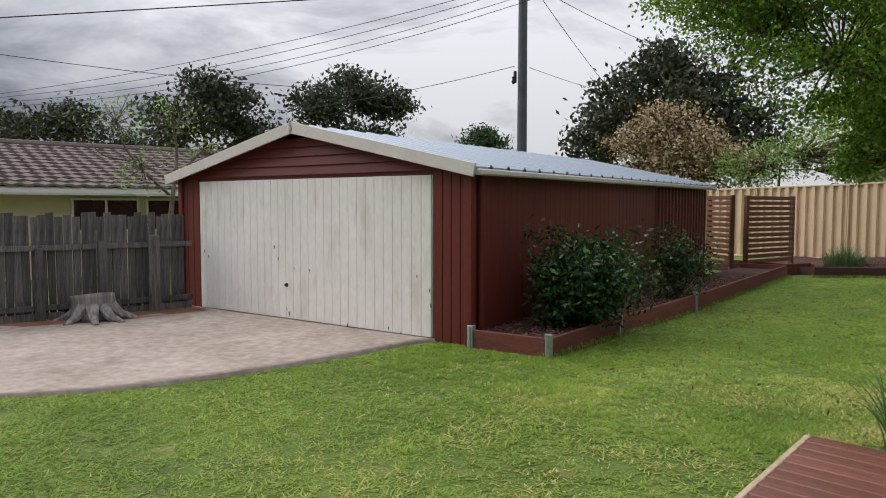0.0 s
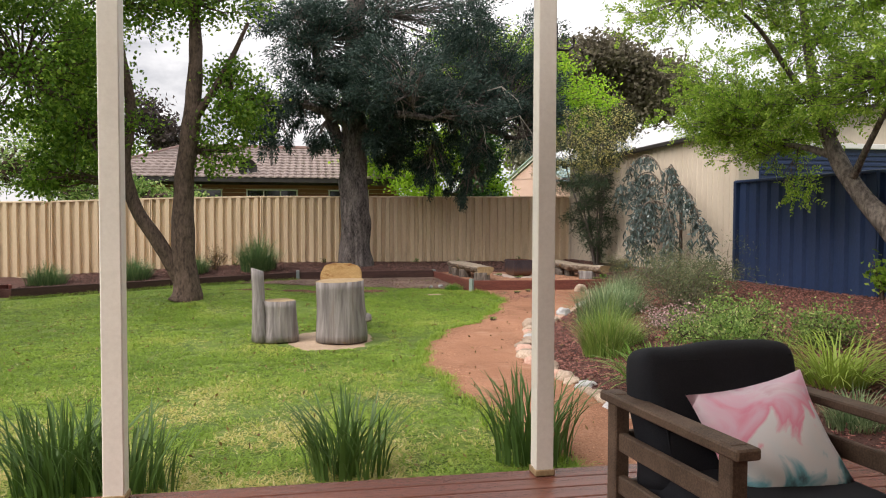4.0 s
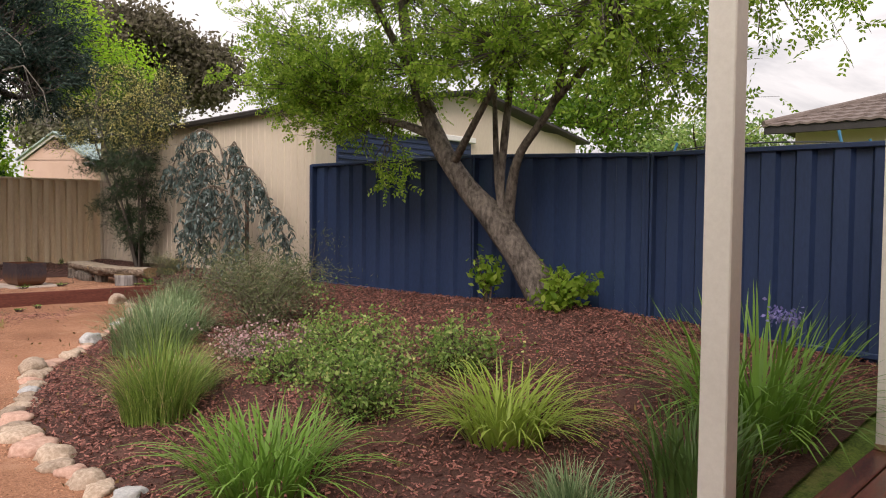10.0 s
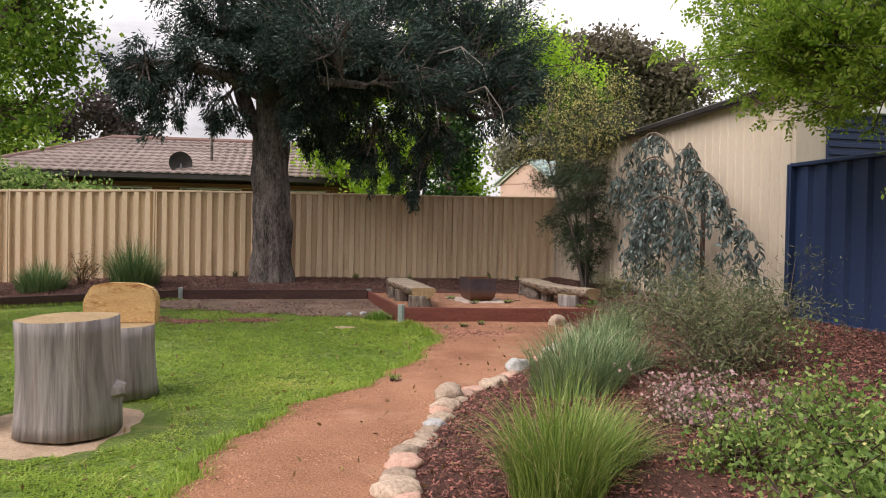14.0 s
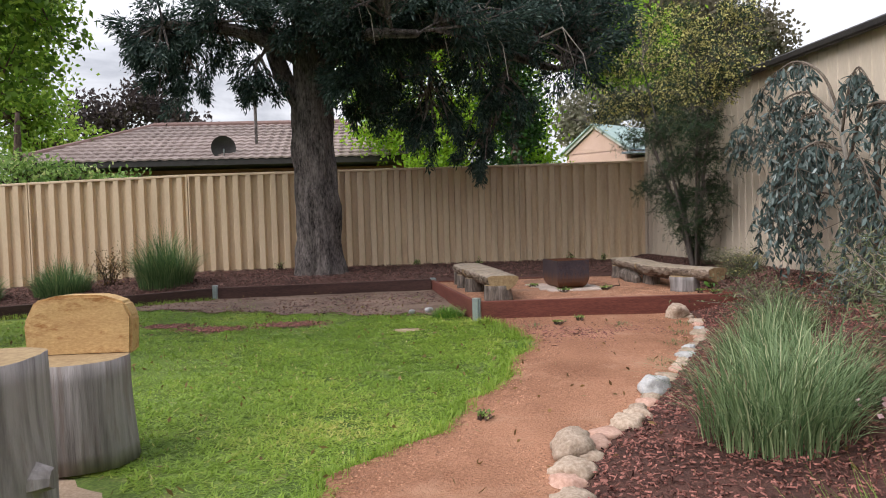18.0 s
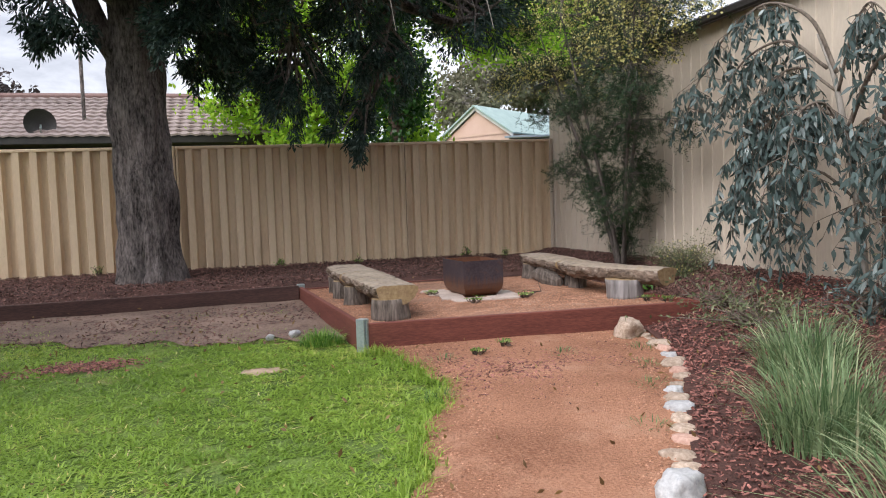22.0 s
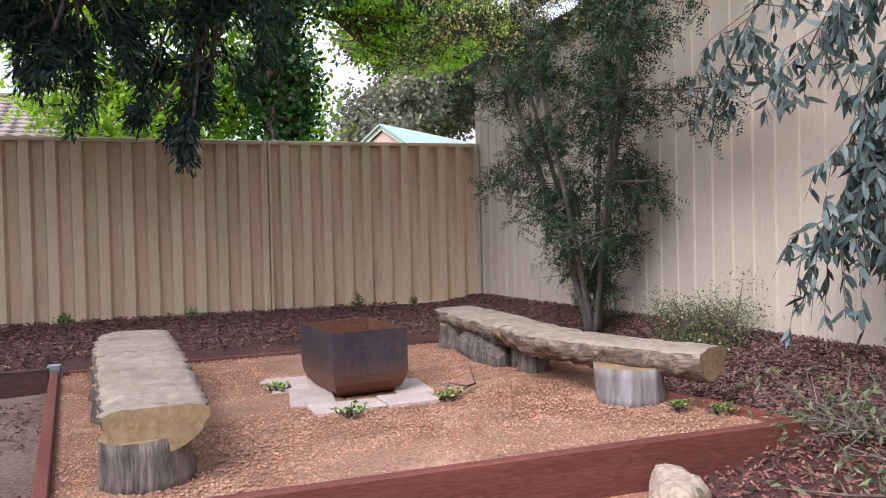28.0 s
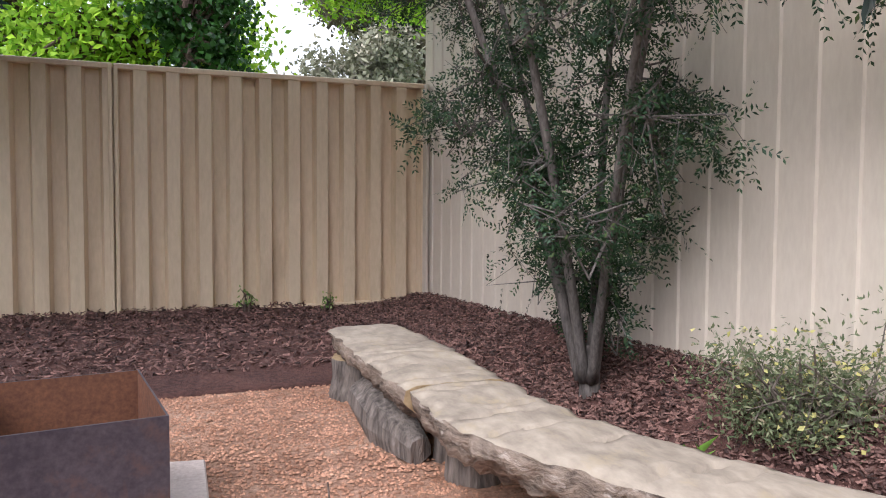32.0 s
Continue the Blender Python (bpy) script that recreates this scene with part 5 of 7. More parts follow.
def tiled_roof(parent, x0, x1, y0, y1, ze, zr, material, hip=(True, True), course=0.3, cap=None):
    """A hipped roof in stepped tile courses on its front slope."""
    ym = (y0 + y1) / 2
    hx0, hx1 = x0 + (ym - y0 if hip[0] else 0), x1 - (ym - y0 if hip[1] else 0)
    n = max(4, int((ym - y0) / course))
    for k in range(n):
        t0, t1 = k / n, (k + 1) / n
        bm = bmesh.new()
        a0, a1 = x0 + (hx0 - x0) * t0, x0 + (hx0 - x0) * t1
        b0, b1 = x1 + (hx1 - x1) * t0, x1 + (hx1 - x1) * t1
        ya, yb = y0 + (ym - y0) * t0, y0 + (ym - y0) * t1
        za, zb = ze + (zr - ze) * t0, ze + (zr - ze) * t1
        cols = max(6, int((b0 - a0) / 0.3))
        lo, hi = [], []
        for c in range(cols * 2 + 1):
            s = c / (cols * 2)
            up = 0.035 if c % 2 else 0.0
            lo.append(bm.verts.new((a0 + (b0 - a0) * s, ya - 0.02, za + 0.04 + up)))
            hi.append(bm.verts.new((a1 + (b1 - a1) * s, yb, zb + up)))
        dn = [bm.verts.new((v.co.x, v.co.y, v.co.z - 0.05)) for v in lo]
        for c in range(cols * 2):
            bm.faces.new((lo[c], lo[c + 1], hi[c + 1], hi[c]))
            bm.faces.new((dn[c], dn[c + 1], lo[c + 1], lo[c]))
        part("tile_course", bm, material, parent)
    bm = bmesh.new()
    q = [bm.verts.new(p) for p in ((x0, y0, ze), (x1, y0, ze), (x1, y1, ze), (x0, y1, ze), (hx0, ym, zr - 0.01), (hx1, ym, zr - 0.01))]
    for f in ((3, 2, 5, 4), (0, 3, 4), (2, 1, 5), (0, 1, 2, 3)):
        bm.faces.new([q[i] for i in f])
    bm.faces.new([bm.verts.new(v.co + Vector((0, 0.02, -0.02))) for v in (q[0], q[1], q[5], q[4])])
    part("roof", bm, material, parent)
    cap = cap or material
    part("ridge", tubed([(hx0, ym, zr + 0.03), (hx1, ym, zr + 0.03)], [0.11, 0.11], 8), cap, parent)
    for hx, ex, on in ((hx0, x0, hip[0]), (hx1, x1, hip[1])):
        if on:
            part("hip_cap", tubed([(hx, ym, zr + 0.02), (ex, y0, ze + 0.06)], [0.09, 0.09], 8), cap, parent)


def window_part(parent, x, y, z, w, h, frame_m, panes=2):
    wn = part("window", boxed((x, y, z), (w, 0.05, h), 0.0), glass_dark, parent, "dark glass window")
    for zz in (z - h / 2, z + h / 2):
        part("frame", boxed((x, y - 0.02, zz), (w + 0.08, 0.06, 0.05), 0.004), frame_m, wn)
    for k in range(panes + 1):
        part("frame", boxed((x - w / 2 + w * k / panes, y - 0.02, z), (0.05, 0.06, h), 0.004), frame_m, wn)


back_house = thing("house", "brick house with a faded terracotta tiled roof behind the back fence", "house", (0, 0, 0), 0)
part("wall", boxed((-10.2, 12.2, 1.6), (12.0, 5.2, 3.2)), house_brick, back_house)
part("fascia", boxed((-10.2, 8.66, 3.36), (13.0, 0.05, 0.2), 0.01), dark_trim, back_house, "dark fascia and gutter")
part("soffit", boxed((-10.2, 9.2, 3.28), (12.9, 1.1, 0.04)), dark_trim, back_house)
tiled_roof(back_house, -16.9, -3.4, 8.62, 15.6, 3.44, 4.95, roof_tile, cap=mat("ridge_cap", (0.2, 0.125, 0.11), (0.28, 0.185, 0.165), 3, 30, 0.85, 0.2))
for x, w in ((-14.6, 1.4), (-12.3, 1.8), (-9.4, 2.0), (-6.3, 1.6)):
    window_part(back_house, x, 9.57, 2.45, w, 1.1, white_trim, 3)
for k in range(9):
    part("brick_course", boxed((-10.2, 9.59, 1.7 + k * 0.17), (12.02, 0.02, 0.012)), cream_wall, back_house)
dish = thing("satellite_dish", "dark round satellite dish on the tiled roof", "satellite dish", (-10.3, 8.95, 3.7), 0)
bm = bmesh.new()
ctr = bm.verts.new((0, 0.06, 0))
prev = None
for j, (r, d) in enumerate(((0.15, 0.05), (0.28, 0.02), (0.38, -0.04))):
    ring = [bm.verts.new((r * math.cos(a), d, r * math.sin(a))) for a in np.linspace(0, 2 * math.pi, 24, endpoint=False)]
    for k in range(24):
        bm.faces.new((ctr, ring[k], ring[(k + 1) % 24])) if prev is None else bm.faces.new((prev[k], ring[k], ring[(k + 1) % 24], prev[(k + 1) % 24]))
    prev = ring
part("reflector", bm, dark_trim, dish, smooth=True, at=pose(0, 0, 0.12, 0, 0, 20))
part("arm", tubed([(0, 0.05, -0.15), (0.1, -0.4, -0.02)], [0.02, 0.015], 6), galv, dish)
part("bracket", tubed([(0, 0.05, 0.1), (0, 0.1, -0.3), (0, 0.3, -0.35)], [0.025] * 3, 6), galv, dish)
vent = thing("vent_pipe", "tall rusty metal vent pipe on the tiled roof", "vent pipe", (-9.45, 9.9, 3.8), 0)
part("pipe", tubed([(0, 0, 0), (0, 0, 2.2)], [0.05, 0.05], 10), bark_grey, vent)
part("flashing", tubed([(0, 0, 0.0), (0, 0, 0.14)], [0.13, 0.06], 12), galv, vent)

far_house = thing("house", "small pale house with a green tiled gable roof", "house", (3.2, 15.7, 0), -52)
part("wall", boxed((0.3, 4.0, 2.0), (3.0, 8, 4.0)), pink_wall, far_house)
bm = bmesh.new()
g = [bm.verts.new(p) for p in ((-1.2, 0, 3.95), (1.8, 0, 3.95), (0.3, 0, 4.95), (-1.2, 0.1, 3.95), (1.8, 0.1, 3.95), (0.3, 0.1, 4.95))]
bm.faces.new(g[:3])
bm.faces.new(g[5:2:-1])
part("gable", bm, pink_wall, far_house)
for s in (-1, 1):
    part("barge_board", boxed((0, -0.08, 0), (2.1, 0.05, 0.16), 0.01), white_trim, far_house, at=pose(0.3 + s * 0.86, 0, 4.5, 0, s * 33.7, 0))
    bm = boxed((0, 4.0, 0), (2.15, 8.4, 0.07), 0.01)
    part("roof", bm, teal_roof, far_house, "green-grey tiled roof", at=pose(0.3 + s * 0.88, 0, 4.57, 0, s * 33.7, 0))
part("lean_to", boxed((3.4, 2.0, 3.9), (3.4, 5.0, 0.08), 0.01), roof_steel, far_house, "silver iron lean-to roof", at=pose(0, 0, 0, 0, 3, 0))
part("lean_to_wall", boxed((3.4, 2.2, 1.8), (3.2, 4.4, 3.6)), pink_wall, far_house)

left_house = thing("house", "cream rendered house with a brown tiled roof beyond the paling fence", "house", (-24.2, -16.5, 0), 88)
part("wall", boxed((1.0, 3.5, 0.98), (24, 6, 1.96)), cream_wall, left_house)
part("fascia", boxed((1.0, -0.35, 1.9), (25, 0.05, 0.16), 0.01), white_trim, left_house)
part("soffit", boxed((1.0, 0.1, 1.84), (24.9, 0.95, 0.04)), white_trim, left_house)
tiled_roof(left_house, -11.6, 13.6, -0.4, 7.2, 1.98, 3.08, brown_tile, (False, True))
for x, w in ((0.6, 1.4), (2.6, 2.2), (-4.0, 1.8)):
    window_part(left_house, x, 0.47, 1.38, w, 0.72, white_trim, 2)

right_house = thing("house", "cream neighbour house with a brown tiled roof", "house", (11.0, -17.6, 0.72), -84)
part("wall", boxed((0, 4, 1.5), (12, 6, 3.0)), cream_wall, right_house)
part("fascia", boxed((0, 0.35, 2.98), (13, 0.05, 0.2), 0.01), dark_trim, right_house)
tiled_roof(right_house, -6.5, 6.5, 0.3, 8.0, 3.05, 4.4, brown_tile)

tramp = thing("trampoline", "netted trampoline with blue padded poles beyond the side fence", "trampoline", (4.0, -13.9, 0.5), 0)
net_mat = mat("dark_net", (0.03, 0.035, 0.04), (0.06, 0.065, 0.07), 8, 60, 0.8, 0.0)
blue_pad = mat("blue_padding", (0.02, 0.12, 0.22), (0.04, 0.2, 0.34), 4, 40, 0.6, 0.1)
for k in range(6):
    a = 2 * math.pi * k / 6
    part("pole", tubed([(1.3 * math.cos(a), 1.3 * math.sin(a), 0.0), (1.3 * math.cos(a), 1.3 * math.sin(a), 1.9), (1.2 * math.cos(a), 1.2 * math.sin(a), 2.2)], [0.018, 0.018, 0.018], 8), blue_pad, tramp)
for z in (1.2, 1.5, 1.8, 2.05):
    ring = [(1.27 * math.cos(2 * math.pi * k / 24), 1.27 * math.sin(2 * math.pi * k / 24), z) for k in range(25)]
    part("net_rope", tubed(ring, [0.01] * 25, 5), net_mat, tramp)
part("mat", tubed([(0, 0, 0.78), (0, 0, 0.82)], [1.3, 1.3], 24), net_mat, tramp)

# ---------------------------------------------------------------- power pole and wires
pole = thing("power_pole", "tall dark grey steel power pole", "power pole", (-28.4, 2.6, 0), 0)
part("shaft", tubed([(0, 0, 0), (0, 0, 11.5)], [0.23, 0.19], 16), pole_steel, pole)
part("insulator_bracket", boxed((-0.25, -0.2, 7.2), (0.12, 0.12, 0.5), 0.02), dark_trim, pole)
part("insulator", tubed([(-0.3, -0.25, 6.9), (-0.3, -0.25, 7.0), (-0.3, -0.25, 7.1), (-0.3, -0.25, 7.2)], [0.05, 0.09, 0.05, 0.08], 10), dark_trim, pole)
part("crossarm", boxed((0, 0, 11.0), (2.4, 0.12, 0.14), 0.01), bark_grey, pole, "timber crossarm")


def wire(a, b, sag, r=0.012):
    a, b = Vector(a), Vector(b)
    pts = [a.lerp(b, t) - Vector((0, 0, sag * 4 * t * (1 - t))) for t in np.linspace(0, 1, 17)]
    w = thing("power_line", "thin black overhead power line", "power line", tuple(a), 0, "power lines")
    part("cable", tubed([p - a for p in pts], [r] * 17, 5), cable_mat, w)
wire((-36.7, -17.9, 7.54), (-29.4, 2.8, 11.22), 0.0, 0.022)
wire((-46.5, -16.7, 8.70), (-38.3, 3.5, 7.71), 0.3, 0.016)
wire((-51.7, -15.1, 6.89), (-27.5, -0.6, 10.00), 0.5, 0.014)
wire((-51.7, -15.1, 6.84), (-27.5, 0.7, 10.27), 0.8, 0.014)
wire((-52.7, -14.9, 6.78), (-27.3, 2.2, 10.52), 1.0, 0.014)
wire((-52.7, -15.0, 6.61), (-26.4, 2.9, 10.58), 1.2, 0.014)
wire((-51.1, -11.2, 5.80), (-28.4, 2.1, 7.58), 0.8, 0.014)
wire((-26.7, 1.5, 10.24), (-29.6, 11.5, 7.29), 0.1, 0.014)
wire((-26.3, 1.8, 10.11), (-25.3, 9.1, 8.78), 0.1, 0.014)
wire((-28.6, 3.3, 7.71), (-32.1, 15.8, 8.15), 0.1, 0.012)

# ---------------------------------------------------------------- plants
RNG = np.random.default_rng(7)


def grass_clump(name, label, x, y, material, n, h, w, lean, r, at_z=None, group="", flower=None):
    z = landz(x, y) if at_z is None else at_z
    t = thing(name, label, "grass clump", (x, y, z), 0, group)
    a = RNG.uniform(0, 2 * math.pi, n)
    q = np.sqrt(RNG.uniform(0, 1, n))
    roots = np.stack([np.cos(a) * q * r, np.sin(a) * q * r, np.full(n, 0.0)], 1)
    dirs = a + RNG.normal(0, 0.7, n)
    hs = h * RNG.uniform(0.45, 1.1, n) * (1 - 0.4 * q)
    ls = lean * (0.25 + 0.9 * q) * RNG.uniform(0.4, 1.4, n)
    v, f, k = blades(roots, hs, w, ls, RNG, 4, dirs)
    # three sheaves, each with its own share of the blades
    side = ((dirs % (2 * math.pi)) / (2 * math.pi) * 3).astype(int)
    for q3 in range(3):
        tagged(part("blade_sheaf", fast_mesh("blade_sheaf", v[side == q3], f, k, material), None, t), kind="stuff")
    if flower is not None:
        fm, cnt = flower
        c = np.stack([RNG.normal(0, r * 0.8, cnt), RNG.normal(0, r * 0.8, cnt), h * RNG.uniform(0.7, 1.05, cnt)], 1)
        tagged(part("blossom", fast_mesh("blossom", leaves(c, 0.03, 0.02, RNG), LEAF_FACES, 4, fm), None, t), kind="stuff")
    return t


def strap_clump(name, label, x, y, material, n, h, w, lean, r, group="", flower=None):
    """A clump of broad straps, each one a leaf of its own."""
    t = thing(name, label, "grass clump", (x, y, landz(x, y)), 0, group)
    kinds = []
    for _ in range(14):
        v, f, k = blades(np.zeros((1, 3)), np.array([h * RNG.uniform(0.55, 1.1)]), w, np.array([lean * RNG.uniform(0.15, 1.5)]), RNG, 5, np.zeros(1))
        kinds.append(fast_mesh("leaf", v, f, k, material))
    for _ in range(n):
        a, q = RNG.uniform(0, 360), math.sqrt(RNG.uniform(0, 1)) * r
        b = radians(a)
        shared("leaf", kinds[int(RNG.integers(0, 14))], t, pose(math.cos(b) * q, math.sin(b) * q, 0, 0, 0, a + RNG.normal(0, 35)) @ pose(0, 0, 0, 0, (6 if name == "flax_clump" else 30) * q / r, 0))
    if flower is not None:
        for cx, cy, cz in ((0.1, -0.05, 0.82), (0.2, -0.12, 0.8)):
            c = np.array([cx, cy, cz]) * np.array([1, 1, h]) + RNG.normal(0, 0.03, (60, 3))
            tagged(part("blossom", fast_mesh("blossom", leaves(c, 0.03, 0.02, RNG), LEAF_FACES, 4, flower), None, t, "blue-violet flower head"), kind="stuff")
    return t


def shrub(name, label, x, y, material, h, r, n, leaf=(0.06, 0.03), stems=9, bark=None, flower=None, z=None, category="shrub", droop=0.0, hollow=0.35, group=""):
    """Stems from the ground into an uneven dome, leaves along their ends."""
    zz = landz(x, y) if z is None else z
    t = thing(name, label, category, (x, y, zz), 0, group)
    bm = bmesh.new()
    cs = []
    per = max(1, n // (stems * 5))
    for s in range(stems):
        a = 2 * math.pi * s / stems + RNG.uniform(-0.4, 0.4)
        rr = r * RNG.uniform(0.3, 1.0)
        top = Vector((math.cos(a) * rr, math.sin(a) * rr, h * RNG.uniform(0.55, 1.0) * (1 - 0.25 * rr / r)))
        mid = Vector((top.x * 0.45, top.y * 0.45, top.z * 0.6))
        tube(bm, [(math.cos(a) * 0.03, math.sin(a) * 0.03, 0), mid, top], [0.014 * max(1, h), 0.009 * max(1, h), 0.003], 5)
        for j in range(5):
            u = RNG.uniform(hollow, 1.02)
            c = mid.lerp(top, (u - 0.5) * 2) if u > 0.5 else Vector((0, 0, 0)).lerp(mid, u * 2)
            off = Vector(RNG.normal(0, r * 0.22, 3))
            e = c + off
            e.z = max(e.z, 0.05)
            tube(bm, [c, e], [0.005, 0.002], 4)
            cs.append(np.array(e) + RNG.normal(0, 1, (per, 3)) * np.array([r * 0.17, r * 0.17, h * 0.1]))
    tagged(part("stem_work", bm, bark or bark_brown, t), kind="stuff")
    c = np.concatenate(cs)
    c[:, 2] = np.maximum(c[:, 2], 0.02)
    tagged(part("foliage", fast_mesh("foliage", leaves(c, leaf[0], leaf[1], RNG, droop), LEAF_FACES, 4, material), None, t), kind="stuff")
    if flower is not None:
        fm, cnt, size = flower
        k = c[RNG.integers(0, len(c), cnt)] + np.array([0, 0, 0.03])
        tagged(part("blossom", fast_mesh("blossom", leaves(k, size, size * 0.8, RNG), LEAF_FACES, 4, fm), None, t), kind="stuff")
    return t


def tree(name, label, base, trunks, crowns, leaf_m, bark, leaf=(0.09, 0.055), droop=0.0, twig=0.012, sides=10, flower=None, along=0.0, frond=None, tuft=None):
    """trunks: lists of (x, y, z, radius) from the base; crowns: (x, y, z, rx, ry, rz, tips, leaves a tip, spread)."""
    t = thing(name, label, "tree", base, 0)
    joints = []
    slim = bool(along) or name == "conifer"
    for i, tr in enumerate(trunks):
        p = smooth_path([q[:3] for q in tr], len(tr) * 5)
        r = np.interp(np.linspace(0, 1, len(p)), np.linspace(0, 1, len(tr)), [q[3] for q in tr])
        bm = bmesh.new()
        tube(bm, p, r, sides, True, 0.22)
        part("trunk" if i == 0 else "limb", bm, bark, t, smooth=True)
        joints += [(Vector(a), b) for a, b in zip(p, r)]
    bm = bmesh.new()
    cs, shapes = [], []
    for cx, cy, cz, rx, ry_, rz, tips, per, sig in crowns:
        c = Vector((cx, cy, cz))
        j, jr = min(joints, key=lambda q: (q[0] - c).length + (0 if slim else max(0, q[0].z - cz) * 2))
        hub = j.lerp(c, 0.75) + Vector(RNG.normal(0, 0.12, 3))
        tube(bm, [j, j.lerp(hub, 0.5) + Vector(RNG.normal(0, 0.1, 3)), hub], [min(jr * 0.6, twig * 3.6 if slim else 0.12), min(jr * 0.45, twig * 2.6 if slim else 0.08), twig if slim else 0.03], 6)
        for _ in range(tips):
            d = RNG.normal(0, 1, 3)
            d = d / np.linalg.norm(d) * RNG.uniform(0.25, 1.0) ** 0.5
            e = c + Vector((d[0] * rx, d[1] * ry_, d[2] * rz))
            s = j.lerp(hub, RNG.uniform(0.12 if slim else 0.45, 1.0))
            m = s.lerp(e, 0.5) + Vector(RNG.normal(0, 0.12, 3))
            tube(bm, [s, m, e], [twig * 2, twig * 1.3, twig * 0.4], 5, False)
            if along:
                # feathered sprays along the outer part of the twig
                cnt, ln, pairs, flat, sweep = frond
                u = RNG.uniform(0.35, 1.0, (cnt, 1))
                line = np.where(u < 0.5, np.array(s) + (np.array(m) - np.array(s)) * u * 2, np.array(m) + (np.array(e) - np.array(m)) * (u * 2 - 1))
                way = unit(np.array([e - m])) + RNG.normal(0, along, (cnt, 3)) * np.array([1, 1, 0.45 if flat >= 1 else 1])
                cs.append(line)
                shapes.append(fronds(line, way, ln, pairs, leaf[0], leaf[1], RNG, flat, sweep))
                continue
            if tuft:
                at = np.array([e, m.lerp(e, 0.72), m.lerp(e, 0.45)]) + RNG.normal(0, sig * 0.35, (3, 3))
                cs.append(at)
                shapes.append(tufts(at, np.array([e - m] * 3) + np.array([0, 0, -0.25]), sig * 0.95, per // 3, leaf[0], leaf[1], RNG))
                continue
            pts = [np.array(e) + RNG.normal(0, 1, (per, 3)) * sig * np.array([1, 1, 0.7])]
            pts.append(np.array(m.lerp(e, 0.5)) + RNG.normal(0, 1, (per // 2, 3)) * sig * np.array([1, 1, 0.6]))
            cs += pts
    tagged(part("branching", bm, bark, t), kind="stuff")
    c = np.concatenate(cs)
    quads = np.concatenate(shapes) if shapes else leaves(c, leaf[0], leaf[1], RNG, droop)
    tagged(part("crown", fast_mesh("crown", quads, LEAF_FACES, 4, leaf_m), None, t), kind="stuff")
    if flower is not None:
        fm, cnt, size, zmin = flower
        k = c[c[:, 2] > zmin]
        k = k[RNG.integers(0, len(k), cnt)] + RNG.normal(0, 0.05, (cnt, 3))
        tagged(part("blossom", fast_mesh("blossom", leaves(k, size, size * 0.8, RNG), LEAF_FACES, 4, fm), None, t), kind="stuff")
    return t


# maple-like tree on the lawn, forked low
tree("garden_tree", "leafy green deciduous tree with a low-forked dark trunk", (-9.72, -6.5, landz(-9.72, -6.5) - 0.03),
     [[(0, 0, 0, 0.33), (0.02, 0, 0.25, 0.24), (-0.05, 0, 1.2, 0.2), (0.0, 0.05, 2.4, 0.18), (0.1, 0, 3.2, 0.17), (0.2, 0.1, 4.6, 0.13), (0.1, 0.2, 6.4, 0.07)],
      [(-0.05, 0, 0.3, 0.15), (-0.35, -0.05, 0.9, 0.13), (-0.85, -0.1, 1.75, 0.12), (-1.05, -0.1, 2.6, 0.11), (-0.95, 0, 3.6, 0.09), (-1.2, 0, 5.2, 0.05)],
      [(-1.05, -0.1, 2.8, 0.08), (-1.9, -0.4, 3.6, 0.06), (-3.2, -0.8, 4.3, 0.03)],
      [(0.1, 0, 3.3, 0.09), (0.7, -0.1, 4.2, 0.06), (1.2, -0.2, 5.2, 0.03)]],
     [(-2.6, -0.5, 4.3, 1.9, 1.9, 1.4, 75, 97, 0.230), (-4.4, -0.8, 5.4, 1.7, 1.6, 0.9, 45, 97, 0.221), (-1.6, -0.3, 3.1, 1.1, 1.2, 0.7, 32, 86, 0.170), (0.3, 0, 6.0, 1.5, 1.5, 1.0, 37, 105, 0.221),
      (0.95, 0, 3.75, 0.6, 0.7, 0.75, 22, 86, 0.170), (-1.5, 0.2, 6.2, 2.6, 2.4, 1.2, 62, 129, 0.238), (-3.5, -1.8, 5.6, 2.2, 1.6, 0.9, 42, 120, 0.212), (0.6, 0, 2.9, 0.7, 0.8, 0.5, 12, 67, 0.136), (-2.1, -0.6, 2.3, 0.7, 0.7, 0.4, 15, 76, 0.128)],
     maple_leaf, bark_brown, (0.08, 0.06), 0.3)

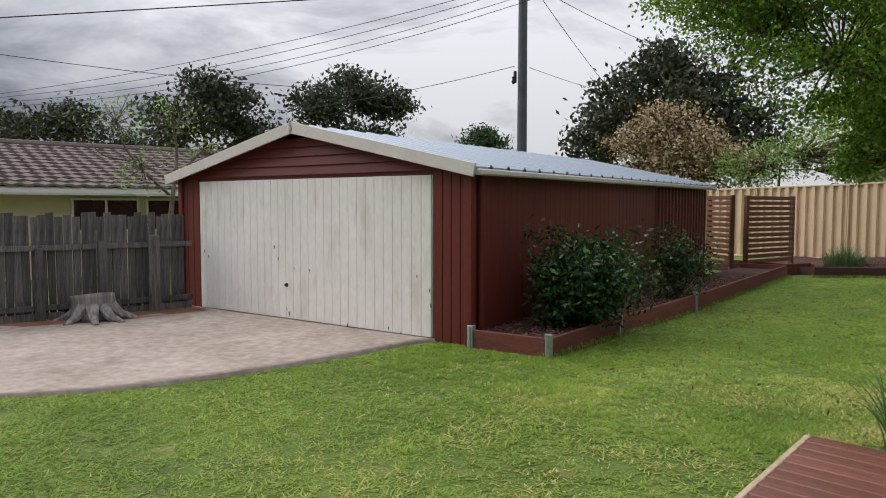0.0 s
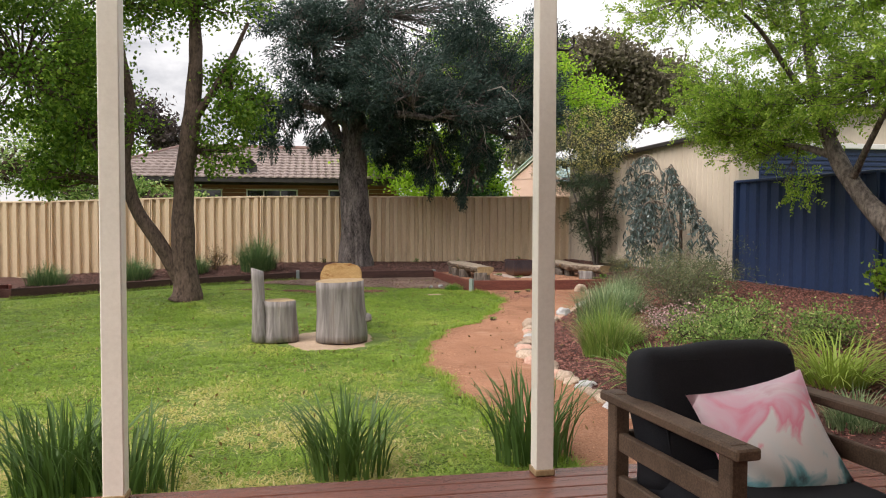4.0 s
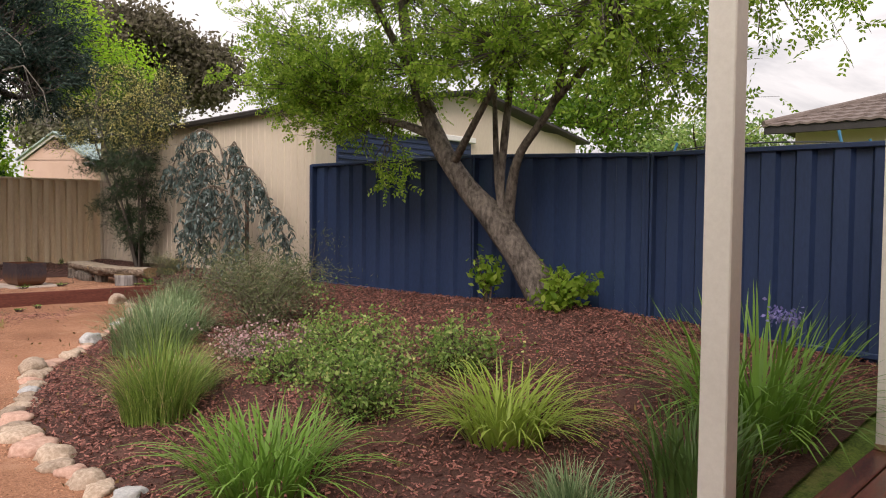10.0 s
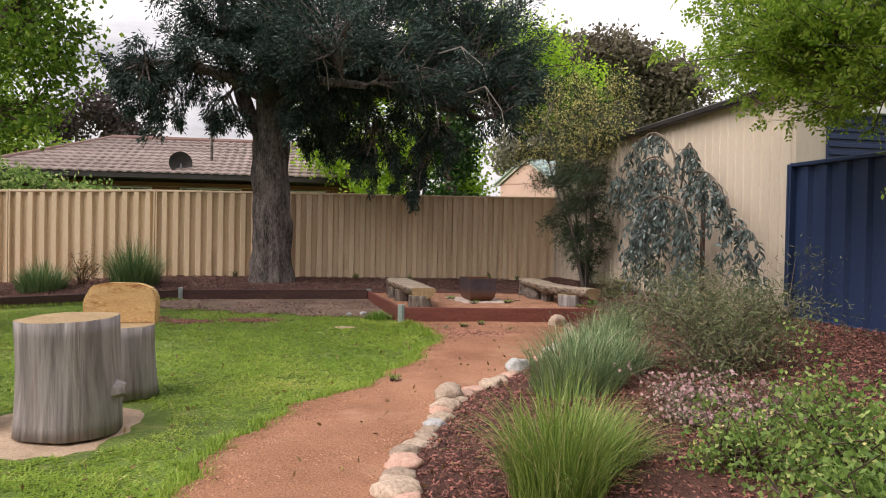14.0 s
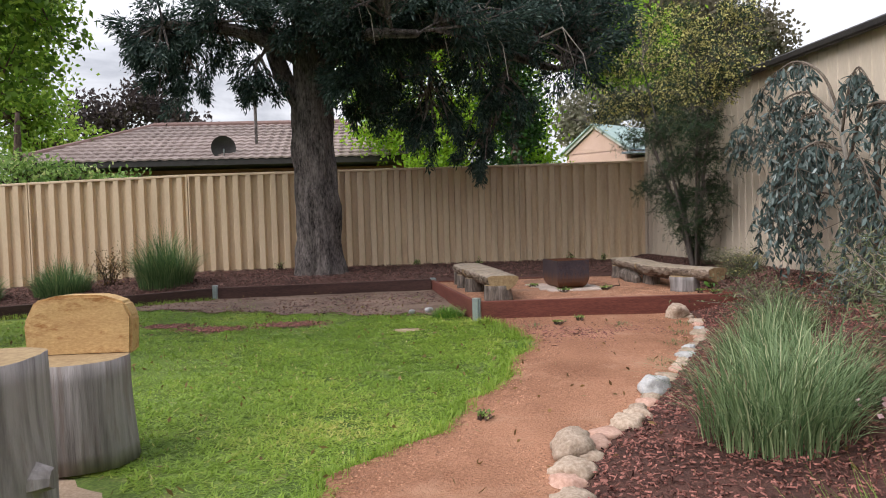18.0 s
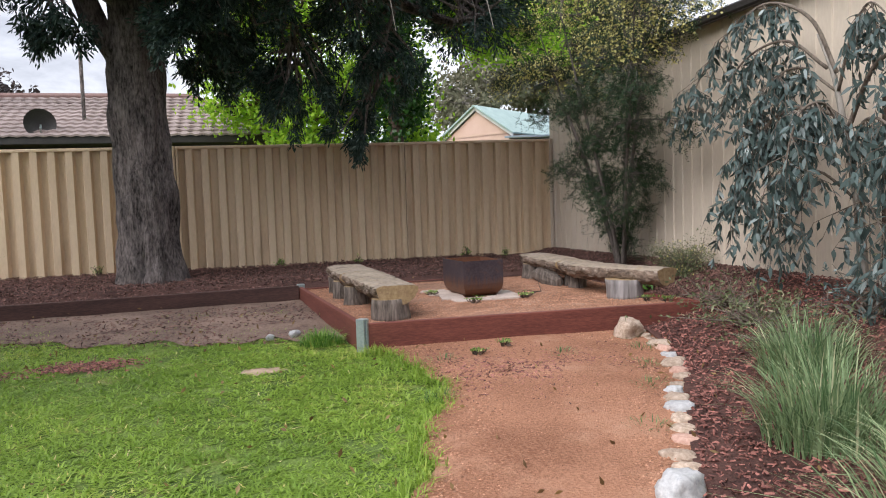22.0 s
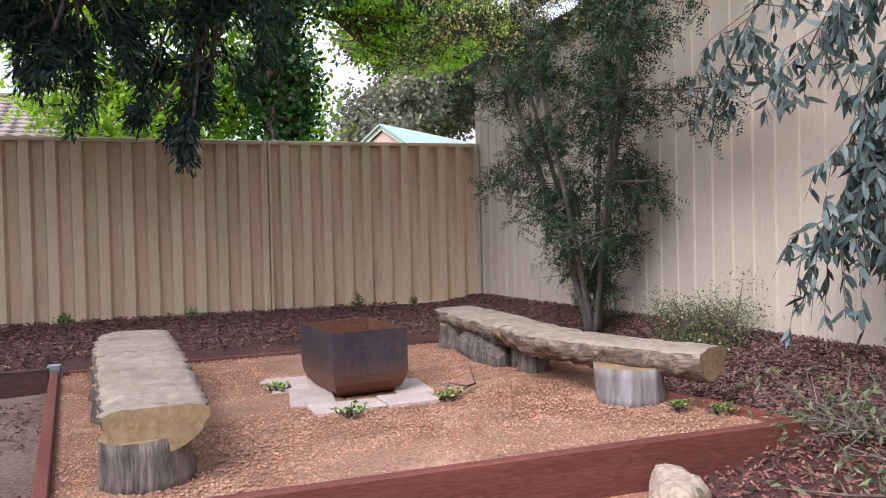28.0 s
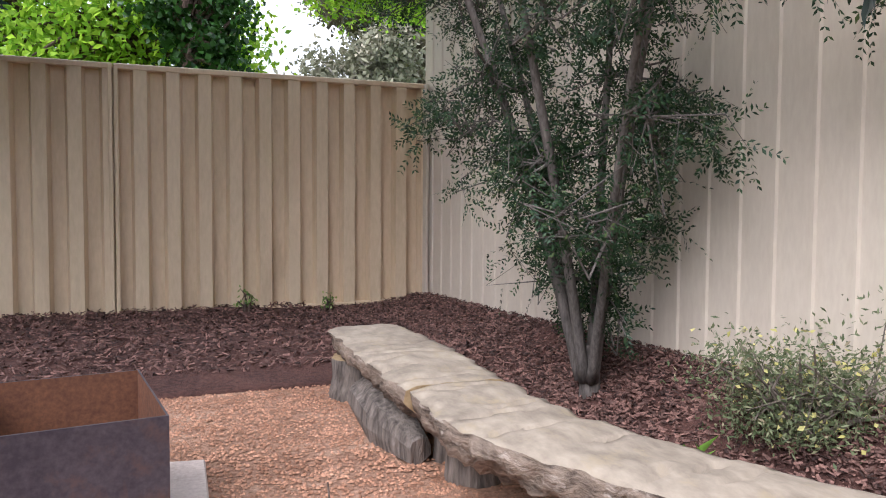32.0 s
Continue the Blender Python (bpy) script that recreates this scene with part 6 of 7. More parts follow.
# old conifer by the back fence, dark blue-green
tree("conifer", "large old conifer with dark blue-green foliage and rough grey bark", (-6.37, -1.05, landz(-6.37, -1.05) - 0.05),
     [[(0, 0, 0, 0.5), (0, 0, 0.3, 0.41), (0, 0, 1.0, 0.375), (-0.03, 0, 2.2, 0.36), (-0.05, 0, 3.4, 0.34), (0.0, 0, 6.0, 0.26), (0.1, 0, 9.0, 0.15)],
      [(-0.1, 0, 2.9, 0.16), (-0.55, -0.1, 3.7, 0.13), (-0.9, -0.2, 5.0, 0.1), (-1.2, -0.2, 6.8, 0.05)],
      [(0, 0, 3.3, 0.14), (1.2, -0.4, 3.9, 0.1), (2.6, -0.7, 4.0, 0.07), (4.2, -0.9, 3.5, 0.03)],
      [(0, 0, 3.8, 0.12), (-1.0, -0.8, 4.2, 0.09), (-2.3, -1.0, 4.3, 0.05)],
      [(0, 0, 3.6, 0.12), (0.9, -1.2, 4.0, 0.09), (1.8, -2.2, 3.8, 0.04)]],
     [(1.4, -0.6, 3.9, 1.3, 1.2, 0.9, 30, 234, 0.18), (2.7, -0.7, 3.7, 1.2, 1.1, 0.9, 26, 234, 0.18), (2.8, -0.1, 2.1, 0.4, 0.35, 0.4, 11, 234, 0.12), (2.1, -0.15, 2.6, 0.9, 0.6, 0.5, 22, 234, 0.14), (3.2, -0.3, 2.85, 0.8, 0.6, 0.5, 13, 234, 0.14), (4.6, -0.9, 3.9, 1.1, 1.0, 0.8, 20, 234, 0.17),
      (0.5, -0.9, 4.6, 1.3, 1.2, 0.9, 36, 234, 0.22), (-1.4, -0.8, 4.4, 1.0, 1.0, 0.7, 24, 234, 0.18), (-2.4, -0.9, 4.2, 0.8, 0.8, 0.6, 16, 234, 0.17), (-2.0, -0.6, 3.4, 0.5, 0.5, 0.4, 8, 234, 0.16), (-0.9, -0.7, 3.4, 0.5, 0.5, 0.4, 9, 234, 0.15), (-2.6, -0.6, 3.6, 0.4, 0.4, 0.4, 6, 234, 0.16),
      (2.0, -0.5, 5.3, 2.4, 1.8, 1.0, 90, 234, 0.26), (-0.6, 0, 6.0, 2.2, 1.8, 1.0, 70, 234, 0.26), (4.2, -0.6, 5.0, 1.5, 1.3, 0.8, 44, 234, 0.22), (1.6, 0, 7.0, 2.6, 2.2, 1.2, 76, 234, 0.3), (0.8, -0.6, 3.3, 0.6, 0.6, 0.5, 16, 234, 0.17), (1.0, -2.4, 4.9, 1.6, 1.2, 0.8, 36, 234, 0.22), (2.8, -2.0, 4.3, 1.0, 0.9, 0.7, 24, 234, 0.2), (0.0, -0.9, 4.5, 0.9, 0.45, 0.5, 26, 234, 0.17), (-0.7, -0.8, 5.1, 1.2, 0.6, 0.5, 30, 234, 0.18), (0.9, -1.0, 3.9, 0.7, 0.5, 0.45, 22, 234, 0.17), (4.0, -0.4, 6.2, 1.8, 1.4, 0.9, 50, 234, 0.26), (-1.6, -0.3, 6.6, 1.4, 1.2, 0.8, 36, 234, 0.24), (5.1, -0.5, 4.4, 0.9, 0.9, 0.7, 26, 234, 0.2), (1.6, -1.2, 4.5, 0.9, 0.6, 0.6, 30, 234, 0.2), (-2.6, -0.6, 4.0, 0.5, 0.5, 0.5, 12, 234, 0.17), (1.1, 0.0, 3.0, 0.7, 0.5, 0.4, 16, 234, 0.16)],
     pine_leaf, bark_grey, (0.095, 0.026), 0.6, 0.012, 72, tuft=True)
dead = bpy.data.objects["conifer"]
for x, y, z, dx, dz in ((1.3, -1.5, 4.4, 0.9, -0.9), (2.4, -1.7, 4.2, 0.7, -1.1), (3.2, -1.6, 4.6, 0.8, -0.5), (1.8, -1.6, 5.0, 0.7, -0.8), (0.6, -1.6, 4.6, 0.5, -0.9), (3.8, -1.5, 3.9, 0.6, -0.7), (-0.5, -0.4, 4.2, -0.3, 1.4), (-0.8, -0.4, 4.4, -0.4, 1.2)):
    bm = bmesh.new()
    a = Vector((x, y, z))
    tube(bm, [a, a + Vector((dx * 0.5, -0.2, 0.1)), a + Vector((dx, -0.3, dz * 0.5)), a + Vector((dx * 1.1, -0.35, dz))], [0.016, 0.014, 0.009, 0.004], 5)
    tube(bm, [a + Vector((dx * 0.5, -0.2, 0.1)), a + Vector((dx * 0.75, -0.3, dz * 0.7))], [0.009, 0.003], 5)
    part("dead_twig", bm, bark_pale, dead, "bare pale grey dead twig")

# leaning tree by the blue fence
TB = (0.08, -13.05, 0.0)
tree("leaning_tree", "leaning light green tree with a knobbly grey trunk", (TB[0], TB[1], landz(0.08, -13.05) - 0.05),
     [[(0.06, -0.1, -0.05, 0.25), (0.02, -0.06, 0.18, 0.19), (-0.05, 0.18, 0.55, 0.165), (-0.13, 0.42, 0.88, 0.148), (-0.26, 0.92, 1.42, 0.115), (-0.36, 1.25, 1.95, 0.098), (-0.42, 1.48, 2.5, 0.09), (-0.45, 1.66, 3.2, 0.07), (-0.6, 1.8, 4.6, 0.03)],
      [(-0.1, 0.36, 0.8, 0.085), (-0.08, 0.34, 1.15, 0.062), (-0.16, 0.14, 1.65, 0.054), (-0.2, -0.33, 2.15, 0.042), (-0.3, -0.62, 2.75, 0.03), (-0.5, -1.2, 3.5, 0.018)],
      [(-0.12, 0.38, 0.9, 0.06), (-0.1, 0.45, 1.3, 0.046), (-0.14, 0.36, 1.9, 0.04), (-0.25, 0.15, 2.8, 0.03), (-0.4, -0.1, 3.6, 0.015)],
      [(-0.1, 0.42, 0.95, 0.046), (-0.06, 0.54, 1.5, 0.036), (-0.1, 0.55, 2.2, 0.028), (-0.2, 0.5, 3, 0.015)],
      [(-0.3, 1, 1.6, 0.055), (-0.45, 0.6, 1.9, 0.042), (-0.6, 0, 2.5, 0.03), (-0.8, -0.6, 3.3, 0.015)],
      [(-0.33, 1.2, 1.9, 0.055), (-0.6, 1.7, 2.1, 0.04), (-0.9, 2.4, 2.2, 0.022)],
      [(-0.33, 1.3, 2.2, 0.055), (-1.0, 1.3, 3.0, 0.038), (-1.8, 1.1, 3.7, 0.022), (-2.6, 1.2, 4.0, 0.01)],
      [(-0.2, -0.33, 2.15, 0.038), (-0.3, -1.4, 2.9, 0.03), (-0.1, -2.6, 3.4, 0.02), (-0.3, -3.6, 3.7, 0.01)]],
     [(-0.7, 2.3, 2.2, 1.1, 1.0, 0.5, 62, 44, 0.055), (-0.6, 1.4, 2.6, 1.2, 1.1, 0.6, 62, 44, 0.055), (-0.8, 0.1, 2.8, 1.3, 1.2, 0.7, 87, 44, 0.055), (-0.9, -1.2, 2.8, 1.3, 1.2, 0.8, 75, 44, 0.055), (-0.4, 1.9, 3.6, 1.4, 1.5, 0.7, 80, 44, 0.06),
      (-0.9, 0.2, 4.1, 1.7, 1.8, 0.8, 100, 44, 0.06), (-1.3, -1.6, 4.2, 1.5, 1.4, 0.8, 75, 44, 0.06), (-0.3, -2.5, 3.0, 1.2, 1.1, 0.9, 65, 44, 0.055), (-0.4, 3.0, 2.9, 1.0, 0.9, 0.5, 75, 44, 0.055), (-0.35, 2.0, 1.5, 0.25, 0.5, 0.2, 8, 24, 0.05), (-1.5, 1.2, 4.8, 1.4, 1.4, 0.6, 57, 44, 0.06), (-2.5, 1.5, 3.9, 1.1, 1.2, 0.6, 57, 44, 0.06), (-2.1, 0.0, 3.8, 1.2, 1.2, 0.7, 62, 44, 0.06), (-1.2, 2.2, 2.8, 1.0, 1.0, 0.5, 60, 44, 0.055), (0.1, -3.6, 3.4, 1.2, 1.2, 1.0, 55, 44, 0.06), (0.0, -1.6, 2.2, 0.8, 1.2, 0.4, 42, 30, 0.05), (-0.6, -2.8, 4.6, 1.4, 1.4, 0.8, 50, 44, 0.06), (-0.1, 0.3, 2.9, 0.6, 0.9, 0.5, 50, 44, 0.06), (0.0, -1.0, 2.7, 0.6, 0.9, 0.5, 46, 44, 0.06), (0.1, -2.2, 3.1, 0.7, 1.0, 0.5, 40, 44, 0.06), (-1.5, 2.7, 2.7, 0.9, 0.9, 0.4, 50, 44, 0.06), (-0.9, 3.6, 2.7, 0.8, 0.7, 0.5, 44, 44, 0.06), (-1.2, 3.3, 3.5, 0.9, 0.8, 0.5, 36, 44, 0.06)],
     robinia_leaf, mat("knobbly_bark", (0.045, 0.036, 0.031), (0.22, 0.185, 0.16), 5, 17, 0.95, 1.0, stretch=(1.6, 1.6, 0.8), dist=0.04), (0.056, 0.03), 0.25, 0.0035, along=1.5, frond=(8, 0.19, 5, 0.5, 0.6))
shrub("sucker_shoots", "bright green leafy shoots at the foot of the leaning tree", 0.02, -13.42, robinia_leaf, 0.5, 0.32, 520, (0.1, 0.06), 8)
shrub("sucker_shoots", "small green shoots beside the leaning trunk", -0.05, -12.45, robinia_leaf, 0.65, 0.22, 220, (0.09, 0.055), 5)

# upright tea tree at the terrace, several stems from one foot, fanned along the wall
BR = random.Random(5)
stems = []
for k, (ex_, ey_, ez_) in enumerate(((-0.6, -1.5, 3.1), (-0.1, -0.9, 3.5), (-0.95, -0.35, 3.3), (0.1, -0.1, 3.6), (-0.75, 0.8, 3.3), (0.0, 1.5, 3.0))):
    th = 0.8 + 0.4 * ((k * 37) % 10) / 10
    stems.append([(ex_ * 0.04, ey_ * 0.03, 0.12, 0.032 * th), (ex_ * 0.16, ey_ * 0.16, 0.62, 0.027 * th), (ex_ * 0.42, ey_ * 0.42, 1.5, 0.021 * th), (ex_ * 0.72, ey_ * 0.74, 2.4, 0.014 * th), (ex_, ey_, ez_, 0.006)])
clouds = []
for z, x0, x1, y0, y1, n in ((0.4, -0.1, 0.08, -0.12, 0.16, 2), (0.68, -0.22, 0.15, -0.25, 0.22, 3), (0.98, -0.4, 0.2, -0.45, 0.36, 5), (1.35, -0.55, 0.2, -0.85, 0.65, 7), (1.8, -0.75, 0.2, -1.4, 1.05, 9), (2.3, -0.9, 0.2, -1.9, 1.7, 13), (2.85, -1.15, 0.2, -2.2, 1.7, 14), (3.4, -1.0, 0.3, -2.2, 1.5, 12), (3.9, -0.7, 0.4, -1.7, 1.0, 8)):
    for k in range(n):
        yy = y0 + (y1 - y0) * (k + 0.5) / n + BR.uniform(-0.1, 0.1)
        xx = BR.uniform(x0, x1)
        clouds.append((xx, yy, z + BR.uniform(-0.14, 0.14), 0.16 if z < 0.8 else 0.3, 0.16 if z < 0.8 else 0.34, 0.22, 8 if z < 0.8 else BR.randint(9, 17), 50, 0.03))
tree("tea_tree", "tall vase-shaped dark green tea tree with slender grey stems", (-0.3, -3.1, landz(-0.3, -3.1) - 0.03),
     [[(0, 0, 0, 0.06), (0, 0, 0.12, 0.052), (0, 0, 0.3, 0.045)]] + stems, clouds,
     tea_leaf, mat("tea_stem", (0.055, 0.046, 0.04), (0.17, 0.145, 0.128), 6, 40, 0.9, 0.5, stretch=(2, 2, 0.4)), (0.03, 0.0115), -0.2, 0.0024, 9, (cream_flower, 9000, 0.034, 2.5), along=0.9, frond=(9, 0.16, 6, 0.4, 0.9))

# weeping young gum with blue-grey leaves hanging in strands from arched limbs, tied to a stake
GB = Vector((-0.02, -6.72, landz(-0.02, -6.72) - 0.03))
gum = thing("weeping_gum", "young weeping gum tree with long blue-grey leaves", "tree", tuple(GB), 0)
GUM_LIMBS = [
    ([(0, 0, 0), (-0.03, 0.02, 0.7), (-0.12, 0.06, 1.3), (-0.16, 0.14, 1.8), (-0.2, 0.28, 2.2)], 0.045, 0),
    ([(-0.16, 0.12, 1.85), (-0.22, 0.35, 2.35), (-0.26, 0.85, 2.6), (-0.3, 1.35, 2.45), (-0.34, 1.75, 2.1), (-0.36, 2.0, 1.75)], 0.018, 30),
    ([(-0.12, 0.06, 1.35), (-0.25, -0.4, 1.85), (-0.32, -1.0, 1.8), (-0.38, -1.6, 1.35), (-0.38, -2.05, 0.75)], 0.022, 40),
    ([(-0.16, 0.1, 1.7), (-0.22, -0.1, 2.1), (-0.25, -0.3, 2.3), (-0.28, -0.55, 2.1)], 0.016, 14),
    ([(-0.14, 0.1, 1.5), (-0.3, 0.5, 1.6), (-0.36, 0.9, 1.35), (-0.4, 1.2, 0.85)], 0.02, 34),
    ([(-0.1, 0.06, 1.2), (-0.4, -0.05, 1.55), (-0.7, -0.1, 1.5), (-0.85, -0.1, 1.1)], 0.018, 26),
    ([(-0.08, 0.05, 1.1), (-0.3, -0.3, 1.4), (-0.5, -0.75, 1.3), (-0.55, -1.1, 0.8)], 0.016, 28),
    ([(-0.18, 0.2, 1.9), (-0.3, 0.55, 2.2), (-0.4, 1.0, 2.1), (-0.42, 1.35, 1.7)], 0.016, 24),
    ([(-0.16, 0.12, 1.7), (-0.28, 0.45, 1.95), (-0.36, 0.85, 1.75), (-0.4, 1.1, 1.2)], 0.014, 34),
    ([(-0.05, 0.03, 0.8), (-0.3, 0.2, 1.05), (-0.45, 0.45, 0.9), (-0.45, 0.6, 0.55)], 0.013, 18),
    ([(-0.05, 0.03, 0.6), (-0.25, -0.25, 0.8), (-0.42, -0.55, 0.65), (-0.5, -0.8, 0.3)], 0.012, 16),
]
strand_bm, gum_leaves = bmesh.new(), []
for i, (pts, rad, n) in enumerate(GUM_LIMBS):
    p = smooth_path(pts, len(pts) * 5)
    bm = bmesh.new()
    tube(bm, p, np.linspace(rad, rad * 0.3, len(p)), 9, True, 0.15)
    part("trunk" if i == 0 else "limb", bm, bark_pale if i == 0 else stem_grey, gum, "smooth pale grey trunk" if i == 0 else "", True)
    for _ in range(int(n * 1.75)):
        a = p[int(RNG.uniform(0.3, 0.999) * len(p))]
        swing = RNG.normal(0, 0.14, 3) * np.array([1, 1.3, 0])
        ln = RNG.uniform(0.15, 0.4 if i in (1, 7) else 0.65)
        b, c = a + swing * 0.7 + np.array([0, 0, -ln * 0.35]), a + swing + np.array([0, 0, -ln])
        c[0] = min(c[0], 0.02)
        tube(strand_bm, [a, b, c], [0.004, 0.003, 0.0015], 4, False)
        m = int(7 + ln * 16)
        u = RNG.uniform(0.15, 1.0, (m, 1))
        base = np.where(u < 0.5, a + (b - a) * u * 2, b + (c - b) * (u * 2 - 1))
        d = RNG.normal(0, 0.55, (m, 3)) + np.array([0, 0, -1.1])
        gum_leaves.append(lances(base, d, 0.11, 0.03, RNG))
tagged(part("strand_work", strand_bm, stem_grey, gum), kind="stuff")
tagged(part("crown", fast_mesh("crown", np.concatenate(gum_leaves), LANCE_FACES, 6, blue_gum_leaf), None, gum), kind="stuff")
stake = thing("garden_stake", "weathered timber stake beside the young gum", "stake", (0.02, -6.9, landz(0.02, -6.9) - 0.1), 10)
part("stick", boxed((0, 0, 0.85), (0.05, 0.05, 1.7), 0.004), bark_brown, stake)

shrub("low_shrub", "small grey-green shrub with yellow tips beside the wall", -0.12, -4.2, grey_shrub_leaf, 0.42, 0.42, 6500, (0.026, 0.009), 18, stem_grey, (cream_flower, 200, 0.025))
for x, y, h, r, n, m, lab in ((-0.95, -6.6, 0.18, 0.6, 750, grey_shrub_leaf, "low spreading grey-green ground cover"), (-1.2, -7.4, 0.2, 0.55, 700, grey_shrub_leaf, "low spreading grey-green ground cover"), (-0.75, -6.0, 0.18, 0.5, 500, grey_shrub_leaf, "low spreading grey-green ground cover"), (-0.5, -7.3, 0.3, 0.45, 500, blue_gum_leaf, "low blue-leaved plant in the mulch")):
    shrub("ground_cover", lab, x, y, m, h, r, n, (0.05, 0.016), 16, stem_grey)
shrub("wispy_shrub", "wispy grey-green shrub with reddish twigs", -1.78, -10.6, grey_shrub_leaf, 0.85, 0.8, 9000, (0.06, 0.009), 30, stem_grey)
shrub("wispy_shrub", "wispy grey-green shrub beside the fence", -1.15, -9.3, grey_shrub_leaf, 0.75, 0.7, 5200, (0.06, 0.009), 24, stem_grey)
for x, y, h, r, n in ((-3.0, -13.95, 0.56, 0.42, 1500), (-2.45, -13.1, 0.62, 0.5, 1800), (-1.95, -13.9, 0.46, 0.42, 1200), (-2.75, -12.6, 0.3, 0.4, 800)):
    shrub("rose_bush", "low bushy rose with pale green leaves", x, y, rose_leaf, h, r, n * 2, (0.034, 0.022), 20, None, (cream_flower, 60, 0.025), group="low roses")
for x, y in ((-2.6, -11.75), (-2.35, -11.3), (-2.2, -12.0)):
    shrub("pink_ground_cover", "low pink-flowering ground cover", x, y, grey_shrub_leaf, 0.16, 0.4, 700, (0.03, 0.012), 10, stem_grey, (pink_flower, 420, 0.03))

FL = "dark green strappy clump at the deck edge"
for x, y, n, h in ((-8.62, -16.0, 120, 0.64), (-8.2, -16.1, 70, 0.58), (-6.9, -15.9, 95, 0.58), (-5.62, -15.8, 100, 0.62), (-2.55, -16.2, 110, 0.55)):
    strap_clump("flax_clump", FL, x, y, flax_leaf, int(n * 1.7), h, 0.02, 0.42, 0.27, group="deck edge clumps")
strap_clump("lily_clump", "tall bright green strappy clump with a blue flower head", -1.62, -16.1, bright_tuft, 300, 0.92, 0.021, 0.55, 0.32, flower=purple_flower)
grass_clump("grass_clump", "blue-green grass clump near the deck", -3.15, -15.85, blue_tuft, 420, 0.42, 0.009, 0.7, 0.2)
strap_clump("grass_clump", "bright green strappy grass clump in the mulch", -3.95, -14.35, bright_tuft, 300, 0.64, 0.017, 0.6, 0.27)
strap_clump("grass_clump", "yellow-green variegated strappy clump in the mulch", -2.62, -14.95, yellow_tuft, 300, 0.62, 0.016, 0.62, 0.24)
grass_clump("grass_clump", "tall fine green and straw grass clump", -3.82, -12.6, fine_tuft, 1000, 0.9, 0.007, 0.65, 0.26)
grass_clump("grass_clump", "fine straw-tipped grass clump", -3.45, -12.15, fine_tuft, 700, 0.6, 0.006, 0.9, 0.26)
for x, y, n, h, r in ((-2.95, -10.3, 1000, 0.84, 0.4), (-2.45, -9.85, 700, 0.74, 0.35), (-2.2, -8.75, 800, 0.66, 0.3), (-1.55, -7.85, 600, 0.58, 0.28)):
    grass_clump("grass_clump", "dense blue-green grass clump beside the path", x, y, blue_tuft, n, h, 0.009, 0.7, r, group="path side grasses")
for x, y, n, h, m in ((-10.5, -1.9, 1300, 0.8, dark_tuft), (-8.85, -1.85, 1500, 1.25, dark_tuft), (-13.6, -2.6, 1100, 0.75, dark_tuft), (-11.8, -2.2, 1100, 0.8, dark_tuft)):
    grass_clump("grass_clump", "fine green grass clump along the back fence", x, y, m, n, h, 0.009, 0.6, 0.42, group="back fence grasses")
shrub("low_shrub", "thin reddish shrub at the back fence", -10.0, -1.25, photinia_leaf, 0.85, 0.4, 700, (0.05, 0.02), 9)
for x, y, h in ((-7.2, -0.25, 0.2), (-4.6, -0.22, 0.16), (-1.6, -0.25, 0.18), (-0.95, -0.3, 0.14), (-3.4, -0.22, 0.12), (-9.6, -0.25, 0.2)):
    shrub("weed", "small green weed at the foot of the back fence", x, y, rose_leaf, h, 0.09, 70, (0.04, 0.018), 5, z=landz(min(x, -1.3), y) + 0.04, category="weed", group="fence weeds")
grass_clump("grass_tuft", "bright green grass tuft at the terrace corner", -4.38, -5.2, bright_tuft, 420, 0.2, 0.007, 1.0, 0.2)
for x, y in ((-2.15, -4.42), (-2.75, -4.55), (-3.02, -3.75), (-1.02, -5.35), (-1.15, -5.2)):
    shrub("weed", "small green weed in the gravel", x, y, rose_leaf, 0.05, 0.09, 70, (0.03, 0.016), 5, z=PAD_Z, category="weed", group="gravel weeds")
for x, y in ((-4.45, -9.4), (-3.2, -6.15), (-2.9, -5.95)):
    shrub("weed", "small green weed on the gravel path", x, y, rose_leaf, 0.04, 0.08, 60, (0.03, 0.015), 5, z=landz(x, y) + 0.015, category="weed", group="gravel weeds")
for x, y in ((-1.85, -6.35), (-2.1, -6.8), (-2.3, -7.25), (-2.75, -8.0), (-1.8, -5.95), (-2.55, -6.3), (-3.5, -6.2), (-3.75, -7.1)):
    grass_clump("grass_tuft", "thin green grass tuft at the path's edge", x, y, dark_tuft, 60, 0.1, 0.006, 1.1, 0.12, group="path tufts")
for x, y, sz in ((-4.82, -4.86, 0.045), (-4.6, -4.78, 0.06)):
    r = thing("rock", "small grey stone at the lawn's edge", "rock", (x, y, landz(x, y) + 0.03), 40, "lawn stones")
    part("stone", rock(x * 5, sz, sz * 0.7, sz * 0.7), white_rock, r, smooth=True)
shrub("sprout", "single broad-leaved green sprout in the mulch", -0.55, -4.15, bright_tuft, 0.2, 0.07, 14, (0.14, 0.05), 3, category="weed")

shrub("camellia", "glossy dark green bush in the garage planter", -12.7, -14.15, dark_leaf, 1.12, 0.66, 7200, (0.085, 0.042), 34, z=0.15)
shrub("camellia", "smaller glossy dark bush in the garage planter", -13.2, -11.0, dark_leaf, 1.15, 0.5, 2200, (0.07, 0.035), 16, z=0.18)
shrub("camellia", "small dark bush further along the garage planter", -13.35, -12.4, dark_leaf, 0.9, 0.4, 500, (0.07, 0.035), 9, z=0.16)

# ---------------------------------------------------------------- trees beyond the fences


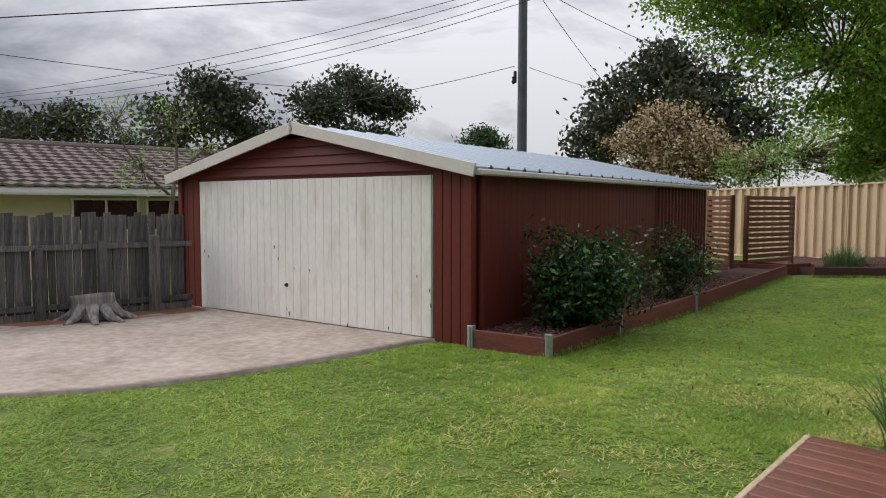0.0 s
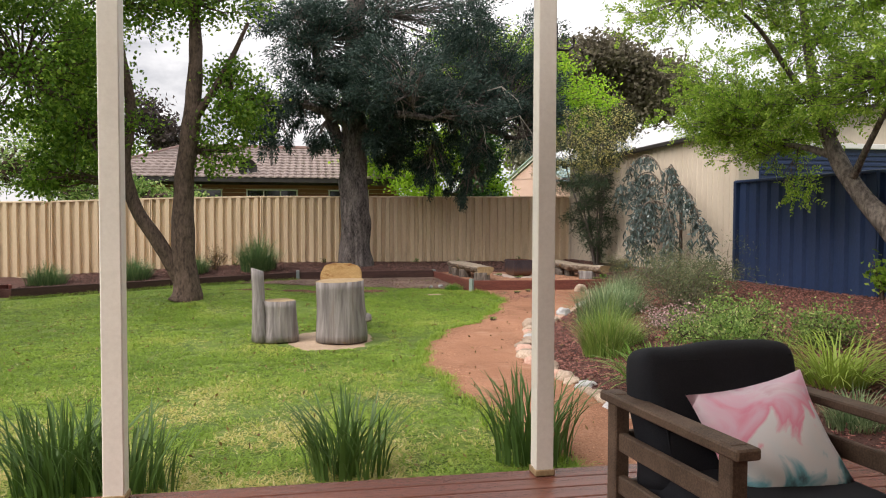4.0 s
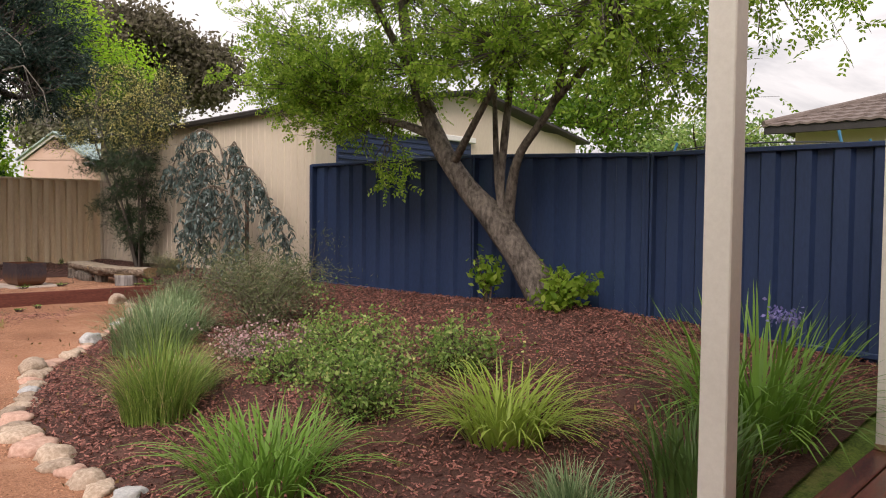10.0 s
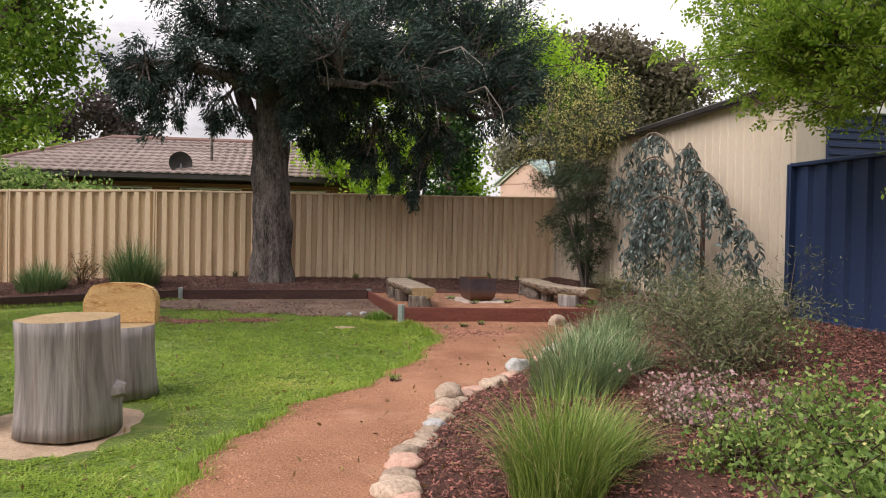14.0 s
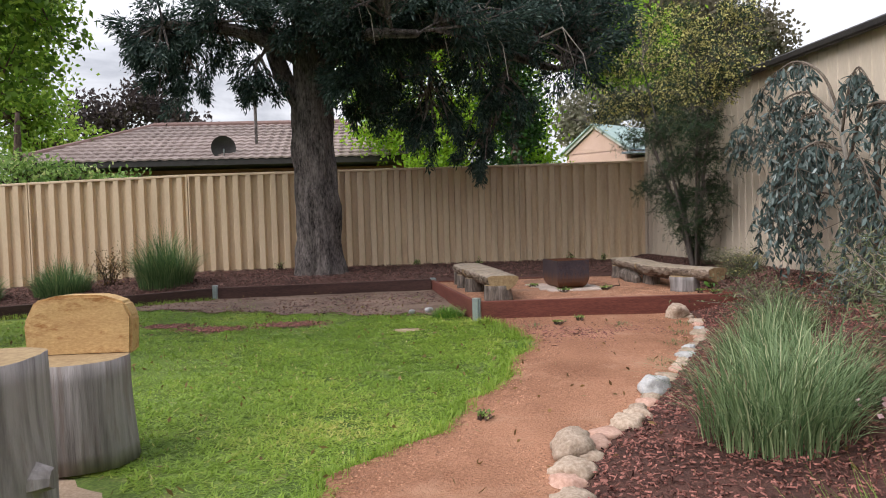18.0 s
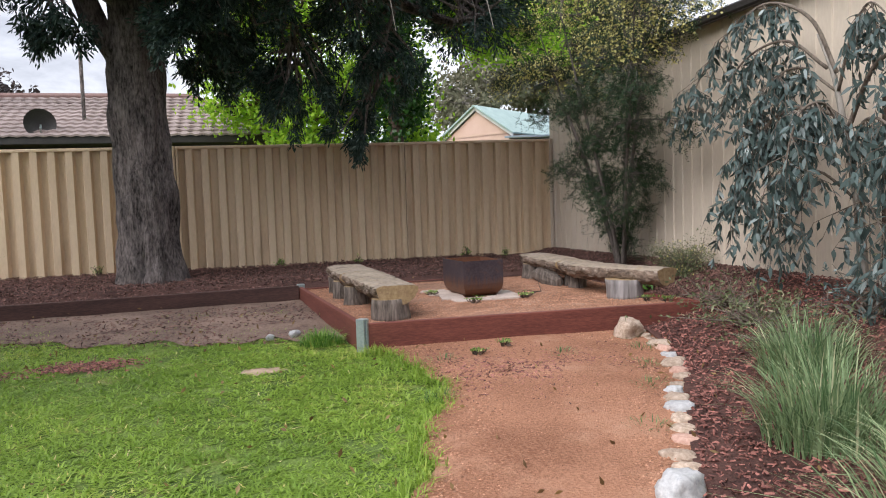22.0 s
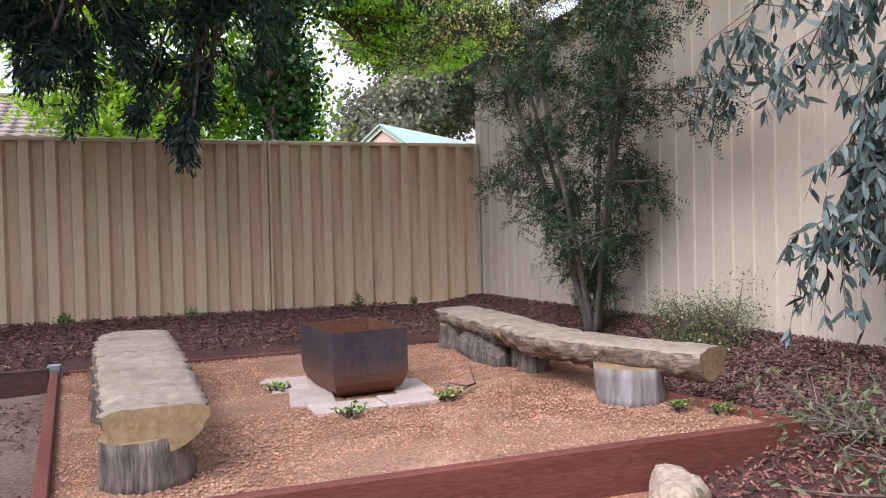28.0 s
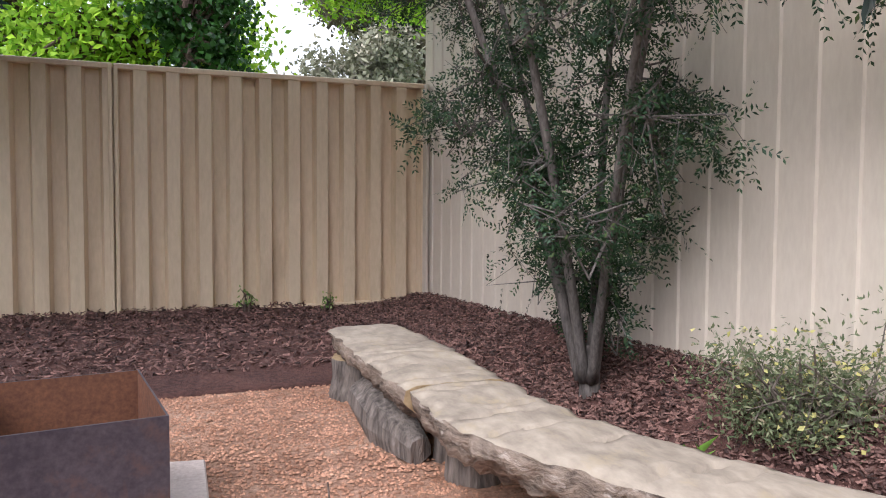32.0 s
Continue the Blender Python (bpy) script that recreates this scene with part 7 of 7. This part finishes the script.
def far_tree(label, x, y, h, crowns, leaf_m, bark=None, leaf=(0.3, 0.16), r=0.25, flower=None, name="tree", droop=0.2):
    return tree(name, label, (x, y, 0), [[(0, 0, 0, r), (0.1, 0, h * 0.3, r * 0.8), (-0.1, 0.1, h * 0.6, r * 0.5), (0, 0, h * 0.85, r * 0.2)]], crowns, leaf_m, bark or bark_brown, leaf, droop, 0.03, 8, flower)


far_tree("distant dark gum tree behind the houses", -51, -10.7, 7, [(0, -2, 5.4, 2, 2, 1.4, 22, 60, 0.5), (0, 1.5, 5.6, 2.2, 2, 1.5, 24, 60, 0.5), (0, 5, 4.6, 1.6, 1.6, 1.2, 14, 60, 0.5)], gum_leaf)
far_tree("tall dark gum tree behind the garage", -42, -5.7, 8, [(0, -1.2, 5.4, 1.8, 1.7, 1.7, 26, 60, 0.45), (0, 1.2, 6.6, 1.6, 1.6, 1.3, 24, 60, 0.42), (0, 3.0, 4.6, 2.0, 2.0, 1.4, 20, 60, 0.45), (0, 0, 7.4, 1.0, 1.0, 0.7, 12, 60, 0.35)], gum_leaf)
far_tree("tall gum tree with open branches behind the garage", -41.7, 3, 9, [(0, -2.4, 7.2, 1.5, 1.5, 1.2, 20, 60, 0.42), (0, 0.4, 8.3, 1.5, 1.7, 1.2, 24, 60, 0.42), (0, 2.6, 7.6, 1.4, 1.6, 1.0, 20, 60, 0.42), (0, 0, 5.4, 2.2, 3.4, 0.9, 28, 60, 0.45)], gum_leaf, stem_grey)
far_tree("small layered green conifer in the distance", -39, 11, 6, [(0, 0, 6.1, 0.9, 0.9, 0.3, 10, 50, 0.3), (0, 0, 5.5, 1.5, 1.5, 0.3, 14, 50, 0.3), (0, 0, 4.8, 1.8, 1.8, 0.3, 14, 50, 0.3)], dark_leaf, None, (0.3, 0.1), 0.15)
far_tree("broad dark gum tree behind the photinia", -25.5, 8.2, 8.5, [(-1.6, 0, 6.4, 2.0, 2.0, 1.6, 30, 60, 0.45), (0.6, 0, 7.9, 1.6, 1.6, 1.1, 24, 60, 0.4), (2.4, 0, 6.6, 1.8, 1.8, 1.6, 26, 60, 0.45), (3.6, 1, 4.6, 2.0, 2.0, 1.6, 26, 60, 0.45), (-3.2, 0, 4.6, 1.4, 1.4, 1.4, 20, 60, 0.4)], gum_leaf)
far_tree("flowering photinia with cream blossom and bronze leaves", -21.7, 2.9, 4, [(-1.1, 0, 3.4, 1.3, 1.3, 1.3, 36, 60, 0.3), (0.8, 0, 3.7, 1.3, 1.3, 1.1, 36, 60, 0.3), (0, 0, 4.7, 1.2, 1.2, 0.7, 26, 60, 0.28), (2.2, 0.2, 2.9, 1.2, 1.2, 1.0, 30, 60, 0.3)], photinia_leaf, None, (0.12, 0.06), 0.12, (photinia_bloom, 5200, 0.14, 2.0), "photinia")
far_tree("yellow-green shrub behind the back fence", -17.2, 2.4, 3.6, [(-0.8, 0, 3.0, 1.3, 1.0, 0.8, 30, 60, 0.25), (1.2, 0, 3.4, 1.3, 1.0, 0.8, 30, 60, 0.25), (2.8, 0, 2.8, 1.2, 1.0, 0.7, 22, 60, 0.25)], rose_leaf, None, (0.12, 0.05), 0.1)
far_tree("dark olive tree behind the back fence", -14.5, 5, 5.2, [(0, 0, 2.7, 2.0, 1.3, 0.5, 30, 60, 0.25), (2.0, 0.5, 2.4, 1.6, 1.3, 0.4, 22, 60, 0.25)], rose_leaf, None, (0.14, 0.07))
bare = tree("bare_tree", "nearly bare twisted tree with a few young leaves", (-21.2, -15.9, 0), [[(0, 0, 0, 0.06), (0.1, 0.1, 1.6, 0.045), (-0.1, 0.3, 2.6, 0.03), (0.1, 0.1, 3.4, 0.012)], [(0, 0.1, 1.8, 0.03), (0.2, -0.6, 2.4, 0.022), (0.2, -1.0, 3.1, 0.01)], [(0, 0.2, 2.1, 0.026), (0.1, 0.9, 2.8, 0.018), (0.0, 1.3, 2.6, 0.008)], [(0.2, -0.6, 2.4, 0.02), (0.3, -1.2, 2.5, 0.012), (0.3, -1.5, 2.9, 0.006)]],
            [(0.1, -0.9, 3.1, 0.5, 0.6, 0.5, 22, 5, 0.15), (0.0, 0.2, 3.2, 0.6, 0.7, 0.5, 26, 5, 0.15), (0.1, 0.9, 2.6, 0.5, 0.6, 0.5, 22, 6, 0.15), (0.2, -0.4, 2.3, 0.5, 0.6, 0.5, 18, 6, 0.14)], rose_leaf, stem_grey, (0.08, 0.035), 0.2, 0.006)
far_tree("light green tree beyond the tiled roof", -17.5, 11.4, 9, [(0, 0, 7.6, 1.5, 1.5, 1.4, 30, 60, 0.4), (0.4, 0, 9.3, 0.9, 0.9, 0.9, 16, 60, 0.35), (-0.6, 0, 5.4, 2.0, 2.0, 1.4, 34, 60, 0.42), (1.2, 0, 4.3, 1.6, 1.4, 0.9, 22, 60, 0.4)], robinia_leaf, None, (0.2, 0.12))
far_tree("purple-grey gum tree far behind the house", -19.6, 26.7, 9, [(-1.5, 0, 7.4, 1.7, 1.7, 1.2, 24, 50, 0.5), (1.2, 0, 8.0, 1.8, 1.8, 1.2, 24, 50, 0.5), (2.8, 0, 6.8, 1.5, 1.5, 1.0, 18, 50, 0.5)], leaf_mat("purple_leaf", (0.03, 0.022, 0.022), (0.1, 0.075, 0.07)), stem_grey)
far_tree("bright lime green tree behind the back fence", -1.2, 7.6, 8, [(-4.0, 0.2, 4.4, 1.3, 1.2, 1.2, 30, 70, 0.33), (-3.8, 0.2, 6.4, 1.6, 1.4, 1.2, 36, 70, 0.35), (-2.2, 0, 4.2, 1.6, 1.4, 1.5, 40, 70, 0.35), (-0.2, 0.4, 4.4, 1.3, 1.5, 1.6, 40, 70, 0.35), (3.4, 1.6, 6.6, 1.6, 1.4, 1.0, 30, 70, 0.35), (-1.0, 0, 6.8, 2.4, 2.0, 1.6, 56, 70, 0.4), (2.2, 0.4, 7.6, 2.0, 2.0, 1.2, 40, 70, 0.4), (5.2, 2.4, 7.0, 1.5, 1.4, 1.2, 26, 70, 0.38), (-2.6, -0.6, 2.9, 1.0, 0.8, 0.6, 18, 60, 0.28), (0.1, -0.8, 2.9, 0.8, 0.7, 0.5, 16, 60, 0.28), (0, 0.5, 8.6, 2.4, 2.0, 1.0, 34, 70, 0.4)], lime_leaf, None, (0.15, 0.09), 0.3)
far_tree("ivy-covered trunk behind the back fence", -1.6, 5.7, 7, [(0, 0, 2.4, 0.7, 0.6, 0.9, 24, 60, 0.2), (0.1, 0, 4.2, 0.75, 0.6, 1.1, 30, 60, 0.2), (0, 0, 6.2, 0.8, 0.7, 1.1, 28, 60, 0.22)], ivy_leaf, None, (0.12, 0.1), 0.25, None, "ivy_tree")
# distance haze is mixed into the pale, low-contrast leaf colour of this hill
far_tree("hill of dark gums in the distance", 12.4, 33.0, 15, [(-3, 0, 13.6, 3, 3, 1.8, 60, 150, 0.7), (1.5, 0, 14.2, 3, 3, 1.8, 60, 150, 0.7), (5.5, 0, 12.2, 3, 3, 2.0, 60, 150, 0.7), (0, 0, 10.0, 4.5, 3, 2.4, 60, 120, 0.7)], leaf_mat("haze_tinted_leaf", (0.13, 0.115, 0.08), (0.19, 0.165, 0.115), None, 0.7, 0.3), None, (0.36, 0.24))
far_tree("pale gum tree behind the small house", 5.2, 21, 8, [(-0.6, 0, 6.2, 1.6, 1.4, 1.3, 26, 60, 0.4), (1.0, 0, 7.4, 1.6, 1.4, 1.2, 26, 60, 0.4)], olive_leaf, bark_pale)
far_tree("yellow-green hedge tree beyond the blue fence", 14, -7.8, 4, [(-1.5, -1.5, 3.4, 1.8, 1.8, 1.0, 34, 60, 0.3), (1.0, 1.5, 3.8, 1.8, 1.8, 1.0, 34, 60, 0.3), (0, -4, 3.2, 1.8, 1.8, 1.0, 30, 60, 0.3)], rose_leaf, None, (0.14, 0.08))
far_tree("tall green tree beyond the blue fence", 13, -2.5, 7, [(0, 0, 5.6, 2.0, 2.0, 1.5, 36, 60, 0.4), (1.5, -2.5, 5.0, 2.0, 2.0, 1.3, 32, 60, 0.4)], maple_leaf, None, (0.2, 0.11))
far_tree("dark gum tree beyond the neighbour house", 24, -14, 8, [(0, 0, 6.4, 2.6, 2.6, 1.6, 36, 60, 0.5), (2, -4, 5.4, 2.4, 2.4, 1.4, 30, 60, 0.5)], gum_leaf)

# ---------------------------------------------------------------- lawn blades, bark chips and loose gravel
LR = np.random.default_rng(11)


def stuff(name, me, label, category):
    return tagged(new(name, me), label, category, "", "stuff")


def sprinkle(n, x0, x1, y0, y1):
    return LR.uniform(x0, x1, n), LR.uniform(y0, y1, n)


def patchy(x, y, s, seed):
    return np.array([noise.noise(Vector((a * s, b * s, seed))) for a, b in zip(x, y)])


WPX, WPY = -4.9, -5.97
BARE_SPOTS = ((-7.15, -5.6, 0.42, 0.2), (-6.28, -5.42, 0.36, 0.22), (-7.75, -5.3, 0.26, 0.14), (-8.6, -5.0, 0.3, 0.15))


def lawn_at(x, y):
    """True where lawn grows."""
    ok = (y < np.interp(x, SL_X, SL_Y, left=-5.2, right=-2.6) - 0.35) & (y > -22)
    ok &= x > np.where(y > -15.3, np.interp(y, [-15.3, -13.6, -11.0, -5.3], [-12.2, -12.45, -12.85, -13.8]), np.interp(y, CONC[:, 1], CONC[:, 0])) + 0.03
    ok &= (x < path_left(y)) | (y > PY1)
    ok &= ~((x > -4.1) & (y > -5.75))
    ok &= ~((y < -16.86) & (x > -9.1 - 0.09 * (y + 16.86)))
    ok &= ((x - WPX) / 0.19) ** 2 + ((y - WPY) / 0.1) ** 2 > 0.5 + 1.6 * patchy(x, y, 5.0, 3.0)
    ok &= ((x + 6.98) / 0.8) ** 2 + ((y + 10.78) / 0.76) ** 2 > 0.9 + 0.5 * patchy(x, y, 4.0, 8.0)
    for sx_, sy_, ax_, ay_ in BARE_SPOTS:
        ok &= ((x - sx_) / ax_) ** 2 + ((y - sy_) / ay_) ** 2 > 0.7 + 1.5 * patchy(x, y, 4.0, sx_)
    bare_edge = np.interp(x, [-9.4, -8, -6, -4.4], [-3.3, -3.9, -4.6, -5.0], left=-3.2) + 0.35 * patchy(x, y, 1.1, 9.0)
    ok &= (y < bare_edge) | (LR.uniform(0, 1, len(x)) < np.clip(patchy(x, y, 1.3, 5.0) * 1.6 + 0.12, 0, 0.8))
    return ok


zones = ((640000, -13.9, -3.4, -16.9, -3.0), (95000, -14.5, -9.0, -22.0, -15.0))
gxs, gys = zip(*[sprinkle(*z) for z in zones])
gxs, gys = np.concatenate(gxs), np.concatenate(gys)
keep = lawn_at(gxs, gys)
gxs, gys = gxs[keep], gys[keep]
dens = patchy(gxs, gys, 1.1, 2.0) * 0.5 + patchy(gxs, gys, 4.0, 4.0) * 0.5 + patchy(gxs, gys, 11.0, 6.0) * 0.8
keep = LR.uniform(0, 1, len(gxs)) < np.clip(0.85 + 1.3 * dens, 0.2, 1)
gxs, gys, dens = gxs[keep], gys[keep], dens[keep]
roots = np.stack([gxs, gys, land(gxs, gys) - 0.012], 1)
hts = LR.uniform(0.018, 0.042, len(gxs)) * (1 + 0.9 * dens)
v, f, k = blades(roots, hts, 0.013, LR.uniform(0.5, 2.8, len(gxs)), LR, 1)
# a dry, straw-coloured stretch of lawn in front of the deck, thinning out away from it
dry = np.exp(-(((gxs + 7.4) / 2.2) ** 2 + ((gys + 14.9) / 1.7) ** 2)) + 0.35 * np.exp(-(((gxs + 10.5) / 1.6) ** 2 + ((gys + 17.5) / 1.6) ** 2))
dry = LR.uniform(0, 1, len(gxs)) < np.clip(dry * (0.5 + 2.2 * patchy(gxs, gys, 1.4, 21.0)), 0.02, 0.8)
stuff("lawn_grass", fast_mesh("lawn_grass", v[~dry], f, k, lawn_blade), "short mown green grass with straw-coloured patches", "grass")
stuff("dry_grass", fast_mesh("dry_grass", v[dry], f, k, leaf_mat("straw_blade", (0.42, 0.42, 0.11), (0.72, 0.62, 0.26), (0.8, 0.7, 0.42), 0.5, 0.4)), "dry straw-coloured grass in the lawn near the deck", "grass")
# longer grass left along edges
ex, ey = [], []
for a, b, n in (((-12.2, -15.5), (-12.5, -13.6), 500), ((-12.5, -13.6), (-13.8, -5.3), 1500), ((-13.4, -5.1), (-10.6, -3.8), 900), ((-10.6, -3.8), (-7.8, -2.85), 900), ((-4.15, -5.8), (-3.9, -5.75), 120), ((-9.1, -16.75), (-5.8, -16.55), 900), ((-9.1, -16.8), (-8.95, -19.5), 500)):
    u = LR.uniform(0, 1, n)
    ex.append(a[0] + (b[0] - a[0]) * u + LR.normal(0, 0.04, n))
    ey.append(a[1] + (b[1] - a[1]) * u + LR.normal(0, 0.04, n))
u = LR.uniform(0, 1, 5000)
py = PY0 + u * (PY1 - PY0)
ex.append(path_left(py) + LR.normal(-0.02, 0.05, 5000))
ey.append(py)
ex, ey = np.concatenate(ex), np.concatenate(ey)
v, f, k = blades(np.stack([ex, ey, land(ex, ey) - 0.005], 1), LR.uniform(0.04, 0.11, len(ex)), 0.008, LR.uniform(0.2, 1.6, len(ex)), LR, 2)
stuff("edge_grass", fast_mesh("edge_grass", v, f, k, lawn_blade), "longer uncut grass along the lawn's edges", "grass")


def chips(x, y, z, lo, hi, flat, tilt=0.5):
    """Small splinters with a ridged back."""
    n = len(x)
    d = unit(np.stack([LR.normal(size=n), LR.normal(size=n), LR.normal(size=n) * tilt * 0.5], 1))
    up = unit(np.stack([LR.normal(size=n) * tilt, LR.normal(size=n) * tilt, np.ones(n)], 1))
    s = unit(np.cross(up, d))
    up = np.cross(d, s)
    le, wi, th = LR.uniform(lo, hi, (n, 1)), LR.uniform(lo * 0.3, hi * 0.35, (n, 1)), flat * LR.uniform(0.6, 1.4, (n, 1))
    c = np.stack([x, y, z], 1)
    q = [c + d * le * a + s * wi * b + up * th * e for a, b, e in ((-0.5, -0.4, 0), (0.5, -0.5, 0), (0.45, 0.5, 0), (-0.5, 0.35, 0), (-0.42, 0.0, 1), (0.42, 0.05, 1))]
    return np.stack(q, 1), [(0, 1, 5, 4), (1, 2, 5), (2, 3, 4, 5), (3, 0, 4)], 6


bx, by = sprinkle(105000, -4.6, 0.6, -16.4, 0.0)
rk = np.interp(by, ROCK_Y, ROCK_X)
keep = (bx > rk + 0.08) & (bx < 0.62 - 0.04 * (by + 16)) & ~((bx < -0.9) & (by > -5.7) & (by < -2.1)) & ((by < -5.75) | (LR.uniform(0, 1, len(bx)) < 0.3 * (by < -5.2)))
bx, by = bx[keep], by[keep]
v, f, k = chips(bx, by, land(bx, by) + LR.uniform(0.02, 0.045, len(bx)), 0.014, 0.046, 0.006, 0.8)
stuff("bark_mulch", fast_mesh("bark_mulch", v, f, k, mulch_chip), "loose red-brown bark chips on the garden bed", "mulch")
bx, by = sprinkle(52000, -14.0, -1.1, -4.6, 0.0)
keep = by > np.interp(bx, SL_X, SL_Y, right=-2.1) + 0.05
bx, by = bx[keep], by[keep]
v, f, k = chips(bx, by, bed_z(bx, by) + LR.uniform(0.0, 0.028, len(bx)), 0.016, 0.055, 0.006, 0.8)
wx, wy = sprinkle(40000, -1.2, 0.3, -5.8, 0.0)
keep = wx > np.interp(wy, [-5.7, -4.9, -4.2, -2.2, -2.1], [-0.85, -0.9, -0.78, -0.78, -1.15])
v2 = chips(wx[keep], wy[keep], land(wx[keep], wy[keep]) + LR.uniform(0.02, 0.045, keep.sum()), 0.014, 0.045, 0.006, 0.8)[0]
v = np.concatenate([v, v2])
stuff("dark_mulch", fast_mesh("dark_mulch", v, f, k, dark_chip), "loose dark bark chips along the back fence", "mulch")
bx, by = sprinkle(5000, -13.9, -12.3, -15.4, -5.5)
v, f, k = chips(bx, by, np.interp(by, [-15.5, -5.5], [0.15, 0.25]), 0.02, 0.07, 0.008)
keep = (bx < np.interp(by, [-15.4, -13.6, -11.0, -5.3], [-12.3, -12.58, -12.95, -13.9]))
stuff("planter_mulch", fast_mesh("planter_mulch", v[keep], f, k, dark_chip), "dark bark chips in the planter", "mulch")

stone_mat = mat("gravel_grain", (0.22, 0.1, 0.055), (0.5, 0.27, 0.17), 5, 60, 0.9, 0.2, rnd=0.4, island=True)


def grains(x, y, z, lo, hi):
    n = len(x)
    r = LR.uniform(lo, hi, (n, 1))
    c = np.stack([x, y, z], 1)
    a = LR.uniform(0, 2 * math.pi, n)
    ca, sa = np.cos(a)[:, None], np.sin(a)[:, None]
    ex, ey, ez = np.hstack([ca, sa, 0 * ca]), np.hstack([-sa, ca, 0 * ca]), np.array([0, 0, 1.0])
    q = [c + ex * r, c + ey * r * 0.8, c - ex * r * 0.9, c - ey * r * 0.75, c + ez * r * 0.7]
    return np.stack(q, 1), [(0, 1, 4), (1, 2, 4), (2, 3, 4), (3, 0, 4)], 5


px_, py_ = sprinkle(80000, -5.95, -1.4, PY0, PY1)
keep = (px_ > path_left(py_) + 0.03) & (px_ < np.interp(py_, ROCK_Y, ROCK_X) - 0.02)
px_, py_ = px_[keep], py_[keep]
v, f, k = grains(px_, py_, land(px_, py_) + 0.018, 0.003, 0.013)
stuff("path_gravel", fast_mesh("path_gravel", v, f, k, stone_mat), "loose orange granite grains on the path", "gravel")
qx, qy = sprinkle(42000, -4.35, -0.85, -5.6, -2.3)
keep = (qx > np.interp(qy, [-5.58, -2.45], [-4.02, -4.37])) & (qx < np.interp(qy, [-5.66, -2.2], [-0.95, -0.78]))
v, f, k = grains(qx[keep], qy[keep], np.full(keep.sum(), PAD_Z + 0.004), 0.004, 0.012)
stuff("terrace_gravel", fast_mesh("terrace_gravel", v, f, k, stone_mat), "loose orange granite grains on the terrace", "gravel")
# fallen twigs, leaves and litter
lx, ly = sprinkle(1600, -12.0, -1.0, -16.0, -0.5)
v = leaves(np.stack([lx, ly, land(lx, ly) + 0.04], 1), 0.05, 0.02, LR)
stuff("leaf_litter", fast_mesh("leaf_litter", v, LEAF_FACES, 4, leaf_mat("dry_leaf", (0.12, 0.07, 0.03), (0.35, 0.24, 0.1))), "scattered dry fallen leaves", "leaves")

dx_, dy_ = LR.normal(-3.0, 0.45, 1500), LR.normal(-6.5, 0.35, 1500)
keep = (dy_ < -5.75) & (dx_ > path_left(dy_) + 0.05) & (dx_ < np.interp(dy_, ROCK_Y, ROCK_X) - 0.1)
v, f, k = chips(dx_[keep], dy_[keep], land(dx_[keep], dy_[keep]) + 0.02, 0.012, 0.04, 0.005)
stuff("path_debris", fast_mesh("path_debris", v, f, k, mulch_chip), "red-brown bark crumbs spilled on the path", "mulch")

# worn sandy patch in the lawn near the terrace, and stones by its corner
sp = bmesh.new()
mid_v = sp.verts.new((WPX, WPY, landz(WPX, WPY) + 0.004))
rim = []
for k in range(28):
    a = 2 * math.pi * k / 28
    r = 1.0 + 0.5 * noise.noise(Vector((math.cos(a) * 2, math.sin(a) * 2, 8.1))) + 0.4 * noise.noise(Vector((math.cos(a) * 5, math.sin(a) * 5, 2.1)))
    x, y = WPX + 0.24 * r * math.cos(a), WPY + 0.13 * r * math.sin(a)
    rim.append(sp.verts.new((x, y, landz(x, y) - 0.02)))
for k in range(28):
    sp.faces.new((mid_v, rim[k], rim[(k + 1) % 28]))
structure("worn_patch", sp, sand, "pale sandy worn patch in the lawn", "soil")
ux, uy = sprinkle(4200, -9.3, -4.2, -5.2, -2.8)
keep = (uy < np.interp(ux, SL_X, SL_Y) - 0.08) & (uy > np.interp(ux, [-9.4, -8, -6, -4.4], [-3.4, -4.1, -4.8, -5.2])) & (patchy(ux, uy, 1.5, 12.0) > -0.25)
v, f, k = chips(ux[keep], uy[keep], land(ux[keep], uy[keep]) + 0.012, 0.01, 0.045, 0.005)
stuff("earth_debris", fast_mesh("earth_debris", v, f, k, dark_chip), "bark crumbs and clods on the bare earth", "mulch")
# bark crumbs in the bare spots of the lawn
sx_, sy_ = [], []
for cx, cy, ax_, ay_ in BARE_SPOTS:
    sx_.append(LR.normal(cx, ax_ * 0.5, 700))
    sy_.append(LR.normal(cy, ay_ * 0.5, 700))
sx_, sy_ = np.concatenate(sx_), np.concatenate(sy_)
v, f, k = chips(sx_, sy_, land(sx_, sy_) + 0.006, 0.012, 0.05, 0.006)
stuff("spot_mulch", fast_mesh("spot_mulch", v, f, k, mulch_chip), "bark crumbs in bare spots of the lawn", "mulch")
